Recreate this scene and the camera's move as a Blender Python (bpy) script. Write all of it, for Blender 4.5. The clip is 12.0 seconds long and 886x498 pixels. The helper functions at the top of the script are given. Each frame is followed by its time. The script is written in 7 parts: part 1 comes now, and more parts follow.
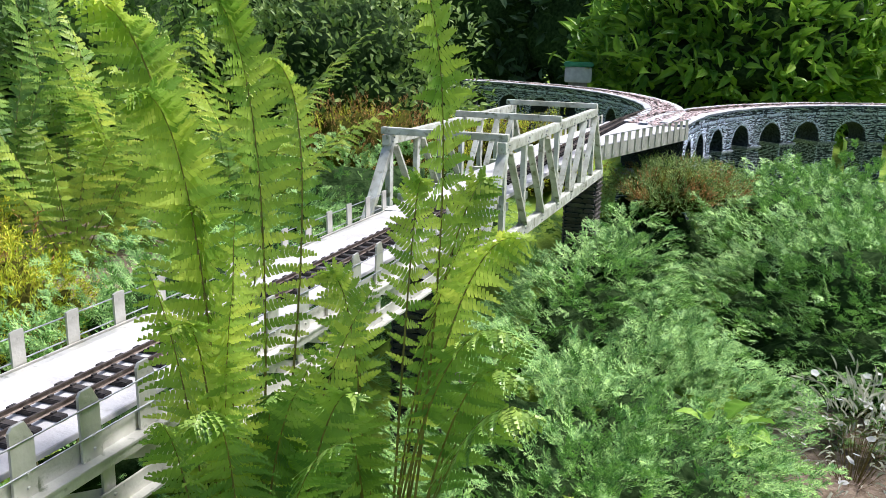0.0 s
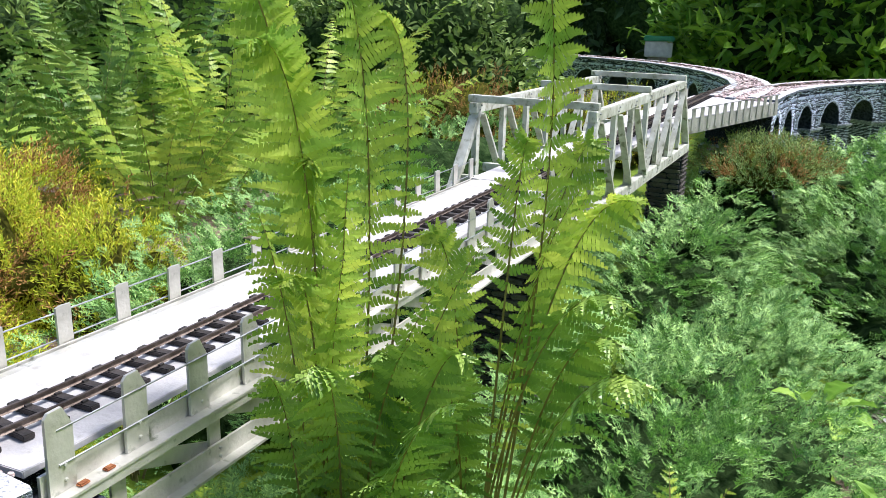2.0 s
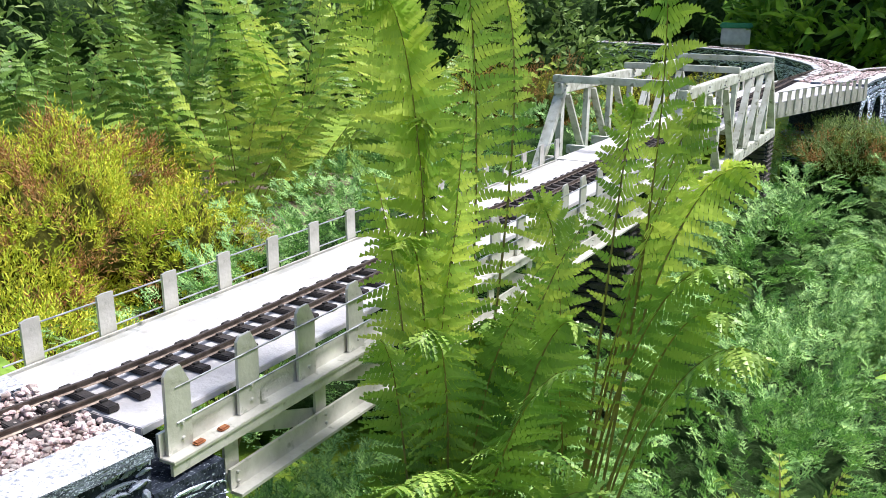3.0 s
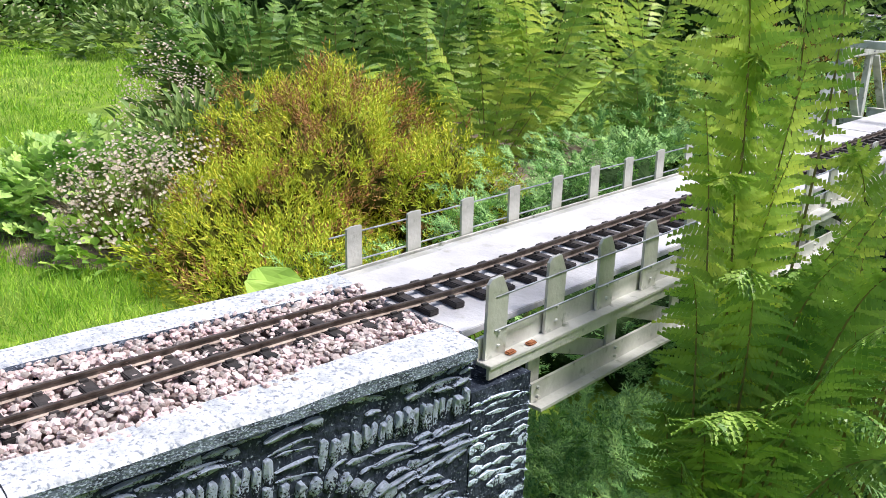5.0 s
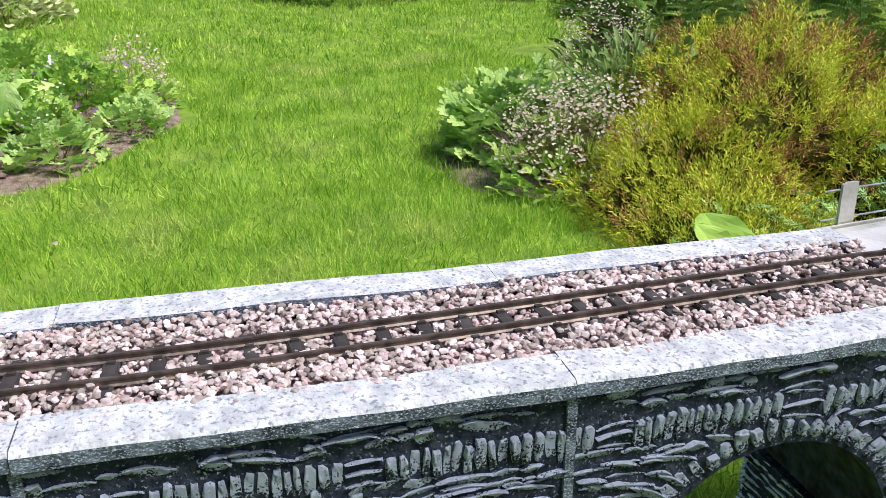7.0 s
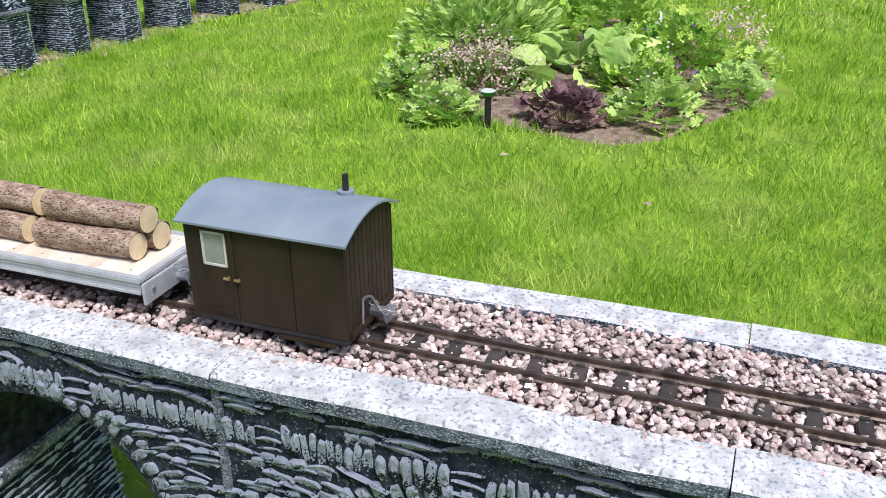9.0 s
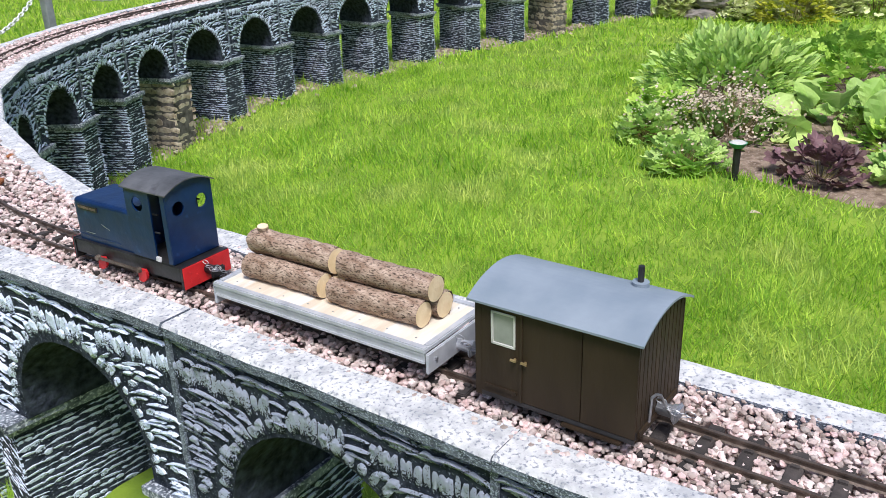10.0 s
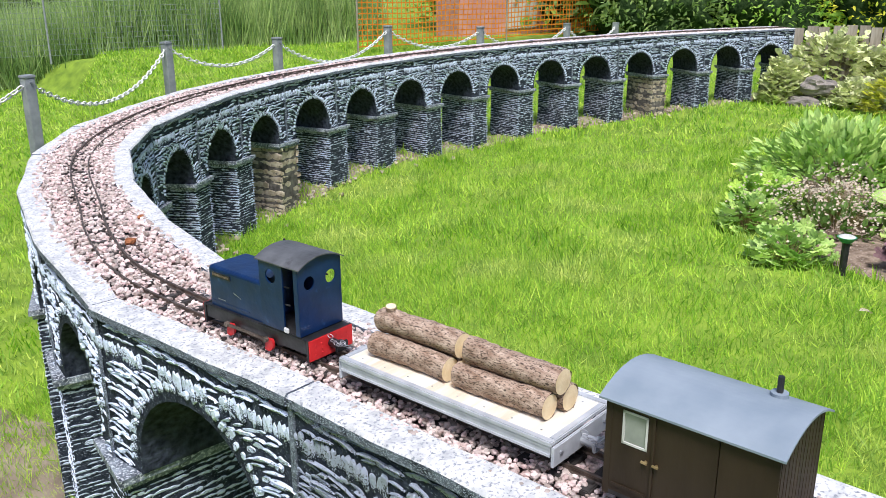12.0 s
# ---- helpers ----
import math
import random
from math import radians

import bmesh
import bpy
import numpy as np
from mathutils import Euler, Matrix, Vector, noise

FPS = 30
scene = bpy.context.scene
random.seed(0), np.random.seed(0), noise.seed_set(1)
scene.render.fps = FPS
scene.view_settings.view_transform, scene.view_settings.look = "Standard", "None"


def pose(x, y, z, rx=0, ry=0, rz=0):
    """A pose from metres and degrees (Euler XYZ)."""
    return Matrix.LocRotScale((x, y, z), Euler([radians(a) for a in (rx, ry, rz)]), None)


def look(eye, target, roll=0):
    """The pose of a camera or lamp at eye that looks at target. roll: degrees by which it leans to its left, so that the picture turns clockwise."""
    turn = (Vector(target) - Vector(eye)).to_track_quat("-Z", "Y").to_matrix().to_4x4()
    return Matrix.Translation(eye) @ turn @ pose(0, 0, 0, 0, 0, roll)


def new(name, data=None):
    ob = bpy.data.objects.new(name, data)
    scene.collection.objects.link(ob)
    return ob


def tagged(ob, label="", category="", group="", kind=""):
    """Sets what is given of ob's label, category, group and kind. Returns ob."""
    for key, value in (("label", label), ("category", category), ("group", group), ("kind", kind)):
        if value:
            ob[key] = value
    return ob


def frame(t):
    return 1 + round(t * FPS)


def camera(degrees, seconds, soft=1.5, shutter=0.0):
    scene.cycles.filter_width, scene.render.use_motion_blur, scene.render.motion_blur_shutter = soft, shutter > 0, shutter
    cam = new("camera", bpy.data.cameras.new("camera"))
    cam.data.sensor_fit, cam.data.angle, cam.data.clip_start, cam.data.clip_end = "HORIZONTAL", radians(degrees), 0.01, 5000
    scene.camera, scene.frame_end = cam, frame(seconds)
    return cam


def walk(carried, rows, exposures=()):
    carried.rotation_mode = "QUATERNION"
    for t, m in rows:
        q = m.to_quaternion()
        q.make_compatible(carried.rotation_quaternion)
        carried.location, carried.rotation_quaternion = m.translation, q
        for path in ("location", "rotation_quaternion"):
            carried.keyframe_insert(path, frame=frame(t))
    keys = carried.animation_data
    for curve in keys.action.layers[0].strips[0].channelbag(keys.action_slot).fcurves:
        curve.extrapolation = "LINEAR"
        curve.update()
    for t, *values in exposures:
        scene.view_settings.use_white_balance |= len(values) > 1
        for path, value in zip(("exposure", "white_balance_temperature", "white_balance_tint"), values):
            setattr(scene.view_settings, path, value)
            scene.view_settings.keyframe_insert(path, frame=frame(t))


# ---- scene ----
cam = camera(53.23, 12.0, soft=0.5)
ROWS = [
    (0.0, 1.8464, 0.8423, 0.9972, -13.872, -1.238, 20.634),
    (0.5, 1.8315, 0.8462, 0.9964, -14.369, -1.685, 21.094),
    (1.0, 1.8155, 0.8427, 0.9873, -14.724, -1.577, 22.494),
    (1.5, 1.8048, 0.8462, 0.9765, -15.019, -1.492, 23.471),
    (2.0, 1.7851, 0.8447, 0.9656, -15.449, -1.395, 25.125),
    (2.5, 1.7608, 0.8365, 0.9507, -15.717, -1.197, 27.160),
    (2.7, 1.7449, 0.8381, 0.9386, -15.782, -0.890, 27.978),
    (4.3, 1.6830, 0.7603, 0.8869, -17.157, -1.440, 36.608),
    (4.5, 1.6705, 0.7543, 0.8840, -17.507, -1.495, 38.410),
    (5.0, 1.6497, 0.7299, 0.8787, -18.041, -1.588, 43.400),
    (5.5, 1.6293, 0.7111, 0.8702, -18.964, -0.902, 48.752),
    (6.0, 1.6172, 0.6915, 0.8663, -19.468, -0.806, 54.295),
    (6.5, 1.6149, 0.6497, 0.8706, -20.415, -0.136, 59.592),
    (7.0, 1.6257, 0.5670, 0.8928, -21.898, 0.231, 68.163),
    (7.2, 1.6275, 0.5342, 0.9027, -22.353, 0.543, 72.115),
    (8.8, 1.5721, 0.3924, 0.9521, -24.987, 0.181, 100.686),
    (9.0, 1.5642, 0.3754, 0.9585, -24.816, 0.377, 102.961),
    (9.5, 1.5523, 0.3249, 0.9865, -24.114, 1.525, 111.686),
    (10.0, 1.5561, 0.2858, 1.0081, -22.793, 1.608, 117.098),
    (10.5, 1.5879, 0.2564, 1.0333, -20.722, 1.277, 120.930),
    (11.0, 1.5912, 0.2514, 1.0437, -19.149, 0.941, 121.846),
    (11.5, 1.5892, 0.2495, 1.0404, -18.653, 0.496, 122.540),
    (12.0, 1.5932, 0.2397, 1.0392, -18.318, 0.211, 123.125),
]
EXPOSURES = [(t, stops, 6000, 14) for t, stops in ((0.0, 0.55), (2.5, 0.66), (4.5, 0.5), (5.5, 0.34), (6.5, 0.18), (9.5, 0.12), (12.0, 0.28))]
walk(cam, [(t, pose(x, y, z, 90 + pitch, roll, yaw)) for t, x, y, z, pitch, roll, yaw in ROWS], EXPOSURES)

# ---- light: bright hazy daylight ----
SUN_ELEV, SUN_AZ = 60.0, 52.0
world = bpy.data.worlds.new("daylight")
scene.world = world
world.use_nodes = True
wn = world.node_tree
sky = wn.nodes.new("ShaderNodeTexSky")
sky.sky_type = "NISHITA"
sky.sun_disc = False
sky.sun_elevation = radians(SUN_ELEV)
sky.sun_rotation = radians(SUN_AZ)
sky.dust_density = 3.0
wn.links.new(sky.outputs[0], wn.nodes["Background"].inputs[0])
wn.nodes["Background"].inputs[1].default_value = 0.102
sun_data = bpy.data.lights.new("sun", "SUN")
sun_data.energy = 3.6
sun_data.angle = radians(16)
sun_data.color = (1.0, 0.96, 0.9)
sun = new("sun", sun_data)
_az, _el = radians(SUN_AZ), radians(SUN_ELEV)
sun.matrix_world = look((math.sin(_az) * math.cos(_el) * 20, math.cos(_az) * math.cos(_el) * 20, math.sin(_el) * 20), (0, 0, 0))


# ---- materials ----
def surface(name, dark, light, scale=20.0, rough=0.7, metal=0.0, bump=0.0, bump_scale=200.0, island=0.0, obj_random=0.0,
            through_light=0.0, fleck=None, fleck_scale=60.0, fleck_at=0.62, stretch=(1, 1, 1), hue=0.0, coat=0.0, gloss=None):
    """Two-scale mottled paint, stone or leaf: a broad tone, a fine grain, optional flecks and piece-to-piece variation."""
    m = bpy.data.materials.new(name)
    m.use_nodes = True
    t = m.node_tree
    nodes, links = t.nodes, t.links
    bsdf = nodes["Principled BSDF"]
    tc = nodes.new("ShaderNodeTexCoord")
    mp = nodes.new("ShaderNodeMapping")
    mp.inputs["Scale"].default_value = stretch
    links.new(tc.outputs["Object"], mp.inputs[0])
    n1 = nodes.new("ShaderNodeTexNoise")
    n1.inputs["Scale"].default_value = scale
    n1.inputs["Detail"].default_value = 5.0
    links.new(mp.outputs[0], n1.inputs[0])
    ramp = nodes.new("ShaderNodeValToRGB")
    ramp.color_ramp.elements[0].position, ramp.color_ramp.elements[1].position = 0.33, 0.67
    ramp.color_ramp.elements[0].color, ramp.color_ramp.elements[1].color = (*dark, 1), (*light, 1)
    links.new(n1.outputs[0], ramp.inputs[0])
    col = ramp.outputs[0]
    if fleck:
        n2 = nodes.new("ShaderNodeTexNoise")
        n2.inputs["Scale"].default_value = fleck_scale
        n2.inputs["Detail"].default_value = 6.0
        links.new(mp.outputs[0], n2.inputs[0])
        r2 = nodes.new("ShaderNodeValToRGB")
        r2.color_ramp.elements[0].position, r2.color_ramp.elements[1].position = fleck_at - 0.07, fleck_at + 0.06
        links.new(n2.outputs[0], r2.inputs[0])
        mx = nodes.new("ShaderNodeMixRGB")
        mx.inputs[2].default_value = (*fleck, 1)
        links.new(r2.outputs[0], mx.inputs[0])
        links.new(col, mx.inputs[1])
        col = mx.outputs[0]
    if island or obj_random:
        hsv = nodes.new("ShaderNodeHueSaturation")
        src = nodes.new("ShaderNodeNewGeometry").outputs["Random Per Island"] if island else nodes.new("ShaderNodeObjectInfo").outputs["Random"]
        mr = nodes.new("ShaderNodeMapRange")
        amount = island or obj_random
        mr.inputs["To Min"].default_value, mr.inputs["To Max"].default_value = 1 - amount, 1 + amount
        links.new(src, mr.inputs[0])
        links.new(mr.outputs[0], hsv.inputs["Value"])
        if hue:
            mh = nodes.new("ShaderNodeMapRange")
            mh.inputs["To Min"].default_value, mh.inputs["To Max"].default_value = 0.5 + hue, 0.5 - hue
            links.new(src, mh.inputs[0])
            links.new(mh.outputs[0], hsv.inputs["Hue"])
        links.new(col, hsv.inputs["Color"])
        col = hsv.outputs[0]
    links.new(col, bsdf.inputs["Base Color"])
    bsdf.inputs["Roughness"].default_value = rough
    bsdf.inputs["Metallic"].default_value = metal
    bsdf.inputs["Coat Weight"].default_value = coat
    bsdf.inputs["Specular IOR Level"].default_value = gloss if gloss is not None else (0.22 if through_light else 0.5)
    if bump:
        n3 = nodes.new("ShaderNodeTexNoise")
        n3.inputs["Scale"].default_value = bump_scale
        n3.inputs["Detail"].default_value = 4.0
        links.new(mp.outputs[0], n3.inputs[0])
        b = nodes.new("ShaderNodeBump")
        b.inputs["Strength"].default_value = bump
        b.inputs["Distance"].default_value = 0.6 / bump_scale
        links.new(n3.outputs[0], b.inputs["Height"])
        links.new(b.outputs[0], bsdf.inputs["Normal"])
    if through_light:
        tr = nodes.new("ShaderNodeBsdfTranslucent")
        links.new(col, tr.inputs[0])
        ms = nodes.new("ShaderNodeMixShader")
        ms.inputs[0].default_value = through_light
        links.new(bsdf.outputs[0], ms.inputs[1])
        links.new(tr.outputs[0], ms.inputs[2])
        links.new(ms.outputs[0], nodes["Material Output"].inputs[0])
    return m


def brushed_stone(name):
    """Dark slate-coloured casting, dry-brushed with off-white paint along the upper edge of each stone (v of the stone's map)."""
    m = surface(name, (0.006, 0.01, 0.02), (0.034, 0.047, 0.078), 60, 0.85, bump=1.0, bump_scale=220, gloss=0.3)
    t = m.node_tree
    nodes, links = t.nodes, t.links
    bsdf = nodes["Principled BSDF"]
    old = bsdf.inputs["Base Color"].links[0].from_socket
    uv = nodes.new("ShaderNodeUVMap")
    sep = nodes.new("ShaderNodeSeparateXYZ")
    links.new(uv.outputs[0], sep.inputs[0])
    geo = nodes.new("ShaderNodeNewGeometry")
    total = None
    for scale, detail, weight in ((420, 6, 0.9), (75, 3, 0.55)):       # fine speckle of the brush, and where it was fuller
        n = nodes.new("ShaderNodeTexNoise")
        n.inputs["Scale"].default_value, n.inputs["Detail"].default_value = scale, detail
        links.new(geo.outputs["Position"], n.inputs[0])
        mul = nodes.new("ShaderNodeMath")
        mul.operation = "MULTIPLY_ADD"
        mul.inputs[1].default_value = weight
        links.new(n.outputs[0], mul.inputs[0])
        if total:
            links.new(total, mul.inputs[2])
        else:
            mul.inputs[2].default_value = 0.0
        total = mul.outputs[0]
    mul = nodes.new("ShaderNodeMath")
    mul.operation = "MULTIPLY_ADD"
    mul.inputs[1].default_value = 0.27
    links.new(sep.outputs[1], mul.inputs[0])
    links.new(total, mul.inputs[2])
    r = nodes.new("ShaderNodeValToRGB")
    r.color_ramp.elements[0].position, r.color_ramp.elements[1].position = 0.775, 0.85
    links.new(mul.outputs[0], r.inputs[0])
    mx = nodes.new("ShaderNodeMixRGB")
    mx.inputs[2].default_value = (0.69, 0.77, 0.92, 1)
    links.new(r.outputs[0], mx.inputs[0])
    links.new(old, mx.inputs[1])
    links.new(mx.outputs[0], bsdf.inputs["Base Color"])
    return m


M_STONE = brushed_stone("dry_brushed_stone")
M_MORTAR = surface("dark_mortar", (0.008, 0.012, 0.021), (0.04, 0.05, 0.07), 70, 0.9, bump=1.0, bump_scale=140, fleck=(0.3, 0.34, 0.39), fleck_scale=300, fleck_at=0.66, gloss=0.2)
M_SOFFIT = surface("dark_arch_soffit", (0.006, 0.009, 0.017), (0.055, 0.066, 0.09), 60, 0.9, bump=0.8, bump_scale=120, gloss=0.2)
M_IMPOST = surface("brushed_impost", (0.03, 0.04, 0.058), (0.26, 0.3, 0.35), 38, 0.85, bump=0.8, bump_scale=200, fleck=(0.62, 0.66, 0.7), fleck_scale=190, fleck_at=0.57)
M_BUFF = surface("buff_sandstone", (0.3, 0.24, 0.16), (0.56, 0.49, 0.38), 40, 0.9, bump=0.6, bump_scale=160, island=0.22, fleck=(0.1, 0.09, 0.08), fleck_scale=60, fleck_at=0.66)
M_CAP = surface("white_washed_concrete", (0.46, 0.47, 0.48), (0.78, 0.78, 0.77), 55, 0.88, bump=0.9, bump_scale=300, fleck=(0.24, 0.26, 0.3), fleck_scale=210, fleck_at=0.6)
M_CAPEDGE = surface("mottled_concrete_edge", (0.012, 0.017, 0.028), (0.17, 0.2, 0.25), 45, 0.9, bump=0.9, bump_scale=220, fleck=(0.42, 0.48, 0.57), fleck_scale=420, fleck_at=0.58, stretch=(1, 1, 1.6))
M_RUBBLE = surface("weathered_brown_rubble", (0.05, 0.045, 0.04), (0.2, 0.18, 0.16), 40, 0.9, bump=0.8, bump_scale=150, obj_random=0.35)
M_BALLAST = surface("pink_granite_chips", (0.39, 0.28, 0.25), (0.74, 0.635, 0.59), 60, 0.8, bump=0.3, bump_scale=300, island=0.5, hue=0.025)
M_BED = surface("ballast_dust", (0.22, 0.16, 0.145), (0.44, 0.36, 0.32), 90, 0.95, bump=0.8, bump_scale=120)
M_RAIL = surface("rusty_rail_steel", (0.09, 0.065, 0.05), (0.2, 0.16, 0.13), 70, 0.5, metal=0.6, bump=0.2)
M_SLEEPER = surface("black_sleeper", (0.02, 0.018, 0.017), (0.06, 0.05, 0.045), 60, 0.85, bump=0.4, obj_random=0.3)
M_ALU = surface("weathered_grey_metal", (0.47, 0.46, 0.4), (0.72, 0.7, 0.64), 18, 0.5, metal=0.35, bump=0.2, bump_scale=150, fleck=(0.2, 0.22, 0.15), fleck_scale=45, fleck_at=0.68)
M_TRUSS = surface("lichened_white_timber", (0.4, 0.4, 0.32), (0.66, 0.67, 0.6), 22, 0.75, bump=0.4, bump_scale=160, fleck=(0.2, 0.21, 0.13), fleck_scale=40, fleck_at=0.63)
M_PLANK = surface("white_painted_board", (0.5, 0.48, 0.47), (0.68, 0.66, 0.65), 12, 0.7, bump=0.3, bump_scale=120, fleck=(0.4, 0.38, 0.33), fleck_scale=30, fleck_at=0.68)
M_RUST = surface("rust", (0.2, 0.06, 0.02), (0.4, 0.16, 0.06), 150, 0.9, bump=0.5)
M_BLUE = surface("worn_blue_paint", (0.002, 0.014, 0.06), (0.005, 0.027, 0.1), 30, 0.3, bump=0.08, bump_scale=90, fleck=(0.02, 0.07, 0.2), fleck_scale=45, fleck_at=0.72)
M_BLACK = surface("black_paint", (0.008, 0.008, 0.009), (0.03, 0.03, 0.032), 40, 0.45, bump=0.15, bump_scale=120)
M_ROOF = surface("dusty_grey_roof", (0.055, 0.058, 0.062), (0.125, 0.13, 0.138), 25, 0.6, bump=0.15, bump_scale=90, fleck=(0.05, 0.05, 0.055), fleck_scale=30, fleck_at=0.66)
M_VANROOF = surface("blue_grey_roof_felt", (0.2, 0.25, 0.3), (0.27, 0.32, 0.37), 18, 0.6, bump=0.1, bump_scale=140)
M_RED = surface("red_paint", (0.5, 0.012, 0.016), (0.7, 0.03, 0.03), 40, 0.45, bump=0.1, fleck=(0.2, 0.02, 0.02), fleck_scale=50, fleck_at=0.7)
M_WHITE = surface("chipped_white", (0.6, 0.6, 0.6), (0.82, 0.82, 0.8), 60, 0.7)
M_STEEL = surface("dull_steel", (0.3, 0.31, 0.33), (0.55, 0.56, 0.58), 50, 0.35, metal=0.8, bump=0.1)
M_BRASS = surface("tarnished_brass", (0.35, 0.25, 0.1), (0.6, 0.46, 0.22), 60, 0.4, metal=0.8)
M_LETTER = surface("dull_raised_letters", (0.1, 0.075, 0.05), (0.2, 0.15, 0.1), 90, 0.6)
M_BROWN = surface("dark_brown_painted_wood", (0.02, 0.012, 0.006), (0.04, 0.026, 0.014), 22, 0.6, gloss=0.3, bump=0.25, bump_scale=120, stretch=(1, 1, 0.3), obj_random=0.12)
M_WAGON = surface("silver_grey_wagon_paint", (0.42, 0.44, 0.47), (0.58, 0.6, 0.63), 35, 0.45, metal=0.2, bump=0.1)
M_DECK = surface("pale_plywood", (0.64, 0.54, 0.4), (0.82, 0.74, 0.62), 16, 0.7, bump=0.15, stretch=(4, 0.6, 1), fleck=(0.75, 0.72, 0.66), fleck_scale=18, fleck_at=0.6)
M_BARK = surface("rough_bark", (0.26, 0.165, 0.11), (0.56, 0.43, 0.33), 130, 0.9, bump=1.0, bump_scale=420, stretch=(0.4, 1, 1), fleck=(0.07, 0.045, 0.03), fleck_scale=620, fleck_at=0.575)
M_CUT = surface("sawn_log_end", (0.7, 0.53, 0.3), (0.86, 0.72, 0.48), 45, 0.8, bump=0.3)
M_GLASS = surface("dusty_pane", (0.25, 0.27, 0.24), (0.4, 0.42, 0.38), 30, 0.15)
M_LAWN = surface("lawn_thatch", (0.13, 0.22, 0.015), (0.26, 0.38, 0.03), 8, 0.95, bump=0.8, bump_scale=80)
M_GRASS = surface("grass_blade", (0.24, 0.46, 0.028), (0.5, 0.72, 0.1), 3.4, 0.5, fleck=(0.56, 0.68, 0.17), fleck_scale=2.6, fleck_at=0.6, island=0.36, hue=0.025, through_light=0.38)
M_TALLGRASS = surface("tall_grass_blade", (0.22, 0.36, 0.1), (0.5, 0.64, 0.26), 2.0, 0.6, island=0.35, hue=0.02, through_light=0.3)
M_SOIL = surface("bare_soil", (0.14, 0.1, 0.07), (0.35, 0.27, 0.2), 26, 0.95, bump=1.0, bump_scale=70, fleck=(0.42, 0.34, 0.28), fleck_scale=90, fleck_at=0.64, gloss=0.1)
M_PATH = surface("dry_earth_path", (0.16, 0.12, 0.08), (0.34, 0.28, 0.2), 7, 0.95, bump=0.8, bump_scale=70)
M_JUNIPER = surface("blue_green_juniper", (0.12, 0.29, 0.07), (0.45, 0.69, 0.225), 22.0, 0.5, island=0.42, hue=0.02, through_light=0.08)
# core colours: the shade between leaves, painted on domes under the foliage
M_HEATHER_CORE = surface("heather_core_shade", (0.02, 0.022, 0.005), (0.1, 0.1, 0.018), 30, 0.95, bump=1.0, bump_scale=70, gloss=0.0)
M_JUNIPER_CORE = surface("foliage_core_shade", (0.012, 0.028, 0.009), (0.05, 0.085, 0.03), 24, 0.95, bump=1.0, bump_scale=40, gloss=0.0)
M_FERN = surface("fern_frond", (0.2, 0.36, 0.04), (0.58, 0.72, 0.12), 6.0, 0.42, island=0.25, hue=0.025, through_light=0.4, gloss=0.5)
# deep green for low fronds, with the shade they grow in put into it
M_FERN_SHADED = surface("shaded_deep_green_frond", (0.1, 0.23, 0.035), (0.37, 0.53, 0.1), 6.0, 0.4, island=0.3, hue=0.02, through_light=0.12, gloss=0.5)
M_FERN_DARK = surface("dark_fern_frond", (0.07, 0.17, 0.025), (0.27, 0.42, 0.08), 5.0, 0.42, island=0.35, hue=0.02, through_light=0.2)
M_STALK = surface("brown_stalk", (0.16, 0.13, 0.04), (0.3, 0.25, 0.08), 40, 0.7)
M_LAUREL = surface("glossy_laurel_leaf", (0.09, 0.22, 0.02), (0.3, 0.5, 0.06), 5.0, 0.35, island=0.4, hue=0.02, through_light=0.25)
M_HEDGE = surface("dark_hedge_leaf", (0.03, 0.065, 0.025), (0.1, 0.17, 0.06), 3.0, 0.6, island=0.4, through_light=0.1)
M_SHRUB = surface("small_shrub_leaf", (0.11, 0.2, 0.04), (0.32, 0.44, 0.14), 5.0, 0.5, island=0.4, hue=0.02, through_light=0.2)
M_HEATHER = surface("yellow_green_heather", (0.4, 0.48, 0.02), (0.76, 0.78, 0.08), 9.0, 0.65, island=0.16, hue=0.03, through_light=0.25)
M_HEATHER_BROWN = surface("bronze_heather_tip", (0.27, 0.14, 0.04), (0.46, 0.27, 0.09), 9.0, 0.7, island=0.35, hue=0.02, through_light=0.15)
M_LEAF = surface("fresh_green_leaf", (0.26, 0.48, 0.06), (0.52, 0.72, 0.15), 6.0, 0.5, island=0.3, hue=0.02, through_light=0.3)
M_LEAF_PALE = surface("pale_green_leaf", (0.33, 0.54, 0.11), (0.62, 0.79, 0.27), 6.0, 0.5, island=0.25, hue=0.015, through_light=0.3)
M_LEAF_DARK = surface("deep_green_leaf", (0.07, 0.15, 0.03), (0.18, 0.3, 0.06), 6.0, 0.5, island=0.35, through_light=0.2)
M_PURPLE = surface("purple_heuchera_leaf", (0.08, 0.035, 0.045), (0.3, 0.18, 0.19), 12.0, 0.4, island=0.4, hue=0.02, through_light=0.2)
M_PINK = surface("pale_pink_petal", (0.52, 0.4, 0.29), (0.82, 0.72, 0.58), 40, 0.7, island=0.2, through_light=0.3)
M_VIOLET = surface("violet_petal", (0.3, 0.14, 0.4), (0.5, 0.28, 0.6), 40, 0.7, island=0.2, through_light=0.3)
M_PETAL_WHITE = surface("white_petal", (0.7, 0.7, 0.68), (0.85, 0.85, 0.84), 40, 0.7, through_light=0.3)
M_SILVER = surface("silvery_dry_stem", (0.42, 0.42, 0.32), (0.72, 0.72, 0.62), 20, 0.8, island=0.2, through_light=0.2)
M_VARIEGATED = surface("cream_variegated_ivy", (0.46, 0.55, 0.18), (0.88, 0.88, 0.56), 30, 0.55, island=0.3, through_light=0.25)
M_YELLOW = surface("golden_leaf", (0.36, 0.4, 0.03), (0.55, 0.55, 0.06), 12, 0.5, island=0.2, through_light=0.3)
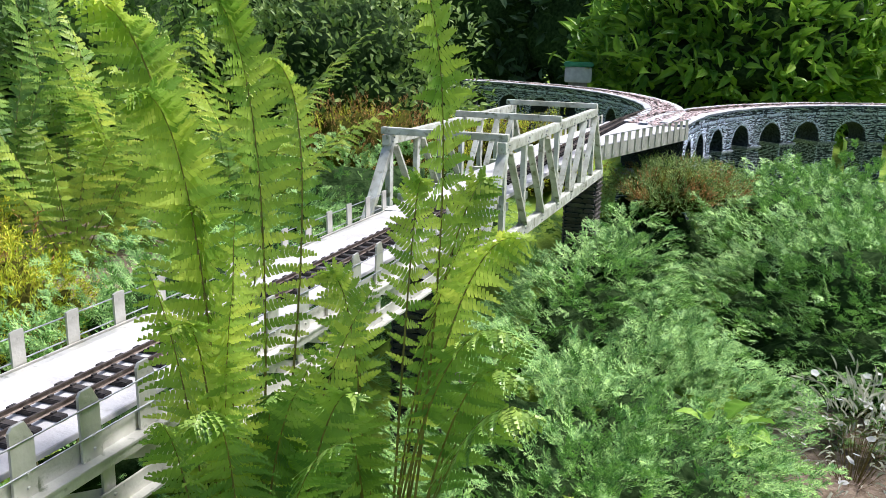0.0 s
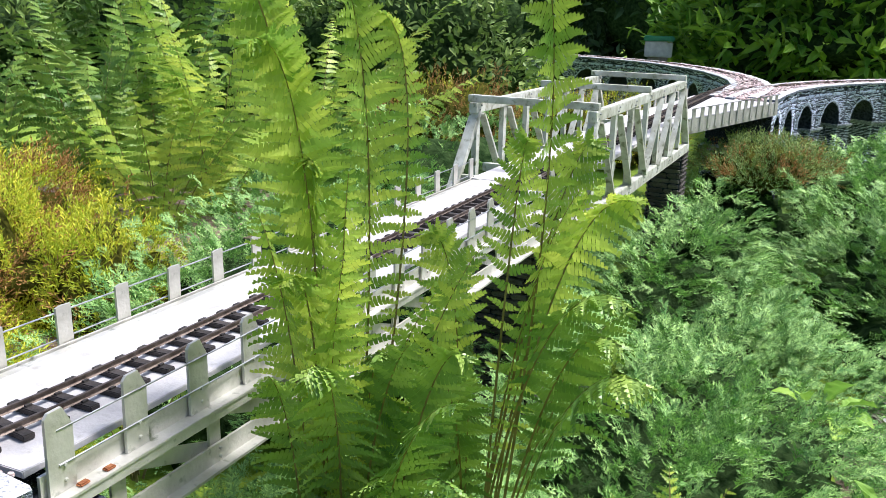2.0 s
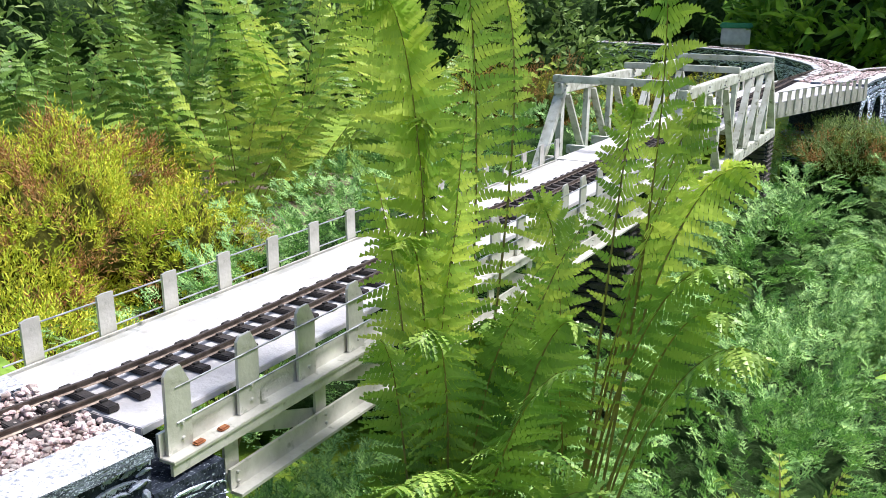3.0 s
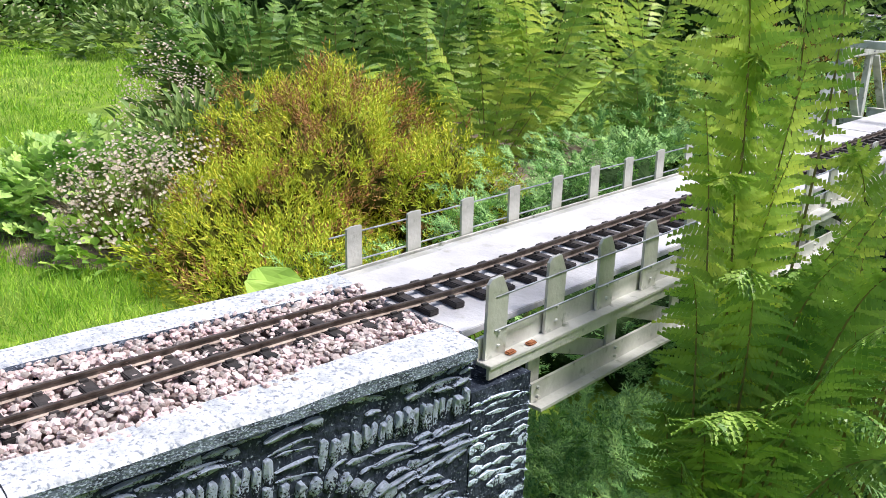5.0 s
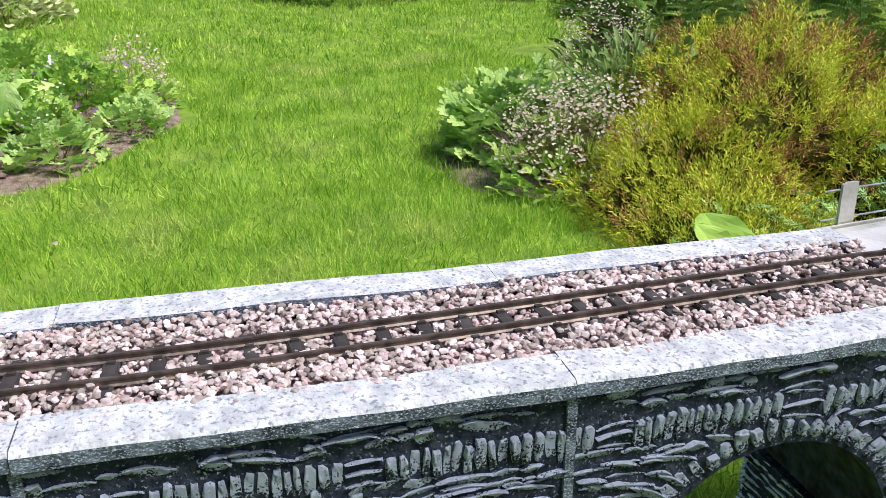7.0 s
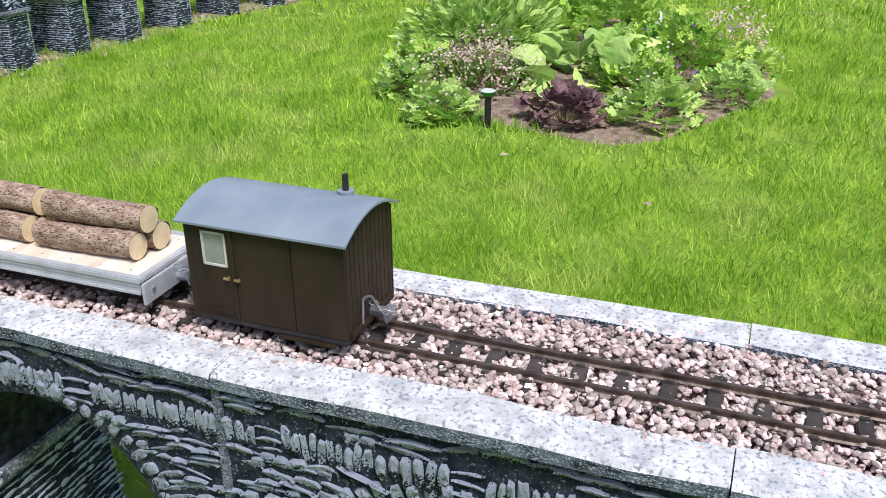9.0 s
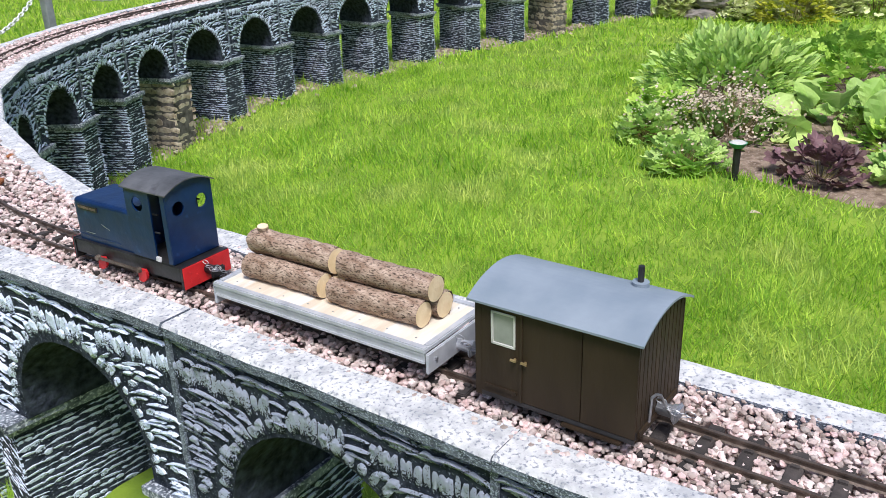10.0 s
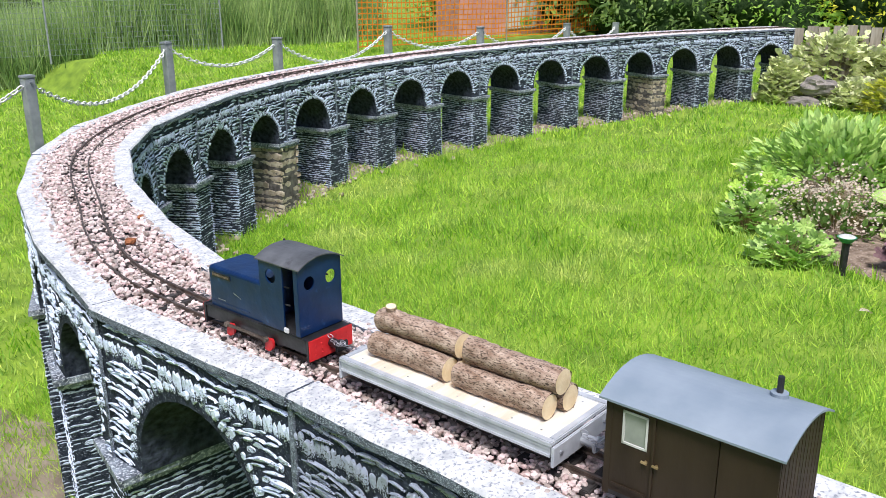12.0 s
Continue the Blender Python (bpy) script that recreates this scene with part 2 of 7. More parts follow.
M_POST = surface("grey_painted_post", (0.2, 0.22, 0.23), (0.32, 0.34, 0.35), 20, 0.6, bump=0.15)
M_CHAIN = surface("white_plastic_chain", (0.68, 0.68, 0.66), (0.82, 0.82, 0.8), 50, 0.5)
M_NET = surface("orange_barrier_net", (0.75, 0.2, 0.02), (0.85, 0.33, 0.04), 20, 0.5, through_light=0.3)
M_WIRE = surface("green_grey_wire", (0.2, 0.25, 0.22), (0.32, 0.36, 0.33), 20, 0.5)
M_TERRACOTTA = surface("pink_terracotta_render", (0.5, 0.24, 0.2), (0.62, 0.33, 0.28), 5, 0.9, bump=0.2)
M_FENCE = surface("weathered_fence_board", (0.2, 0.17, 0.13), (0.36, 0.32, 0.26), 12, 0.85, bump=0.4, stretch=(4, 4, 0.5), obj_random=0.2)
M_ROCK = surface("rockery_boulder", (0.12, 0.11, 0.1), (0.34, 0.3, 0.26), 9, 0.9, bump=0.8, bump_scale=40)
M_BOXGREEN = surface("green_plastic_lid", (0.02, 0.2, 0.09), (0.05, 0.3, 0.14), 20, 0.5)
M_CREAM = surface("cream_plastic", (0.5, 0.5, 0.46), (0.65, 0.65, 0.6), 20, 0.6)
M_TWIG = surface("dark_twig", (0.03, 0.02, 0.012), (0.1, 0.07, 0.045), 30, 0.9, gloss=0.1)


# ---- building helpers ----
def part(name, bm, material, parent=None, label="", smooth=False):
    me = bpy.data.meshes.new(name)
    bm.to_mesh(me)
    bm.free()
    me.materials.append(material)
    if smooth:
        for p in me.polygons:
            p.use_smooth = True
    ob = new(name, me)
    if parent:
        ob.parent = parent
    if label:
        ob["label"] = label
    return ob


def thing(name, label, category, m=None, group="", kind=""):
    ob = new(name)
    ob.empty_display_size = 0.05
    if m:
        ob.matrix_world = m
    return tagged(ob, label, category, group, kind)


def box(bm, x0, x1, y0, y1, z0, z1, m=None, bevel=0.0):
    r = bmesh.ops.create_cube(bm, size=1)["verts"]
    bmesh.ops.scale(bm, vec=(x1 - x0, y1 - y0, z1 - z0), verts=r)
    bmesh.ops.translate(bm, vec=((x0 + x1) / 2, (y0 + y1) / 2, (z0 + z1) / 2), verts=r)
    if bevel:
        es = list({e for v in r for e in v.link_edges})
        out = bmesh.ops.bevel(bm, geom=es, offset=bevel, segments=2, affect="EDGES")
        r = list({v for f in out["faces"] for v in f.verts} | {v for v in r if v.is_valid})
    if m:
        bmesh.ops.transform(bm, matrix=m, verts=r)
    return r


def boxed(*dims, bevel=0.0, m=None):
    bm = bmesh.new()
    box(bm, *dims, m=m, bevel=bevel)
    return bm


def rod(bm, a, b, r, seg=8, r2=None):
    a, b = Vector(a), Vector(b)
    d = b - a
    m = Matrix.Translation((a + b) / 2) @ d.to_track_quat("Z", "Y").to_matrix().to_4x4()
    return bmesh.ops.create_cone(bm, cap_ends=True, segments=seg, radius1=r, radius2=r if r2 is None else r2, depth=d.length, matrix=m)["verts"]


def rodded(a, b, r, seg=10, r2=None):
    bm = bmesh.new()
    rod(bm, a, b, r, seg, r2)
    return bm


def bar(bm, a, b, w, h):
    """A square bar from a to b, w across and h deep."""
    a, b = Vector(a), Vector(b)
    d = b - a
    m = Matrix.Translation((a + b) / 2) @ d.to_track_quat("X", "Z").to_matrix().to_4x4()
    return box(bm, -d.length / 2, d.length / 2, -w / 2, w / 2, -h / 2, h / 2, m)


def tri_mesh(name, verts, tris, material, parent=None, uvs=None, smooth=False):
    me = bpy.data.meshes.new(name)
    n = len(tris)
    me.vertices.add(len(verts))
    me.vertices.foreach_set("co", np.ascontiguousarray(verts, dtype=np.float32).ravel())
    me.loops.add(3 * n)
    me.loops.foreach_set("vertex_index", np.ascontiguousarray(tris, dtype=np.int32).ravel())
    me.polygons.add(n)
    me.polygons.foreach_set("loop_start", np.arange(0, 3 * n, 3, dtype=np.int32))
    me.polygons.foreach_set("use_smooth", np.full(n, bool(smooth)))
    me.update(calc_edges=True)
    if uvs is not None:
        layer = me.uv_layers.new(name="UVMap")
        layer.data.foreach_set("uv", np.ascontiguousarray(uvs[np.asarray(tris).ravel()], dtype=np.float32).ravel())
    me.materials.append(material)
    ob = new(name, me)
    if parent:
        ob.parent = parent
    return ob


def strew(proto, mats):
    """Copies of a little triangle mesh (verts, tris) at many 4 x 4 poses, as one big pair of arrays."""
    v, f = proto
    mats = np.asarray(mats, dtype=np.float64)
    out = np.einsum("nij,vj->nvi", mats[:, :3, :3], v) + mats[:, None, :3, 3]
    tris = f[None] + (np.arange(len(mats)) * len(v))[:, None, None]
    return out.reshape(-1, 3), tris.reshape(-1, 3)


def merge(pairs):
    vs, fs, k = [], [], 0
    for v, f in pairs:
        vs.append(v)
        fs.append(np.asarray(f) + k)
        k += len(v)
    return np.concatenate(vs), np.concatenate(fs)


def frames_from(points, up, spin, size, width=None):
    """Poses whose local z runs along up (n x 3), spun by spin about it, scaled by size."""
    n = len(points)
    up = up / np.linalg.norm(up, axis=1, keepdims=True)
    ref = np.where(np.abs(up[:, 2:3]) > 0.9, [[1.0, 0, 0]], [[0, 0, 1.0]])
    a = np.cross(ref, up)
    a /= np.linalg.norm(a, axis=1, keepdims=True)
    b = np.cross(up, a)
    c, s = np.cos(spin)[:, None], np.sin(spin)[:, None]
    x, y = a * c + b * s, b * c - a * s
    m = np.zeros((n, 4, 4))
    size = np.asarray(size).reshape(-1, 1) * np.ones((n, 1))
    w = size if width is None else np.asarray(width).reshape(-1, 1) * np.ones((n, 1))
    m[:, :3, 0], m[:, :3, 1], m[:, :3, 2], m[:, :3, 3] = x * w, y * w, up * size, points
    m[:, 3, 3] = 1
    return m


def leaf_proto(wide=0.4, fold=0.08, curl=0.15):
    """A pointed leaf along z, one long, folded along its rib and curled at the tip."""
    v = np.array([(0, 0, 0), (-wide / 2, fold, 0.3), (0, 0, 0.36), (wide / 2, fold, 0.3), (-wide / 2.6, fold - curl * 0.4, 0.68),
                  (0, -curl * 0.5, 0.7), (wide / 2.6, fold - curl * 0.4, 0.68), (0, -curl, 1.0)], dtype=float)
    f = np.array([(0, 2, 1), (0, 3, 2), (1, 2, 5), (1, 5, 4), (2, 3, 6), (2, 6, 5), (4, 5, 7), (5, 6, 7)])
    return v, f


def lobed_proto(lobes=5, cut=0.62):
    """A hand-shaped leaf with rounded lobes, dished, its stalk at the origin."""
    v, n = [(0, 0, 0.38)], 4 * lobes
    for i in range(n):
        a = -2.75 + 5.5 * i / (n - 1)
        r = 0.55 * (cut + (1 - cut) * abs(math.cos(i * math.pi / 4)) ** 0.7)
        v.append((r * math.sin(a), 0.04 * math.sin(i * 2.1) + 0.2 * r, 0.38 + r * math.cos(a)))
    v.append((0, 0, 0))
    f = [(0, i, i + 1) for i in range(1, n)] + [(0, n, n + 1), (0, n + 1, 1)]
    return np.array(v), np.array(f)


def paddle_proto(wide=0.6):
    """A broad wrinkled leaf with a wavy edge and a sunken rib, arching over."""
    v, f = [], []
    m, n = 10, 8
    for i in range(m + 1):
        t = i / m
        half = wide / 2 * math.sin(math.pi * min(1, 0.03 + t * 0.96) ** 1.25) ** 0.62 + 0.012
        for j in range(n + 1):
            q = 2 * j / n - 1
            v.append((q * half, 0.16 * abs(q) * half / wide * 2 + 0.035 * math.sin(t * 22 + abs(q) * 3) * abs(q) - 0.32 * t ** 2.2, t))
    for i in range(m):
        for j in range(n):
            a = i * (n + 1) + j
            f += [(a, a + 1, a + n + 2), (a, a + n + 2, a + n + 1)]
    return np.array(v), np.array(f)


def blade_proto():
    v = np.array([(-0.5, 0, 0), (0.5, 0, 0), (-0.4, 0.12, 0.5), (0.4, 0.12, 0.5), (0, 0.42, 1.0)], dtype=float)
    return v, np.array([(0, 1, 3), (0, 3, 2), (2, 3, 4)])


def kite(v, f, base, d, side, ln, w):
    i = len(v)
    v.extend([base, base + d * ln * 0.45 - side * w, base + d * ln, base + d * ln * 0.45 + side * w])
    f.extend([(i, i + 2, i + 1), (i, i + 3, i + 2)])


def shoot_proto(rng):
    """A heather shoot: a short stem bristling with fine leaves."""
    v, f = [], []
    for k in range(8):
        z, a = 0.08 + 0.8 * k / 8, k * 2.4 + rng.uniform(-0.4, 0.4)
        d = np.array([math.cos(a) * 0.8, math.sin(a) * 0.8, rng.uniform(0.5, 1.1)])
        d /= np.linalg.norm(d)
        side = np.cross(d, [0, 0, 1.0])
        kite(v, f, np.array([0, 0, z]), d, side / np.linalg.norm(side), rng.uniform(0.26, 0.42), 0.048)
    return np.array(v), np.array(f)


def plume_proto(rng):
    """A drooping juniper spray along z, its upper side towards +y: alternate twigs, each feathered with short needles."""
    v, f = [], []

    def needle(q, d, side, ln, w):
        i = len(v)
        v.extend([q - side * w, q + side * w, q + d * ln])
        f.append((i, i + 1, i + 2))
    for k in range(8):
        t = 0.04 + 0.96 * k / 8
        base = np.array([0.03 * math.sin(7 * t), 0.2 * math.sin(t * 2.6) - 0.2 * t * t, t * 0.86])
        s = -1 if k % 2 else 1
        a = s * rng.uniform(0.35, 0.85)
        d = np.array([math.sin(a), rng.uniform(-0.1, 0.3), math.cos(a)])
        d /= np.linalg.norm(d)
        ln = (0.46 - 0.22 * t) * rng.uniform(0.75, 1.25)
        side = np.cross(d, [0, 1, 0])
        side /= np.linalg.norm(side)
        up = np.cross(side, d)
        needle(base, d, side, ln * 1.1, 0.022)
        for j in range(3):
            q = base + d * ln * (0.14 + 0.3 * j)
            for e in (-1, 1):
                nd = d * 0.85 + side * e * rng.uniform(0.45, 0.85) + up * rng.uniform(-0.2, 0.6)
                nd /= np.linalg.norm(nd)
                needle(q, nd, np.cross(nd, up), ln * (0.5 - 0.08 * j), 0.028)
    return np.array(v), np.array(f)


def smooth_path(points, step):
    """Catmull-Rom through the control points, resampled at an even step. Returns n x 2 places."""
    p = [np.array(q, float) for q in points]
    p = [2 * p[0] - p[1]] + p + [2 * p[-1] - p[-2]]
    fine = []
    for i in range(1, len(p) - 2):
        for u in np.linspace(0, 1, 40, endpoint=False):
            a, b, c, d = p[i - 1], p[i], p[i + 1], p[i + 2]
            fine.append(0.5 * (2 * b + (c - a) * u + (2 * a - 5 * b + 4 * c - d) * u * u + (3 * b - a - 3 * c + d) * u ** 3))
    fine.append(p[-2])
    fine = np.array(fine)
    s = np.concatenate([[0], np.cumsum(np.linalg.norm(np.diff(fine, axis=0), axis=1))])
    n = max(2, int(round(s[-1] / step)) + 1)
    t = np.linspace(0, s[-1], n)
    return np.stack([np.interp(t, s, fine[:, 0]), np.interp(t, s, fine[:, 1])], 1)


def tangents(p):
    d = np.gradient(p, axis=0)
    return d / np.linalg.norm(d, axis=1, keepdims=True)


# ---- the plan ----
DECK = 0.50           # top of the coping, and of the rails
WIDE = 0.275          # width over the coping
# the line down the middle of the viaduct, from the bridge round the lawn
NEAR_NODES = [(0.965, 1.395), (0.912, 0.94), (0.845, 0.487), (0.785, 0.015), (0.708, -0.477), (0.655, -0.945)]
BEND_LINE = [(0.655, -0.945), (0.52, -1.28), (0.345, -1.62), (0.14, -1.93), (-0.13, -2.2), (-0.42, -2.41), (-0.645, -2.5)]
FAR_LINE = [(-0.645, -2.5), (-1.03, -2.655), (-1.42, -2.745), (-1.85, -2.79), (-2.29, -2.805), (-2.73, -2.77), (-3.16, -2.705), (-3.58, -2.595),
            (-3.99, -2.455), (-4.38, -2.285), (-4.77, -2.115), (-5.15, -1.905), (-5.52, -1.68), (-5.86, -1.43)]
bend = smooth_path(BEND_LINE, 0.42)
NODES = NEAR_NODES + [tuple(q) for q in bend[1:-1]] + FAR_LINE
LEFT_LINE = [(1.12, 6.2), (1.12, 7.2), (0.82, 8.2), (0.3, 9.05), (-0.45, 9.65), (-1.3, 9.95), (-2.2, 10.05)]
RIGHT_LINE = [(1.23, 6.12), (1.30, 7.02), (1.58, 7.83), (2.08, 8.48), (2.7, 8.8), (3.5, 8.95), (4.3, 9.0)]


def ground_z(x, y):
    """Lawn, nearly level; the bank falls away to the east of the railway and under the bridge."""
    x, y = np.asarray(x, float), np.asarray(y, float)
    z = -0.02 - 0.075 * np.clip((-1.0 - y) / 1.2, 0, 1) - 0.045 * np.exp(-((x + 0.95) ** 2 + (y + 2.6) ** 2) / 0.4)
    line = 0.72 + 0.16 * np.clip(y, -1, 1.4)
    curve = np.where(y < -0.9, np.clip((-0.9 - y) * 0.72, 0, 40), 0)
    east = np.clip((x + curve - line - 0.12) / 0.5, 0, 1)
    z = z - 0.40 * east * east * (3 - 2 * east)
    ravine = np.clip((y - 1.35) / 0.5, 0, 1) * np.exp(-((x - 0.95) / 0.55) ** 2) * np.clip((6.3 - y) / 0.5, 0, 1)
    z = z - 0.3 * ravine * (1 - east)
    rise = np.clip((y - 6.0) / 3.0, 0, 1)
    z = z + 0.2 * rise * np.clip((x + 1) / 2, 0, 1)
    return z + 0.012 * np.sin(3.1 * x + 1.3 * y) + 0.01 * np.sin(5.3 * y - 2.0 * x)


def make_ground():
    xs = np.concatenate([np.linspace(-60, -9, 14), np.linspace(-8.8, 6, 120), np.linspace(6.5, 60, 14)])
    ys = np.concatenate([np.linspace(-60, -9, 14), np.linspace(-8.8, 13, 150), np.linspace(13.5, 60, 14)])
    gx, gy = np.meshgrid(xs, ys)
    v = np.stack([gx.ravel(), gy.ravel(), ground_z(gx, gy).ravel()], 1)
    nx = len(xs)
    i = (np.arange(len(ys) - 1)[:, None] * nx + np.arange(nx - 1)[None]).ravel()
    f = np.concatenate([np.stack([i, i + 1, i + nx + 1], 1), np.stack([i, i + nx + 1, i + nx], 1)])
    ob = tri_mesh("ground", v, f, M_LAWN, smooth=True)
    tagged(ob, "mown green lawn falling away beside the railway", "lawn", kind="structure")


make_ground()


# ---- the viaduct ----
def stone_mesh(seed, k=9):
    """A chipped slab of slate, one wide and one high, standing proud along y. Its map runs 0 to 1 from foot to head."""
    r = random.Random(seed)
    ring = []
    for i in range(k):
        a = 2 * math.pi * (i + 0.5) / k + r.uniform(-0.12, 0.12)
        e = 0.5 * r.uniform(0.9, 1.06)
        ca, sa = math.cos(a), math.sin(a)
        q = max(abs(ca), abs(sa)) ** 0.92
        ring.append((e * ca / q, e * sa / q))
    v = [(x, 0.0, z) for x, z in ring] + [(x * 0.95, max(0.3, 0.75 + 0.4 * z + r.uniform(-0.2, 0.2)), z * 0.88 + r.uniform(-0.05, 0.06)) for x, z in ring] + [(r.uniform(-0.25, 0.25), r.uniform(0.6, 1.0), r.uniform(-0.15, 0.15))]
    f = []
    for i in range(k):
        j = (i + 1) % k
        f += [(i, j, k + j), (i, k + j, k + i), (k + i, k + j, 2 * k)]
    v = np.array(v)
    uv = np.stack([v[:, 0] + 0.5, np.clip(v[:, 2] + 0.5, 0, 1)], 1)
    return v, np.array(f), uv


def sliver_mesh(seed, k=5):
    """A long flat flake, tapering to both ends and overhanging along its upper lip."""
    r = random.Random(seed)
    tops, feet = [], []
    skew = r.uniform(-0.12, 0.12)
    for i in range(k):
        x = -0.5 + i / (k - 1) + (r.uniform(-0.06, 0.06) if 0 < i < k - 1 else 0)
        full = max(0.2, 1 - abs(2 * x + skew) ** 3.2)
        tops.append((x, 0.5 * full * r.uniform(0.55, 1.15)))
        feet.append((x, -0.5 * full * r.uniform(0.5, 1.15)))
    ring = tops + feet[::-1]
    n = len(ring)
    v = [(x, 0.0, z) for x, z in ring] + [(x * 0.97, (0.95 if z > 0 else 0.4) * r.uniform(0.75, 1.15), z * 0.86) for x, z in ring]
    f = []
    for i in range(n):
        j = (i + 1) % n
        f += [(i, n + j, j), (i, n + i, n + j)]
    for i in range(k - 1):
        a, b, c, d = n + i, n + i + 1, n + n - 1 - i, n + n - 2 - i
        f += [(a, c, b), (b, c, d)]
    v = np.array(v)
    return v, np.array(f), np.stack([v[:, 0] + 0.5, np.clip(v[:, 2] + 0.5, 0, 1)], 1)


STONES = [stone_mesh(40 + i) for i in range(9)]
SLIVERS = [sliver_mesh(140 + i) for i in range(9)]
CHIPS = [stone_mesh(80 + i, 6) for i in range(7)]
STONE_DATA = []
SLIVER_DATA = []
for heap, (sv, sf, suv) in [(STONE_DATA, q) for q in STONES] + [(SLIVER_DATA, q) for q in SLIVERS]:
    tmp = tri_mesh("stone", sv, sf, M_STONE, uvs=suv)
    heap.append(tmp.data)
    bpy.data.objects.remove(tmp)

ARCH_Z, IMPOST_Z = 0.245, 0.215


def stone_plan(length, rng, pier):
    """Places (u, z, width, height, turn) of the stones on one face: u from 0 to length between two pier middles."""
    plan = []
    mid = length / 2
    rad = length / 2 - pier
    u = 0.004
    tall = rng.uniform(0.08, 0.2)
    while u < length - 0.004:                      # stones on end, in bundles, with flat ones between
        if tall <= 0:
            w = rng.uniform(0.025, 0.05)
            for zz in (0.419, 0.431, 0.443):
                plan.append((u + w / 2, zz + rng.uniform(-0.002, 0.002), w, rng.uniform(0.006, 0.009), rng.uniform(-0.16, 0.16)))
            u += w
            tall = rng.uniform(0.08, 0.22)
            continue
        w = rng.uniform(0.0075, 0.0135)
        plan.append((u + w / 2, 0.431 + rng.uniform(-0.003, 0.003), w * 0.84, rng.uniform(0.028, 0.039), rng.uniform(-0.1, 0.1)))
        u += w
        tall -= w
    n = 30
    for i in range(n + 1):                         # the ring of the arch
        a = math.pi * i / n
        hh, w = rng.uniform(0.018, 0.03), math.pi * rad / n * rng.uniform(0.65, 0.92)
        rr = rad + 0.003 + hh / 2
        plan.append((mid + rr * math.cos(a), ARCH_Z + rr * math.sin(a), w, hh, a - math.pi / 2 + rng.uniform(-0.12, 0.12)))
    z = 0.48
    while z > IMPOST_Z + 0.002:                    # rough flat courses that dip and rise
        hh = rng.uniform(0.0075, 0.0115)
        if 0.412 < z - hh / 2 < 0.452:
            z -= 0.003
            continue
        u = -rng.uniform(0, 0.03)
        wave = rng.uniform(0, 6.28)
        while u < length:
            w = rng.choice((rng.uniform(0.014, 0.03), rng.uniform(0.03, 0.06)))
            c = u + w / 2
            dx, dz = c - mid, z - hh / 2 - ARCH_Z
            reach = math.hypot(max(abs(dx) - w * 0.3, 0), max(dz, 0))
            sparse = z > 0.455 and rng.random() < 0.3      # fewer stones right under the coping
            if not sparse and reach > rad + 0.024 and w * 0.3 < c < length - w * 0.3:
                slope = 0.35 * (1 if dx > 0 else -1) * max(0.0, 1 - (reach - rad - 0.024) / 0.03)
                plan.append((c, z - hh / 2 + 0.0035 * math.sin(c * 24 + wave) + rng.uniform(-0.002, 0.002), w * 1.05, hh * rng.uniform(0.8, 1.35), slope + 0.08 * math.cos(c * 24 + wave) + rng.uniform(-0.17, 0.17)))
            u += w
        z -= hh
    return plan


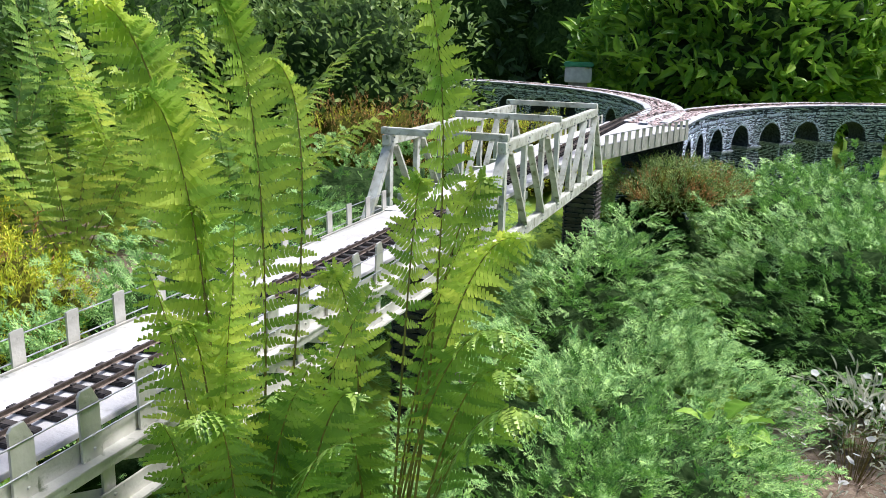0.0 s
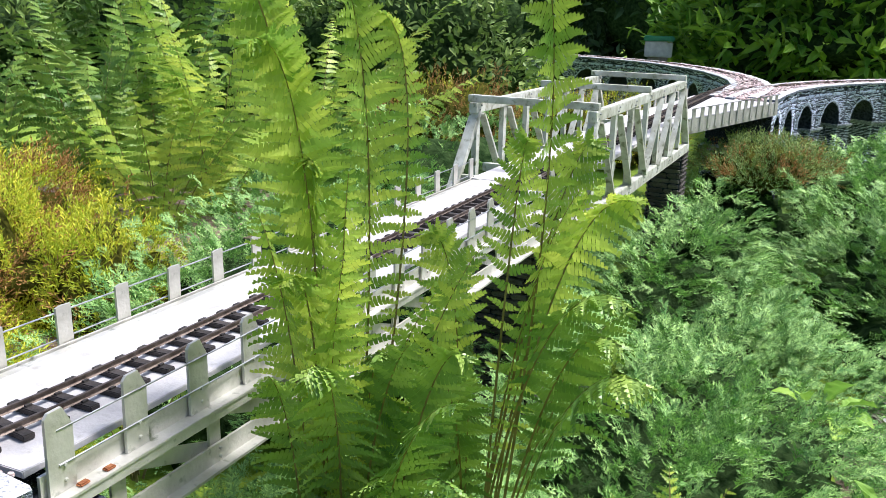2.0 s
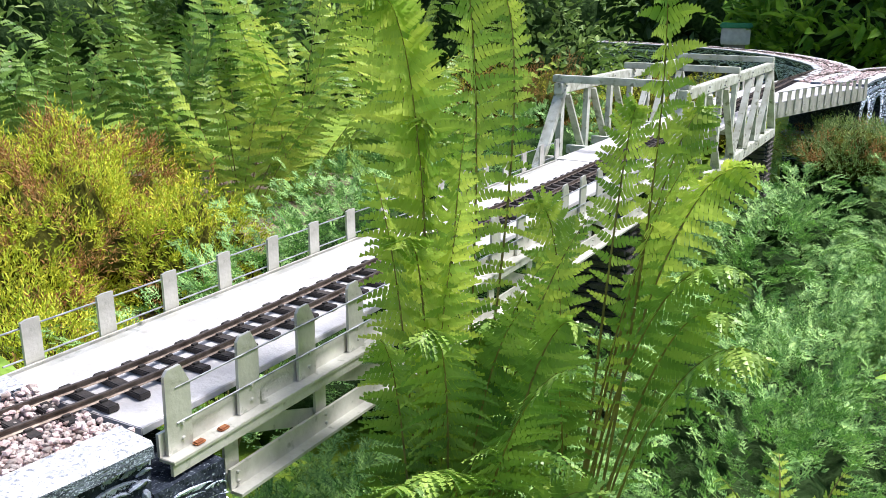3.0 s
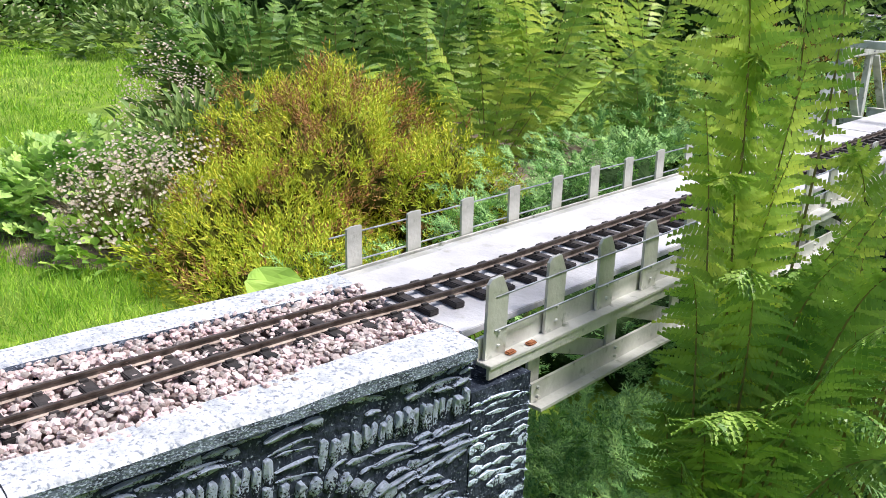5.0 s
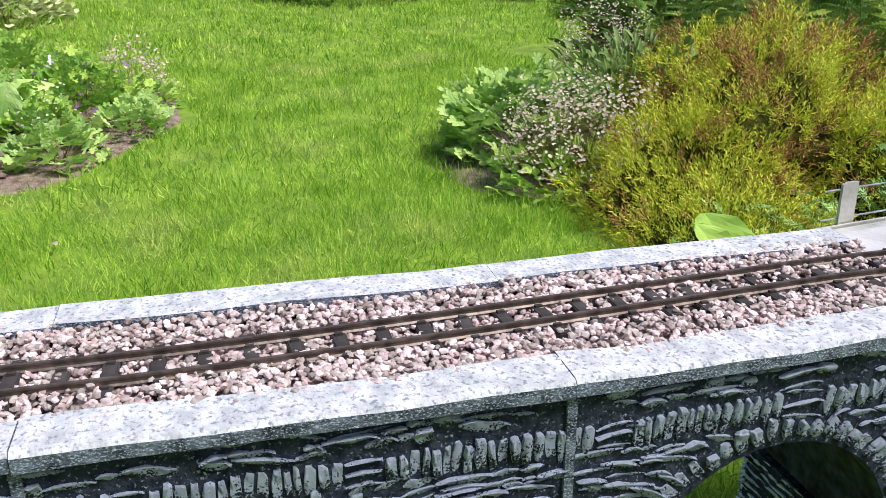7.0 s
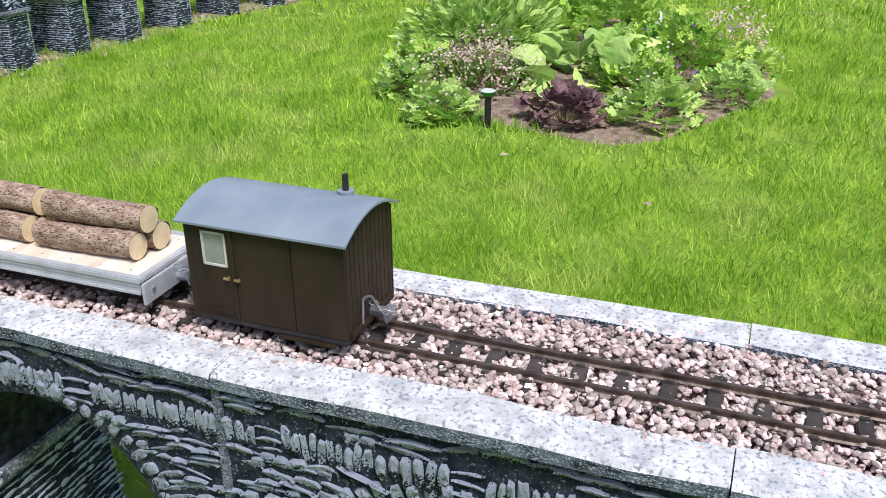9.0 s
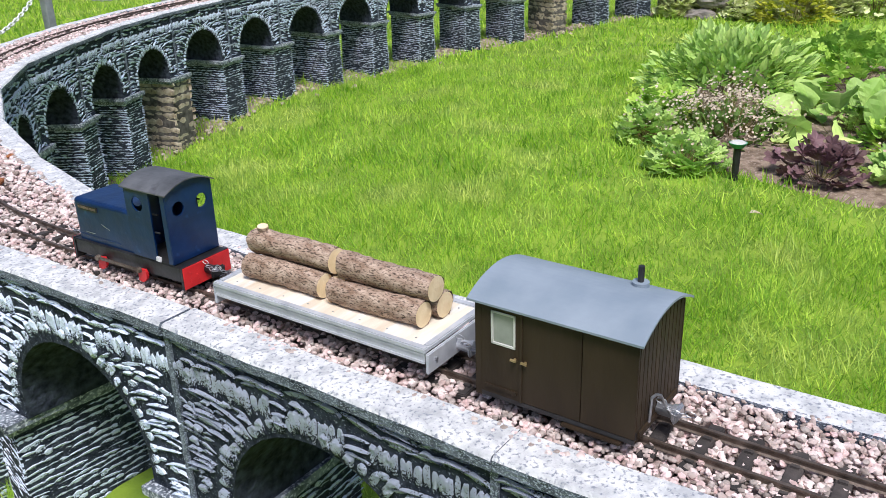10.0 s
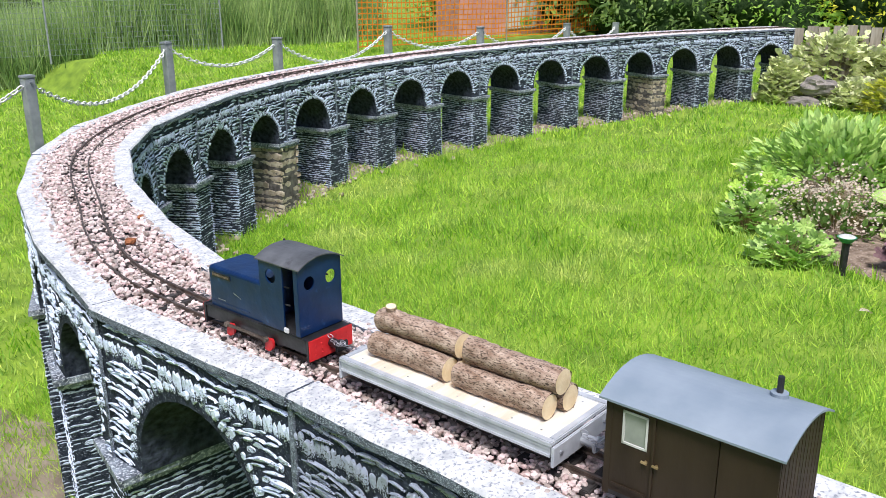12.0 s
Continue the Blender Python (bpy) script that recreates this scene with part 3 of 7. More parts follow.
def viaduct(line, name_group, label, base_z, outer_single, faces, width=WIDE, pier_buff=(), seed=5, first_end=False):
    """A row of cast arch sections along the nodes of a line. outer_single: how many sections get stones as objects of their own on the outer face."""
    p = np.array(line)
    d = tangents(p)
    left = np.stack([-d[:, 1], d[:, 0]], 1)          # to the left of the way
    rng = random.Random(seed)
    out = []
    for i in range(len(p) - 1):
        a, b = Vector((*p[i], 0)), Vector((*p[i + 1], 0))
        la, lb = Vector((*left[i], 0)), Vector((*left[i + 1], 0))
        root = thing("viaduct_section", label, "viaduct", group=name_group)
        hw = width / 2

        def at(u, s, z):
            """u 0..1 along, s -1 (left) .. 1 (right) across."""
            q = a.lerp(b, u) - la.lerp(lb, u) * (s * hw)
            return Vector((q.x, q.y, z))
        L = (b - a).length
        inset = 0.93
        pier = 0.085 if L > 0.44 else 0.074
        # the core with its arch
        bm = bmesh.new()
        rad = (L / 2 - pier) / L
        prof = [(0.0, IMPOST_Z), (0.5 - rad, IMPOST_Z)] + [(0.5 - rad * math.cos(math.pi * k / 16), ARCH_Z + rad * L * math.sin(math.pi * k / 16)) for k in range(17)] + [(0.5 + rad, IMPOST_Z), (1.0, IMPOST_Z)]
        lo = {}
        for s in (-inset, inset):
            lo[s] = [(bm.verts.new(at(u, s, z)), bm.verts.new(at(u, s, 0.483))) for u, z in prof]
        for k in range(len(prof) - 1):
            for s in (-inset, inset):
                q = [lo[s][k][0], lo[s][k + 1][0], lo[s][k + 1][1], lo[s][k][1]]
                if abs(prof[k][0] - prof[k + 1][0]) > 1e-6:
                    bm.faces.new(q)
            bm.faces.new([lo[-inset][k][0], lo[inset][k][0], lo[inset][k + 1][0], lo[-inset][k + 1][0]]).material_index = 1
        for k in (0, -1):
            bm.faces.new([lo[-inset][k][0], lo[-inset][k][1], lo[inset][k][1], lo[inset][k][0]])
        bmesh.ops.recalc_face_normals(bm, faces=bm.faces)
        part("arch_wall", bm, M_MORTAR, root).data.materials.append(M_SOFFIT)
        # copings, one along each side, and the trough floor
        for s0, s1 in ((-1.0, -0.62), (0.62, 1.0)):
            bm = bmesh.new()
            n = 6
            g = 0.0006 / L
            ring = []
            for k in range(n + 1):
                u = g + (1 - 2 * g) * k / n
                jit = rng.uniform(-0.012, 0.012)
                edge = (s0 if s0 < -0.9 else s1)
                outer = edge * (1.0 + jit)
                inner = (s1 if s0 < -0.9 else s0) + rng.uniform(-0.03, 0.03)
                top = DECK + rng.uniform(-0.002, 0.0015)
                ring.append([bm.verts.new(at(u, outer, 0.483)), bm.verts.new(at(u, outer, top - 0.004)), bm.verts.new(at(u, outer * 0.975, top)),
                             bm.verts.new(at(u, inner, top)), bm.verts.new(at(u, inner, 0.483))])
            for k in range(n):
                for j in range(5):
                    bm.faces.new([ring[k][j], ring[k + 1][j], ring[k + 1][(j + 1) % 5], ring[k][(j + 1) % 5]])
            bm.faces.new(ring[0])
            bm.faces.new(ring[-1][::-1])
            bmesh.ops.recalc_face_normals(bm, faces=bm.faces)
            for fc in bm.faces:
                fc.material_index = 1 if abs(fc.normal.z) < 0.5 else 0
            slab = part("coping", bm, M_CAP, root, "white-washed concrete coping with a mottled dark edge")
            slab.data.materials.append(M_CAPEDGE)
        bm = bmesh.new()
        q = [bm.verts.new(at(u, s, 0.478)) for u, s in ((0, -0.66), (1, -0.66), (1, 0.66), (0, 0.66))]
        bm.faces.new(q)
        part("trough_floor", bm, M_BED, root)
        # the pier at the section's start, with its impost
        piers = [0.0] + ([1.0] if i == len(p) - 2 else [])
        stones, blocks_buff, blocks_pier, seat_stones = [], [], [], []
        for u0 in piers:
            gz = base_z(p[i] if u0 == 0 else p[i + 1]) - 0.05
            hp = (pier - 0.011) / L
            buff = (i in pier_buff)
            solid = first_end and i == 0
            for nm, mat, blocks in (("pier", M_RUBBLE if buff else M_MORTAR, ((gz, IMPOST_Z - 0.024, 1.12, 1.0, inset),)),
                                    ("impost", M_IMPOST, ((IMPOST_Z - 0.026, IMPOST_Z - 0.013, 1.12, 1.18, 1.0), (IMPOST_Z - 0.013, IMPOST_Z + 0.001, 1.26, 1.26, 1.05)))):
                if solid and nm == "impost":
                    continue
                bm = bmesh.new()
                for z0, z1, e0, e1, w in blocks:
                    vs = []
                    for z, e in ((z0, e0), (z1, e1)):
                        ww = w * (1 + 0.06 * (e0 - e1) * (z == z0))
                        vs += [bm.verts.new(at(u0 - hp * e, -ww, z)), bm.verts.new(at(u0 + hp * e, -ww, z)), bm.verts.new(at(u0 + hp * e, ww, z)), bm.verts.new(at(u0 - hp * e, ww, z))]
                    for k in range(4):
                        bm.faces.new([vs[k], vs[(k + 1) % 4], vs[4 + (k + 1) % 4], vs[4 + k]])
                    bm.faces.new(vs[4:])
                    bm.faces.new(vs[:4][::-1])
                bmesh.ops.recalc_face_normals(bm, faces=bm.faces)
                part(nm, bm, mat, root, ("bare buff sandstone pier" if buff else "dark stone pier") if nm == "pier" else "projecting pale impost")
            for side in (faces if i else ()):          # the upright joint between two castings
                bm = bmesh.new()
                jw = 0.0045 / L
                vs = [bm.verts.new(at(u0 + e * jw, side * w, z)) for z in (IMPOST_Z, 0.482) for e, w in ((-1, inset), (1, inset), (1, inset + 0.03), (-1, inset + 0.03))]
                for k in range(4):
                    bm.faces.new([vs[k], vs[(k + 1) % 4], vs[4 + (k + 1) % 4], vs[4 + k]])
                bmesh.ops.recalc_face_normals(bm, faces=bm.faces)
                part("joint", bm, M_CAPEDGE, root)
            # coursed stones round the pier
            z = IMPOST_Z - 0.03
            blocks = blocks_buff if buff else blocks_pier
            while z > gz + 0.03:
                h = rng.uniform(0.024, 0.04) if buff else rng.uniform(0.009, 0.0135)
                taper = 1.0 + 0.12 * (IMPOST_Z - z) / (IMPOST_Z - gz)
                for side in faces:
                    u = -1.0
                    while u < 1.0:
                        w = rng.uniform(0.25, 0.9) if buff else rng.uniform(0.15, 0.6)
                        c = min(u + w / 2, 1 - w / 4)
                        blocks.append((at(u0 + hp * taper * c, side * inset, z), (at(u0 + hp, side, z) - at(u0 - hp, side, z)).normalized(), side, w * 0.074, h * (1.0 if buff else rng.uniform(0.6, 1.2)), rng.uniform(-0.11, 0.11)))
                        u += w
                for end in (-1, 1):
                    u = -1.0
                    while u < 1.0:
                        w = rng.uniform(0.2, 0.6) if buff else rng.uniform(0.1, 0.38)
                        c = min(u + w / 2, 1 - w / 4)
                        pt = at(u0 + end * hp * taper, inset * c, z)
                        blocks.append((pt, (at(u0, 1, z) - at(u0, -1, z)).normalized(), "end%d" % end, w * hw, h * (1.0 if buff else rng.uniform(0.6, 1.2)), rng.uniform(-0.11, 0.11)))
                        u += w
                z -= h
        # stones of the two faces
        singles = []
        for side in faces:
            along = (at(1, side, 0) - at(0, side, 0))
            ln = along.length
            for u, z, w, h, turn in stone_plan(ln, rng, pier):
                item = (at(u / ln, side * inset, z), along.normalized(), side, w, h, turn)
                (singles if side == -1 and i < outer_single else stones).append(item)
        if first_end and i == 0:                       # the abutment that carries the girders, set back under the coping
            foot, far_u, near_u = float(ground_z(*p[0])) - 0.35, -0.092 / L, -0.002 / L
            bm = bmesh.new()
            vs = [bm.verts.new(at(u, s, z)) for z in (foot, 0.437) for u, s in ((far_u, -inset), (near_u, -inset), (near_u, inset), (far_u, inset))]
            for k in range(4):
                bm.faces.new([vs[k], vs[(k + 1) % 4], vs[4 + (k + 1) % 4], vs[4 + k]])
            bm.faces.new(vs[4:])
            bmesh.ops.recalc_face_normals(bm, faces=bm.faces)
            part("abutment", bm, M_MORTAR, root, "dark brushed stone abutment")
            z = 0.424
            while z > foot + 0.2:
                h = rng.uniform(0.008, 0.017)
                for s0 in (-inset, inset):
                    u = -0.093
                    while u < -0.012:
                        w = min(rng.choice((rng.uniform(0.014, 0.03), rng.uniform(0.03, 0.07))), -0.002 - u)
                        seat_stones.append((at((u + w / 2) / L, s0, z - h / 2), (b - a).normalized(), -1 if s0 < 0 else 1, w * 1.1, h * rng.uniform(0.8, 1.6), rng.uniform(-0.08, 0.2)))
                        u += w
                u = -1.0
                while u < 1.0:
                    w = rng.uniform(0.2, 0.55)
                    seat_stones.append((at(far_u, inset * min(u + w / 2, 0.92), z - h / 2), (at(0, 1, z) - at(0, -1, z)).normalized(), "end-1", w * hw, h, 0.0))
                    u += w
                z -= h

        def stone_pose(pt, along, side, w, h, turn):
            if isinstance(side, str):
                normal = (b - a).normalized() * (1 if side == "end1" else -1)
            else:
                normal = -(la.lerp(lb, 0.5)).normalized() * side
            x = along.normalized()
            zdir = Vector((0, 0, 1))
            y = normal
            rot = Matrix((x, y, zdir)).transposed()
            flip = 1 if rot.determinant() > 0 else -1
            rot = Matrix((x * flip, y, zdir)).transposed()
            m = Matrix.Translation(pt - normal * 0.003) @ rot.to_4x4() @ Matrix.Rotation(-turn * flip, 4, "Y")
            return m @ Matrix.Diagonal((w, rng.uniform(0.005, 0.011), h, 1))
        for s in singles:
            pool = SLIVER_DATA if s[3] > 1.7 * s[4] else STONE_DATA
            ob = new("stone", pool[rng.randrange(len(pool))])
            ob.parent = root
            ob.matrix_world = stone_pose(*s)
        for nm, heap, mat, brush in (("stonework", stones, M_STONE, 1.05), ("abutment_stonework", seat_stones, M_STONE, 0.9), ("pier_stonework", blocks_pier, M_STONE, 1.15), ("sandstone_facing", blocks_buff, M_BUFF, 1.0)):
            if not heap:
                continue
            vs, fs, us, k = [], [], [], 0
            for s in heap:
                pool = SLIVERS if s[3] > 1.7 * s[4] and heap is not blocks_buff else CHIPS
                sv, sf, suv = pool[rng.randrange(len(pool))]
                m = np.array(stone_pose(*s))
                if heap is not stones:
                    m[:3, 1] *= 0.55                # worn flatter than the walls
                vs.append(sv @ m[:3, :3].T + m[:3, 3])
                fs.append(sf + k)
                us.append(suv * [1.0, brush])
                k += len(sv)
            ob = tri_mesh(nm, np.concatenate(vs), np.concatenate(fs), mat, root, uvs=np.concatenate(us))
            ob["kind"] = "stuff"
        out.append(root)
    return out


def lawn_base(q):
    return float(ground_z(q[0], q[1]))


def near_base(q):
    return float(min(ground_z(q[0], q[1]), ground_z(q[0] + 0.25, q[1])))


viaduct(NODES, "lawn viaduct", "dry-brushed black and white cast stone model viaduct arch on the lawn", near_base, 4, (-1, 1), pier_buff=(12, 20), first_end=True)
viaduct([tuple(q) for q in smooth_path(LEFT_LINE, 0.44)], "far viaducts", "grey cast stone model viaduct arch below a hedge", lawn_base, 0, (1, -1), seed=8)
viaduct([tuple(q) for q in smooth_path(RIGHT_LINE, 0.44)], "far viaducts", "grey cast stone model viaduct arch among junipers", lawn_base, 0, (1,), seed=9)


# ---- the track ----
TRACK = [(0.97, 6.35), (0.965, 5.0), (0.965, 3.0), (0.965, 2.0), (0.962, 1.55), (0.935, 1.3), (0.89, 0.72), (0.842, 0.35), (0.765, -0.2), (0.737, -0.42), (0.70, -0.75), (0.645, -1.05), (0.53, -1.3),
         (0.385, -1.53), (0.22, -1.795), (0.075, -1.985), (-0.126, -2.177), (-0.4, -2.373), (-0.7, -2.535)] + [(x, y + 0.01) for x, y in FAR_LINE[1:]]
GAUGE, RAIL_TOP = 0.045, 0.503


def offset_path(p, off):
    d = tangents(p)
    return p + np.stack([-d[:, 1], d[:, 0]], 1) * off


def swept(path, z, prof):
    """A profile (across, up) swept along a path of n x 2 places."""
    bm = bmesh.new()
    d = tangents(path)
    n = np.stack([-d[:, 1], d[:, 0]], 1)
    rings = []
    for q, m in zip(path, n):
        rings.append([bm.verts.new((q[0] + m[0] * a, q[1] + m[1] * a, z + b)) for a, b in prof])
    k = len(prof)
    for r0, r1 in zip(rings, rings[1:]):
        for j in range(k):
            bm.faces.new([r0[j], r0[(j + 1) % k], r1[(j + 1) % k], r1[j]])
    bm.faces.new(rings[0][::-1])
    bm.faces.new(rings[-1])
    return bm


RAIL_PROF = [(-0.003, -0.008), (0.003, -0.008), (0.0012, -0.0062), (0.0012, -0.003), (0.0019, -0.0022), (0.0019, 0), (-0.0019, 0), (-0.0019, -0.0022), (-0.0012, -0.003), (-0.0012, -0.0062)]
sl = boxed(-0.046, 0.046, -0.0075, 0.0075, -0.0155, -0.0078, bevel=0.0012)
for sx in (-1, 1):
    for e in (-0.006, 0.006):
        box(sl, sx * GAUGE / 2 + e - 0.0022, sx * GAUGE / 2 + e + 0.0022, -0.004, 0.004, -0.0079, -0.0052)
SLEEPER = bpy.data.meshes.new("sleeper")
sl.to_mesh(SLEEPER)
sl.free()
SLEEPER.materials.append(M_SLEEPER)


def lay_track(line, label, spacing=0.042, seed=3):
    root = thing("railway_track", label, "railway track", group="garden railway")
    p = smooth_path(line, 0.02)
    for s in (-1, 1):
        part("rail", swept(offset_path(p, s * GAUGE / 2), RAIL_TOP, RAIL_PROF), M_RAIL, root, "brown rusty steel rail")
    q = smooth_path(line, spacing)
    d = tangents(q)
    r = random.Random(seed)
    for (x, y), t in zip(q, d):
        ob = new("sleeper", SLEEPER)
        ob.parent = root
        ob.matrix_world = pose(x, y, RAIL_TOP + r.uniform(-0.001, 0.0005), 0, 0, math.degrees(math.atan2(t[1], t[0])) + 90 + r.uniform(-2.5, 2.5))
    return root


lay_track(TRACK[:6], "narrow model railway track with black sleepers on a white board deck")
lay_track(TRACK[5:], "narrow model railway track in pink gravel ballast")
LEFT_TRACK = [(0.97, 6.3), (1.0, 6.9), (1.02, 7.4)] + LEFT_LINE[2:]
RIGHT_TRACK = [(0.975, 6.3), (1.15, 6.9)] + RIGHT_LINE[2:]
lay_track(LEFT_TRACK, "branching model railway track on the far viaduct", 0.06)
lay_track(RIGHT_TRACK, "branching model railway track on the far viaduct", 0.06)


def lay_ballast(line, name, spread, density, label, size=(0.005, 0.0098), seed=11, lift=0.0012):
    rng = np.random.default_rng(seed)
    p = smooth_path(line, 0.01)
    d = tangents(p)
    nrm = np.stack([-d[:, 1], d[:, 0]], 1)
    n = int(len(p) * 0.01 * 2 * spread * density)
    i = rng.integers(0, len(p), n)
    off = rng.uniform(-spread, spread, n)
    xy = p[i] + nrm[i] * off[:, None] + rng.uniform(-0.006, 0.006, (n, 2))
    between = np.abs(off) < 0.03
    z = 0.4925 + lift + rng.uniform(-0.006, 0.003, n) - between * 0.0035 + 0.002 * (np.abs(off) / spread)
    bm = bmesh.new()
    bmesh.ops.create_icosphere(bm, subdivisions=1, radius=1.12)
    base_v = np.array([q.co[:] for q in bm.verts])
    base_f = np.array([[w.index for w in fc.verts] for fc in bm.faces])
    bm.free()
    pairs = []
    for k in range(6):
        r = np.random.default_rng(70 + k)
        v = base_v * (1 + r.normal(0, 0.17, base_v.shape)) * np.array([1.0, r.uniform(0.6, 0.9), r.uniform(0.42, 0.65)])
        pick = np.where(np.arange(n) % 6 == k)[0]
        m = len(pick)
        up = rng.normal(0, 0.38, (m, 3)) + [0, 0, 1]
        s = rng.uniform(*size, m) * 0.57
        mats = frames_from(np.column_stack([xy[pick], z[pick]]), up, rng.uniform(0, 6.28, m), s)
        pairs.append(strew((v, base_f), mats))
    ob = tri_mesh(name, *merge(pairs), M_BALLAST)
    tagged(ob, label, "ballast", kind="stuff")


lay_ballast([tuple(q) for q in NODES[0:6]], "ballast", 0.097, 42000, "loose pink and white granite chippings round the rails", (0.0045, 0.0088))
lay_ballast([tuple(q) for q in NODES[5:12]], "ballast", 0.097, 22000, "loose pink and white granite chippings on the curve", (0.006, 0.0115), 15, 0.0038)
lay_ballast([tuple(q) for q in NODES[11:]], "ballast", 0.094, 9500, "loose pink granite chippings along the far viaduct", (0.009, 0.0155), 12, 0.001)
lay_ballast(LEFT_LINE, "ballast", 0.092, 2500, "pale chippings on the branch viaduct", (0.014, 0.024), 13)
lay_ballast(RIGHT_LINE, "ballast", 0.092, 2500, "pale chippings on the branch viaduct", (0.014, 0.024), 14)


# ---- the girder and truss bridges ----
def fence_post_bm(width, height, thick=0.004, clip=0.4):
    """A flat metal upright with one clipped top corner, its face towards x."""
    bm = bmesh.new()
    w, h = width / 2, height
    out = [(-w, 0), (w, 0), (w, h - width * clip * 1.1), (w * 0.3, h), (-w * 0.7, h - width * 0.02), (-w, h - width * clip * 0.3)]
    f = [bm.verts.new((-thick / 2, y, z)) for y, z in out]
    g = [bm.verts.new((thick / 2, y, z)) for y, z in out]
    bm.faces.new(f[::-1])
    bm.faces.new(g)
    for i in range(len(out)):
        j = (i + 1) % len(out)
        bm.faces.new([f[i], f[j], g[j], g[i]])
    for z in (0.012, 0.03):                               # two bolt heads low on the face
        bmesh.ops.create_cone(bm, cap_ends=True, segments=8, radius1=0.0028, radius2=0.002, depth=0.003, matrix=Matrix.Translation((thick / 2 + 0.0012, w * 0.2, z)) @ Matrix.Rotation(math.pi / 2, 4, "Y"))
    return bm


def girder_span(y0, y1, label, lower=True, first=0.055, spacing=0.1085, post_w=0.035, seat=0.4445):
    """seat: the height of the near beam's flange, on which its fence posts stand."""
    root = thing("girder_bridge", label, "bridge", group="bridge spans")
    part("deck_board", boxed(0.832, 1.05, y0, y1, 0.478, 0.487, bevel=0.001), M_PLANK, root, "white painted deck board")
    part("deck_edge", boxed(0.812, 0.8315, y0, y1, 0.474, 0.484), M_ALU, root)
    for side, x in ((1, 1.072), (-1, 0.806)):
        zf = seat if side == 1 else 0.4445
        reach = 0.03 if zf < 0.45 else 0.022
        part("side_beam", boxed(x - 0.002, x + 0.002, y0, y1, zf + 0.0045, 0.486), M_ALU, root, "grey metal angle beam with bolts")
        part("beam_flange", boxed(min(x, x + side * reach), max(x, x + side * reach), y0, y1, zf, zf + 0.0045, bevel=0.0006), M_ALU, root)
        part("beam_lip", boxed(x + side * (reach - 0.004) - 0.002, x + side * (reach - 0.004) + 0.002, y0, y1, zf - 0.0126, zf - 0.0001), M_ALU, root)
        n = int((y1 - y0 - first - (0.0 if side == 1 else 0.08)) / spacing) + 1
        base = None
        w = post_w if side == 1 else post_w * 0.75
        step = spacing if side == 1 else spacing * 1.04
        back = 0.0 if side == 1 else 0.037
        for i in range(n):
            if base is None:
                base = part("upright", fence_post_bm(w, 0.5505 - zf if side == 1 else 0.092, 0.004, 0.6 if side == 1 else 0.08), M_ALU, root)
                ob = base
            else:
                ob = new("upright", base.data)
                ob.parent = root
            ob.matrix_world = pose(x + side * 0.006, y0 + first + back + i * step, zf + 0.005, 0, random.uniform(-1.5, 1.5), 0 if side == 1 else 180)
        for z in (0.532, 0.492):
            part("wire", rodded((x + side * 0.009, y0 + 0.02, z), (x + side * 0.009, y1, z), 0.0013, 6), M_STEEL, root)
        if lower:                                          # the trussed lower chord
            xs = x + side * 0.012
            z0 = zf - 0.08
            ya = y0 + 0.088
            bm = bmesh.new()
            box(bm, xs - 0.002, xs + 0.002, ya, y1, z0 + 0.004, z0 + 0.03)
            box(bm, min(xs, xs + side * 0.018), max(xs, xs + side * 0.018), ya, y1, z0, z0 + 0.004)
            part("lower_chord", bm, M_ALU, root)
            y = ya
            while y < y1 - 0.02:
                bm = boxed(xs - side * 0.007 - 0.002, xs - side * 0.007 + 0.002, y, y + 0.022, z0 + 0.004, zf - 0.0002)
                for z in (z0 + 0.011, z0 + 0.023):
                    rod(bm, (xs - side * 0.004, y + 0.011, z), (xs + side * 0.006, y + 0.011, z), 0.0028, 8, 0.0022)
                part("strut", bm, M_ALU, root)
                if y + 0.2 < y1:
                    bm = bmesh.new()
                    bar(bm, (xs - side * 0.0115, y + 0.02, zf - 0.006), (xs - side * 0.0115, y + 0.172, z0 + 0.02), 0.004, 0.022)
                    part("diagonal_brace", bm, M_ALU, root)
                y += 0.168
    return root


span = girder_span(1.41, 3.15, "grey metal girder bridge with white deck and wire fence", first=0.024, seat=0.455)
for yy in (1.447, 1.484):
    part("rusty_bolt", boxed(1.0815, 1.0905, yy, yy + 0.014, 0.4593, 0.463, bevel=0.0015), M_RUST, span, "rusty loose bolt")


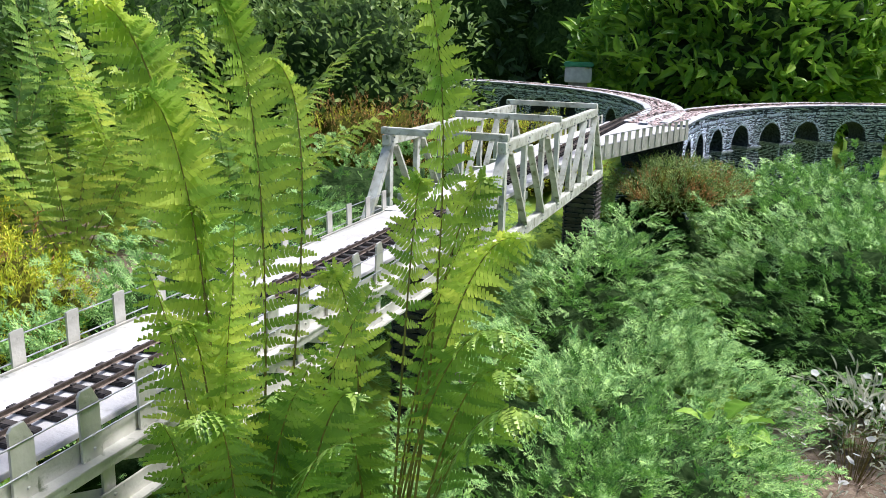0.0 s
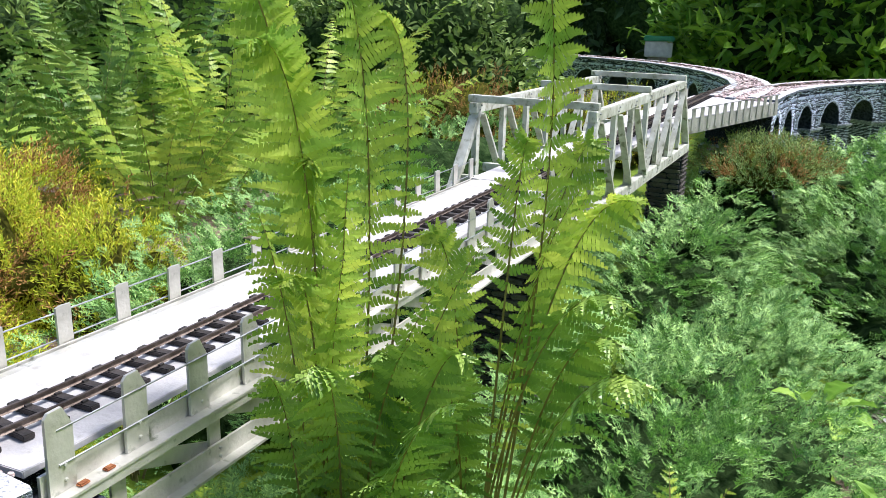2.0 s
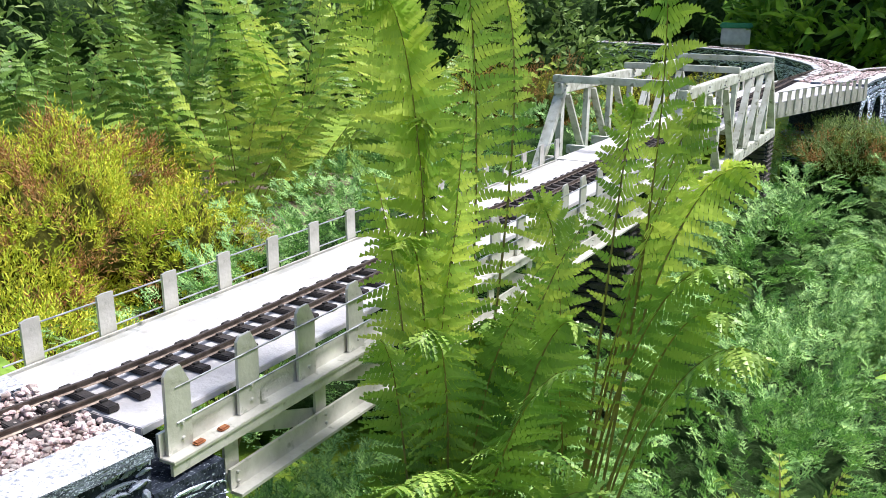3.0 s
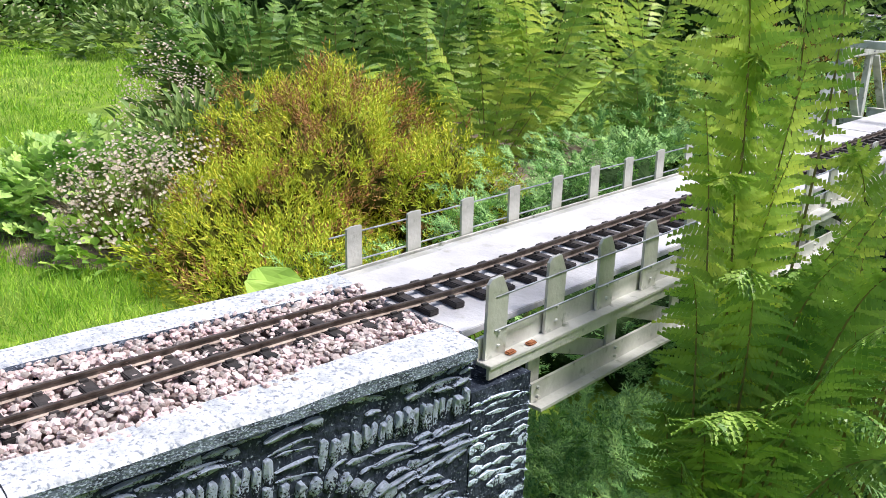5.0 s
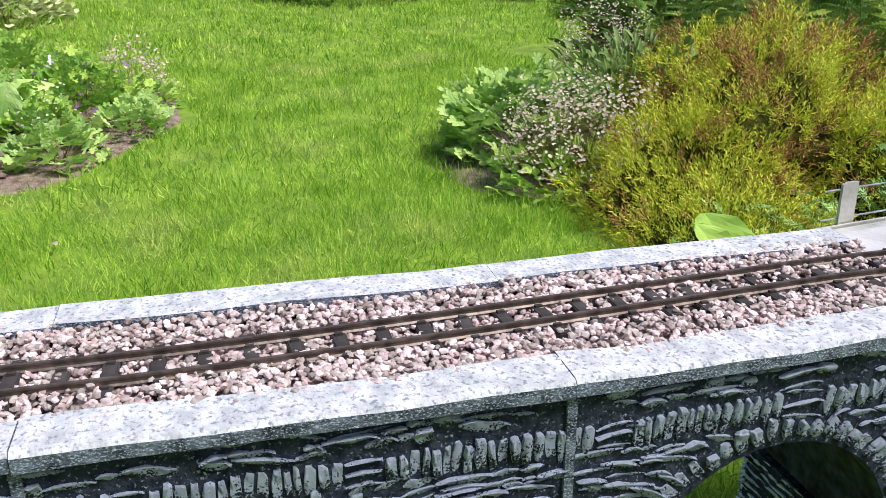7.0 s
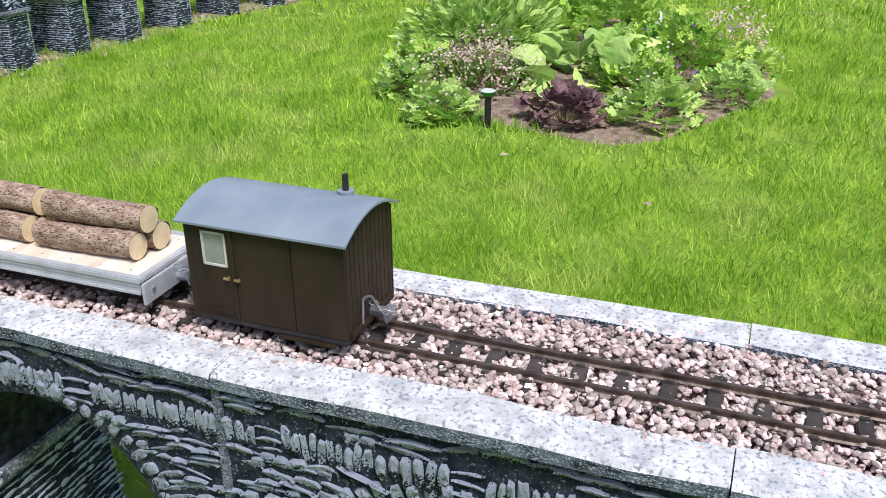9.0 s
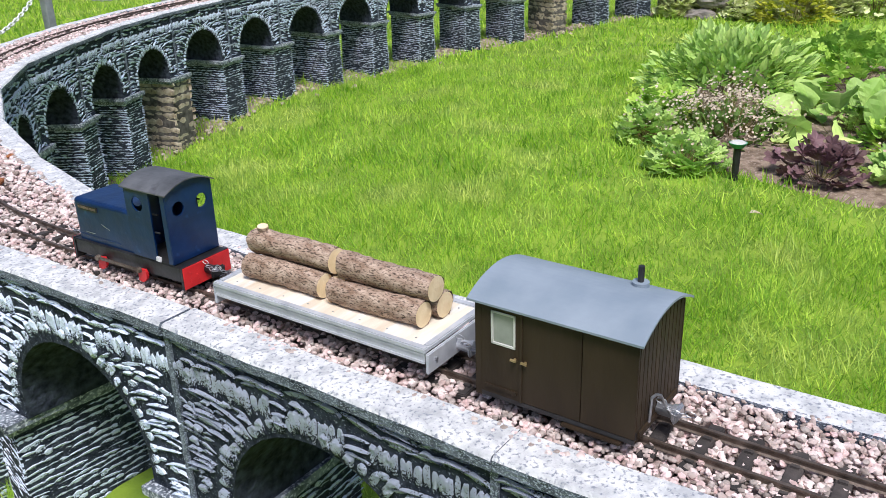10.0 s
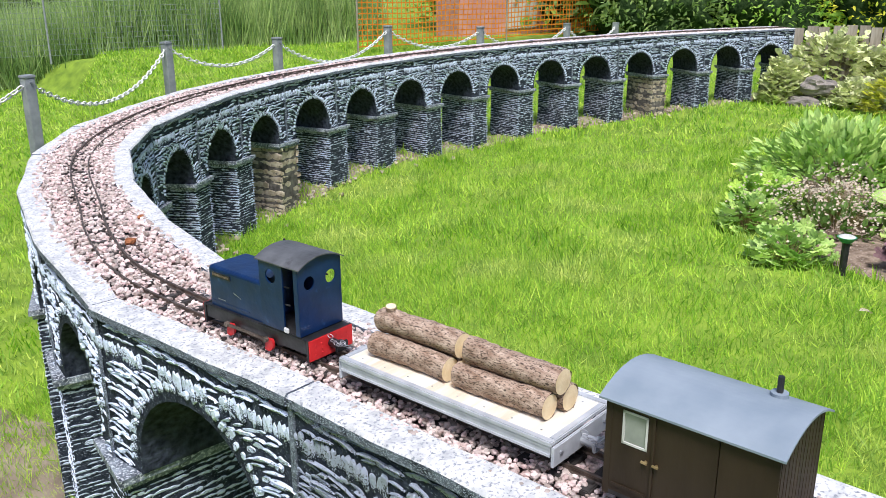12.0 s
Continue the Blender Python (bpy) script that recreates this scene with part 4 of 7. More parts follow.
def junction_span():
    """The last span, fanning out to meet the two viaducts: a tapering deck with close-set uprights along both sides."""
    root = thing("girder_bridge", "grey metal girder bridge with close-set uprights near the junction", "bridge", group="bridge spans")
    y0, y1 = 5.0, 6.12
    edge = {-1: (0.806, 0.90), 1: (1.085, 1.375)}
    bm = bmesh.new()
    ring = [(edge[-1][0], y0), (edge[1][0], y0), (edge[1][1], y1), (edge[-1][1], y1 + 0.12)]
    lo, hi = [[bm.verts.new((x, y, z)) for x, y in ring] for z in (0.476, 0.487)]
    bm.faces.new(hi)
    bm.faces.new(lo[::-1])
    for i in range(4):
        bm.faces.new([lo[i], lo[(i + 1) % 4], hi[(i + 1) % 4], hi[i]])
    part("deck_board", bm, M_PLANK, root, "white painted deck board")
    base = None
    for side in (1, -1):
        a, b = Vector((edge[side][0] + side * 0.004, y0, 0)), Vector((edge[side][1] + side * 0.004, y1, 0))
        bm = bmesh.new()
        bar(bm, a + Vector((0, 0, 0.452)), b + Vector((0, 0, 0.452)), 0.006, 0.07)
        part("side_beam", bm, M_ALU, root, "grey metal side beam")
        bm = bmesh.new()
        bar(bm, a + Vector((side * 0.012, 0, 0.534)), b + Vector((side * 0.012, 0, 0.534)), 0.003, 0.003)
        part("wire", bm, M_STEEL, root)
        turn = math.degrees(math.atan2((b - a).x, (b - a).y))
        for i in range(13):
            q = a.lerp(b, (i + 0.5) / 13)
            if base is None:
                base = part("upright", fence_post_bm(0.034, 0.105, 0.005, 0.12), M_ALU, root)
                ob = base
            else:
                ob = new("upright", base.data)
                ob.parent = root
            ob.matrix_world = pose(q.x + side * 0.006, q.y, 0.43, 0, random.uniform(-1.5, 1.5), -turn if side == 1 else 180 - turn)
    return root


junction_span()


def truss_bridge():
    root = thing("truss_bridge", "lichened white timber truss bridge with open top", "bridge", group="bridge spans")
    y0, y1, zb, zt = 3.16, 4.99, 0.362, 0.662
    part("deck_board", boxed(0.80, 1.06, y0, y1, 0.474, 0.486), M_PLANK, root, "white painted deck board")
    n = 7
    ys = [y0 + 0.23 + (y1 - y0 - 0.46) * i / (n - 1) for i in range(n)]
    for x in (1.092, 0.715):
        bm = bmesh.new()
        box(bm, x - 0.014, x + 0.014, y0, y1, zb - 0.02, zb + 0.02, bevel=0.002)
        part("bottom_chord", bm, M_TRUSS, root)
        bm = bmesh.new()
        box(bm, x - 0.013, x + 0.013, ys[0] - 0.03, ys[-1] + 0.03, zt - 0.016, zt + 0.016, bevel=0.002)
        part("top_chord", bm, M_TRUSS, root)
        for a, b in ((y0 + 0.02, ys[0]), (y1 - 0.02, ys[-1])):
            bm = bmesh.new()
            bar(bm, (x, a, zb + 0.02), (x, b, zt - 0.01), 0.03, 0.02)
            part("end_brace", bm, M_TRUSS, root)
        for i, y in enumerate(ys):
            part("vertical", boxed(x - 0.008, x + 0.008, y - 0.013, y + 0.013, zb + 0.019, zt - 0.015), M_TRUSS, root)
            if i < n - 1:
                a, b = ((y, ys[i + 1]) if i < (n - 1) / 2 else (ys[i + 1], y))
                bm = bmesh.new()
                bar(bm, (x + 0.011, a + (0.02 if a < b else -0.02), zt - 0.02), (x + 0.011, b, zb + 0.02), 0.022, 0.008)
                part("diagonal", bm, M_TRUSS, root)
            for z in (zb, zt):
                bm = bmesh.new()
                for dz in (-0.006, 0.006):
                    bmesh.ops.create_cone(bm, cap_ends=True, segments=7, radius1=0.003, radius2=0.0022, depth=0.004, matrix=Matrix.Translation((x + 0.0155, y + dz, z + dz)) @ Matrix.Rotation(math.pi / 2, 4, "Y"))
                part("bolt", bm, M_STEEL, root)
    for y in (ys[0], ys[3], ys[-1]):
        part("cross_beam", boxed(0.69, 1.105, y - 0.014, y + 0.014, zt + 0.0165, zt + 0.038, bevel=0.002), M_TRUSS, root)
    for i in range(8):
        y = y0 + 0.1 + i * 0.23
        part("floor_beam", boxed(0.705, 1.08, y - 0.01, y + 0.01, 0.448, 0.4735), M_TRUSS, root)
    return root


truss_bridge()


RUBBLE_DATA = []
for me in STONE_DATA:
    me = me.copy()
    me.materials[0] = M_RUBBLE
    RUBBLE_DATA.append(me)


def stone_support(x0, x1, y0, y1, z1, label, seed, pool):
    """A dry pillar of flat stones, one stone a course and side."""
    root = thing("stone_support", label, "pillar", group="bridge supports")
    r = random.Random(seed)
    z0 = float(ground_z((x0 + x1) / 2, (y0 + y1) / 2)) - 0.1
    part("core", boxed(x0, x1, y0, y1, z0, z1), M_MORTAR, root)
    z = z0
    while z < z1 - 0.012:
        h = min(r.uniform(0.014, 0.026), z1 - z)
        for ax in range(4):
            lo, hi = (x0, x1) if ax < 2 else (y0, y1)
            u = lo
            while u < hi - 0.01:
                w = min(r.uniform(0.04, 0.1), hi - u)
                ob = new("stone", pool[r.randrange(len(pool))])
                ob.parent = root
                c = u + w / 2
                if ax < 2:
                    ob.matrix_world = pose(c, y0 if ax == 0 else y1, z + h / 2, 0, 0, 180 if ax == 0 else 0) @ Matrix.Diagonal((w, 0.012, h * 0.92, 1))
                else:
                    ob.matrix_world = pose(x0 if ax == 2 else x1, c, z + h / 2, 0, 0, 90 if ax == 2 else -90) @ Matrix.Diagonal((w, 0.012, h * 0.92, 1))
                u += w
        z += h
    return root


stone_support(0.83, 1.06, 1.405, 1.48, 0.43, "stone ledge pillar carrying the bridge end", 4, SLIVER_DATA)
stone_support(0.95, 1.09, 4.92, 5.04, 0.34, "stacked flat stone pillar under the truss bridge", 5, RUBBLE_DATA)
stone_support(0.86, 1.04, 3.1, 3.2, 0.335, "stacked flat stone pillar under the truss bridge", 6, RUBBLE_DATA)


# ---- the train ----
TRAIN_LINE = smooth_path(TRACK[5:], 0.005)


def on_track(y):
    """The pose on the rails where the line crosses this y, x pointing along the train's way (south)."""
    i = int(np.argmin(np.abs(TRAIN_LINE[:400, 1] - y)))
    d = tangents(TRAIN_LINE)[i]
    return pose(TRAIN_LINE[i, 0], TRAIN_LINE[i, 1], RAIL_TOP, 0, 0, math.degrees(math.atan2(d[1], d[0])))


def holed_panel(w, h, holes, thick):
    """A panel in x (0..w) and z (0..h) with one round hole in each of its strips: holes = (strip end, cx, cz, r)."""
    bm = bmesh.new()
    x0 = 0.0
    for x1, cx, cz, r in holes:
        k = 24
        sides = []
        for y in (-thick / 2, thick / 2):
            ring, rim = [], []
            for i in range(k):
                a = 2 * math.pi * i / k + math.pi / 4
                ca, sa = math.cos(a), math.sin(a)
                ring.append(bm.verts.new((cx + r * ca, y, cz + r * sa)))
                t = min((x1 - cx) / ca if ca > 1e-6 else 1e9, (x0 - cx) / ca if ca < -1e-6 else 1e9, (h - cz) / sa if sa > 1e-6 else 1e9, -cz / sa if sa < -1e-6 else 1e9)
                rim.append([cx + t * ca, cz + t * sa])
            for corner in ((x0, 0), (x1, 0), (x0, h), (x1, h)):
                i = min(range(k), key=lambda j: (rim[j][0] - corner[0]) ** 2 + (rim[j][1] - corner[1]) ** 2)
                rim[i] = list(corner)
            rim = [bm.verts.new((q[0], y, q[1])) for q in rim]
            sides.append((ring, rim))
        for i in range(k):
            j = (i + 1) % k
            for s in range(2):
                ring, rim = sides[s]
                q = [ring[i], ring[j], rim[j], rim[i]]
                bm.faces.new(q if s else q[::-1])
            bm.faces.new([sides[0][0][i], sides[0][0][j], sides[1][0][j], sides[1][0][i]])
            bm.faces.new([sides[0][1][j], sides[0][1][i], sides[1][1][i], sides[1][1][j]])
        x0 = x1
    bmesh.ops.recalc_face_normals(bm, faces=bm.faces)
    return bm


def arc_roof(length, width, z_edge, rise, thick, seg=12):
    """A roof curved across, ridge along x."""
    bm = bmesh.new()
    rows = []
    for k in range(seg + 1):
        u = k / seg * 2 - 1
        z = z_edge + rise * (1 - u * u)
        rows.append([bm.verts.new((x, u * width / 2, z + dz)) for x, dz in ((-length / 2, 0), (length / 2, 0), (length / 2, thick), (-length / 2, thick))])
    for a, b in zip(rows, rows[1:]):
        for j in range(4):
            bm.faces.new([a[j], a[(j + 1) % 4], b[(j + 1) % 4], b[j]])
    bm.faces.new(rows[0][::-1])
    bm.faces.new(rows[-1])
    bmesh.ops.recalc_face_normals(bm, faces=bm.faces)
    return bm


def wheelset(parent, x, r=0.0135, mat=None):
    bm = bmesh.new()
    for s in (-1, 1):
        rod(bm, (x, s * 0.018, r), (x, s * 0.0245, r), r, 20)
        rod(bm, (x, s * 0.0165, r), (x, s * 0.018, r), r + 0.002, 20)
    rod(bm, (x, -0.03, r), (x, 0.03, r), 0.002, 8)
    return part("wheelset", bm, mat or M_BLACK, parent)


def coupling(parent, x, s, z=0.026, mat=None):
    """A buffer with a shank, a flat round-ended head and a few chain links; s is the way it points."""
    bm = bmesh.new()
    rod(bm, (x, 0, z), (x + s * 0.016, 0, z), 0.0065, 12)
    rod(bm, (x + s * 0.016, 0, z), (x + s * 0.02, 0, z), 0.0085, 12)
    box(bm, min(x + s * 0.018, x + s * 0.023), max(x + s * 0.018, x + s * 0.023), -0.012, 0.012, z - 0.007, z + 0.007, bevel=0.002)
    part("buffer", bm, mat or M_BLACK, parent)
    bm = bmesh.new()
    for k in range(5):
        c = Vector((x + s * (0.006 + k * 0.008), 0.007 + 0.002 * k, z + 0.013 - 0.003 * k * (4 - k) / 2))
        ring = []
        for j in range(8):
            a = j * math.pi / 4
            ring.append(c + (Vector((0.0055 * math.cos(a), 0.003 * math.sin(a), 0)) if k % 2 else Vector((0.0055 * math.cos(a), 0, 0.003 * math.sin(a)))))
        for j in range(8):
            rod(bm, ring[j], ring[(j + 1) % 8], 0.0006, 5)
    part("coupling_chain", bm, M_STEEL, parent)


def locomotive(m):
    root = thing("diesel_locomotive", "worn dark blue model diesel locomotive with red buffer beams", "locomotive", m, "train")
    L = 0.237
    part("footplate", boxed(-L / 2 + 0.006, L / 2 - 0.006, -0.042, 0.042, 0.0335, 0.0365, bevel=0.0008), M_BLACK, root)
    for s in (-1, 1):
        part("valance", boxed(-L / 2 + 0.008, L / 2 - 0.008, s * 0.0395 - 0.0012, s * 0.0395 + 0.0012, 0.016, 0.0334), M_BLACK, root)
        bm = boxed(min(s * L / 2, s * (L / 2 - 0.0018)), max(s * L / 2, s * (L / 2 - 0.0018)), -0.0415, 0.0415, 0.006, 0.037, bevel=0.0006)
        beam = part("buffer_beam", bm, M_RED, root, "red painted buffer beam")
        part("beam_backing", boxed(min(s * (L / 2 - 0.006), s * (L / 2 - 0.0019)), max(s * (L / 2 - 0.006), s * (L / 2 - 0.0019)), -0.0418, 0.0418, 0.0055, 0.0373), M_BLACK, root)
        bm = bmesh.new()
        for y in (-0.03, 0.03, -0.018, 0.018):
            for z in (0.014, 0.021, 0.028):
                bmesh.ops.create_icosphere(bm, subdivisions=1, radius=0.0013, matrix=Matrix.Translation((s * L / 2, y, z)))
        part("rivet", bm, M_RED, beam)
        coupling(root, s * L / 2, s, 0.023)
    part("frame", boxed(-0.085, 0.085, -0.016, 0.016, 0.012, 0.033), M_BLACK, root)
    # bonnet
    bm = bmesh.new()
    box(bm, -0.019, 0.106, -0.037, 0.037, 0.0368, 0.0995)
    es = [e for e in bm.edges if all(v.co.z > 0.09 for v in e.verts) or (all(v.co.x > 0.1 for v in e.verts) and abs(e.verts[0].co.y - e.verts[1].co.y) < 1e-5)]
    bmesh.ops.bevel(bm, geom=es, offset=0.006, segments=4, affect="EDGES", profile=0.5)
    bonnet = part("bonnet", bm, M_BLUE, root, "chipped dark blue bonnet")
    for s in (-1, 1):
        plate = part("nameplate", boxed(0.052, 0.094, min(s * 0.037, s * 0.0383), max(s * 0.037, s * 0.0383), 0.0845, 0.0915), M_BLACK, bonnet, "small dark name plate")
        bm = bmesh.new()
        r = random.Random(3)
        x = 0.055
        while x < 0.09:
            w = r.uniform(0.0015, 0.0035)
            box(bm, x, x + w, min(s * 0.0381, s * 0.0388), max(s * 0.0381, s * 0.0388), 0.0864, 0.0896)
            x += w + 0.0012
        part("lettering", bm, M_LETTER, plate)
        part("lower_strip", boxed(0.012, 0.1, min(s * 0.037, s * 0.0378), max(s * 0.037, s * 0.0378), 0.0445, 0.046), M_BLUE, bonnet)
        bm = bmesh.new()
        for k in range(7):
            x = 0.03 + k * 0.0022
            bar(bm, (x, s * 0.0372, 0.062 + 0.0006 * k), (x + 0.004, s * 0.0372, 0.0632 + 0.0008 * k), 0.0004, 0.0007)
        bar(bm, (0.066, s * 0.0372, 0.050), (0.086, s * 0.0372, 0.0503), 0.0004, 0.0008)
        part("scratch", bm, M_STEEL, bonnet, "bare metal scratch")
    part("radiator", boxed(0.1055, 0.1075, -0.027, 0.027, 0.044, 0.088, bevel=0.0006), M_BLACK, bonnet)
    # cab of thin sheet
    part("cab_floor", boxed(-0.1, -0.0195, -0.04, 0.04, 0.0368, 0.0385), M_BLACK, root)
    t = 0.0022
    h = 0.0985
    for nm, x in (("cab_front", -0.0205), ("cab_back", -0.1)):
        ob = part(nm, holed_panel(0.08, h, ((0.04, 0.02, 0.074, 0.0098), (0.08, 0.06, 0.074, 0.0098)), t), M_BLUE, root)
        ob.matrix_local = pose(x, -0.04, 0.0385, 0, 0, 90)
    for s in (-1, 1):
        ob = part("cab_side", holed_panel(0.047, h, ((0.047, 0.0245, 0.077, 0.0105),), t), M_BLUE, root)
        ob.matrix_local = pose(-0.0685, s * 0.0395, 0.0385)
        part("door_pillar", boxed(-0.1, -0.092, s * 0.0395 - t / 2, s * 0.0395 + t / 2, 0.0385, 0.0385 + h), M_BLUE, root)
        for z in (0.078, 0.104):
            part("door_peg", rodded((-0.0685, s * 0.036, z), (-0.078, s * 0.036, z + 0.0006), 0.0013, 8), M_BLACK, root)
    bm = boxed(-0.077, -0.067, 0.0385, 0.0425, 0.0375, 0.0455, bevel=0.0015)
    part("chipped_patch", bm, M_WHITE, root, "white chipped patch by the cab door")
    ob = part("cab_roof", arc_roof(0.091, 0.086, 0.1358, 0.0125, 0.0018), M_ROOF, root, "dusty dark grey curved roof")
    ob.matrix_local = pose(-0.0605, 0, 0)
    for nm, x in (("front_gable", -0.0205), ("back_gable", -0.1)):      # the curved heads of the end sheets, up to the roof
        bm = bmesh.new()
        top = [(0.04 * u, 0.1369 + 0.0118 * (1 - u * u)) for u in (-0.98, -0.7, -0.35, 0.0, 0.35, 0.7, 0.98)]
        f = bm.faces.new([bm.verts.new((x - t / 2, y, z)) for y, z in [(0.04, 0.1366), (-0.04, 0.1366)] + top])
        e = bmesh.ops.extrude_face_region(bm, geom=[f])
        bmesh.ops.translate(bm, vec=(t, 0, 0), verts=[v for v in e["geom"] if isinstance(v, bmesh.types.BMVert)])
        bmesh.ops.recalc_face_normals(bm, faces=bm.faces)
        part(nm, bm, M_BLUE, root)
    part("cab_tank", boxed(-0.098, -0.07, -0.036, -0.004, 0.0386, 0.07, bevel=0.002), M_BLACK, root)
    # exhaust
    bm = bmesh.new()
    rod(bm, (-0.009, -0.018, 0.098), (-0.009, -0.018, 0.136), 0.0072, 16)
    rod(bm, (-0.009, -0.018, 0.136), (-0.009, -0.018, 0.1385), 0.0078, 16)
    rod(bm, (-0.009, -0.018, 0.1385), (-0.009, -0.018, 0.149), 0.002, 8)
    part("exhaust", bm, M_BLACK, root, "black exhaust stack")
    # wheels, cranks and coupling rods
    for x in (-0.035, 0.052):
        wheelset(root, x, 0.0145)
        for s in (-1, 1):
            bm = bmesh.new()
            a0 = 0.6 if s > 0 else 2.2
            vs = [bm.verts.new((x + 0.0125 * math.cos(a), s * 0.0425, 0.0145 + 0.0125 * math.sin(a))) for a in np.linspace(a0 + 1.9, a0 + 4.6, 9)]
            vs += [bm.verts.new((x + 0.007 * math.cos(a0 + 0.4), s * 0.0425, 0.0145 + 0.007 * math.sin(a0 + 0.4)))]
            f = bm.faces.new(vs)
            e = bmesh.ops.extrude_face_region(bm, geom=[f])
            bmesh.ops.translate(bm, vec=(0, s * 0.004, 0), verts=[v for v in e["geom"] if isinstance(v, bmesh.types.BMVert)])
            bmesh.ops.recalc_face_normals(bm, faces=bm.faces)
            part("crank", bm, M_RED, root, "red balance-weight crank")
    for s in (-1, 1):
        bm = boxed(-0.04, 0.057, s * 0.049 - 0.0012, s * 0.049 + 0.0012, 0.0185, 0.0225)
        for x in (-0.035, 0.052):
            rod(bm, (x, s * 0.0465, 0.0205), (x, s * 0.052, 0.0205), 0.0042, 12)
        part("coupling_rod", bm, M_RAIL, root, "oily brown steel coupling rod")
    return root


def flat_wagon(m):
    root = thing("flat_wagon", "silver-grey model flat wagon with pale plywood deck", "wagon", m, "train")
    L, W = 0.33, 0.122
    part("deck", boxed(-L / 2 + 0.009, L / 2 - 0.009, -W / 2 + 0.009, W / 2 - 0.009, 0.036, 0.042), M_DECK, root, "pale stained plywood deck")
    for s in (-1, 1):
        bm = boxed(-L / 2, L / 2, min(s * W / 2, s * (W / 2 - 0.009)), max(s * W / 2, s * (W / 2 - 0.009)), 0.037, 0.0435, bevel=0.0012)
        part("edge_strip", bm, M_WAGON, root)
        bm = bmesh.new()
        y = s * (W / 2 - 0.0045)
        box(bm, -L / 2 + 0.002, L / 2 - 0.002, y - 0.0018, y + 0.0018, 0.024, 0.0368)
        for z in (0.024, 0.0335):
            box(bm, -L / 2 + 0.002, L / 2 - 0.002, y - 0.001 + s * 0.002, y + 0.001 + s * 0.002, z, z + 0.003)
        part("side_channel", bm, M_WAGON, root)
        bm = boxed(min(s * L / 2, s * (L / 2 - 0.009)), max(s * L / 2, s * (L / 2 - 0.009)), -W / 2 + 0.0093, W / 2 - 0.0093, 0.037, 0.0432, bevel=0.0012)
        part("end_strip", bm, M_WAGON, root)
        bm = boxed(min(s * (L / 2 + 0.003), s * (L / 2 - 0.001)), max(s * (L / 2 + 0.003), s * (L / 2 - 0.001)), -W / 2 + 0.002, W / 2 - 0.002, 0.012, 0.0368, bevel=0.001)
        beam = part("headstock", bm, M_WAGON, root)
        coupling(root, s * (L / 2 + 0.003), s, 0.023, M_WAGON)
        for y in (-0.045, 0.045):
            part("bolt", rodded((s * (L / 2 + 0.002), y, 0.026), (s * (L / 2 + 0.005), y, 0.026), 0.0025, 8), M_STEEL, beam)
    for x in (-0.105, 0.105):
        wheelset(root, x)
        for s in (-1, 1):
            bm = boxed(x - 0.016, x + 0.016, s * 0.034 - 0.003, s * 0.034 + 0.003, 0.007, 0.024, bevel=0.001)
            box(bm, x - 0.006, x + 0.006, s * 0.038 - 0.002, s * 0.038 + 0.003, 0.009, 0.02)
            part("axlebox", bm, M_BLACK, root)
            bm = bmesh.new()
            for k in range(5):
                rod(bm, (x - 0.011, s * 0.036, 0.01 + 0.003 * k), (x - 0.011, s * 0.036, 0.0115 + 0.003 * k), 0.0038, 10)
            part("spring", bm, M_BLACK, root)
    part("underframe", boxed(-0.14, 0.14, -0.026, 0.026, 0.022, 0.035), M_BLACK, root)
    bm = bmesh.new()
    for x in np.linspace(-0.14, 0.14, 8):
        for y in (-0.042, 0.042):
            rod(bm, (x, y, 0.0415), (x, y, 0.0425), 0.0012, 6)
    part("deck_screw", bm, M_STEEL, root)
    return root


def log(length, r, seed, m, knot=None):
    rr = random.Random(seed)
    root = thing("log", "sawn section of rough-barked branch stacked on the wagon", "log", m, "log load")
    bm = bmesh.new()
    n, k = 18, 16
    rings = []
    ph = [rr.uniform(0, 6.28) for _ in range(6)]
    for i in range(n + 1):
        x = length * (i / n - 0.5)
        ring = []
        for j in range(k):
            a = 2 * math.pi * j / k
            q = r * (1 + 0.05 * math.sin(2 * a + ph[0] + x * 9) + 0.05 * math.sin(3 * a + ph[1] - x * 20) + 0.035 * math.sin(7 * a + ph[2] + x * 60) + rr.uniform(-0.045, 0.045))
            if knot and abs(x - knot) < 0.02:
                q *= 1 + 0.25 * math.exp(-((x - knot) / 0.009) ** 2) * max(0, math.cos(a - math.pi / 2)) ** 3
            if i in (0, n):
                q *= 0.97
            ring.append(bm.verts.new((x, q * math.cos(a) + 0.0015 * math.sin(x * 25 + ph[3]), q * math.sin(a) + 0.001 * math.sin(x * 31 + ph[4]))))
        rings.append(ring)
    for a, b in zip(rings, rings[1:]):
        for j in range(k):
            bm.faces.new([a[j], a[(j + 1) % k], b[(j + 1) % k], b[j]])
    part("bark", bm, M_BARK, root, smooth=True)
    for s, ring in ((-1, 0), (1, -1)):
        bm = bmesh.new()
        rn = [bm.verts.new((s * length / 2, 0.965 * r * math.cos(2 * math.pi * j / k), 0.965 * r * math.sin(2 * math.pi * j / k))) for j in range(k)]
        mid = bm.verts.new((s * (length / 2 + 0.0006), 0, 0))
        for j in range(k):
            bm.faces.new([rn[j], rn[(j + 1) % k], mid])
        part("cut_end", bm, M_CUT, root, "pale sawn end")
    if knot:
        bm = rodded((knot, 0.002, r * 0.7), (knot - 0.002, 0.005, r * 1.42), 0.0065, 10, 0.0072)
        part("branch_stub", bm, M_BARK, root)
        part("stub_cut", rodded((knot - 0.002, 0.005, r * 1.42), (knot - 0.0021, 0.0051, r * 1.47), 0.0068, 10), M_CUT, root, "pale sawn stub")
    return root


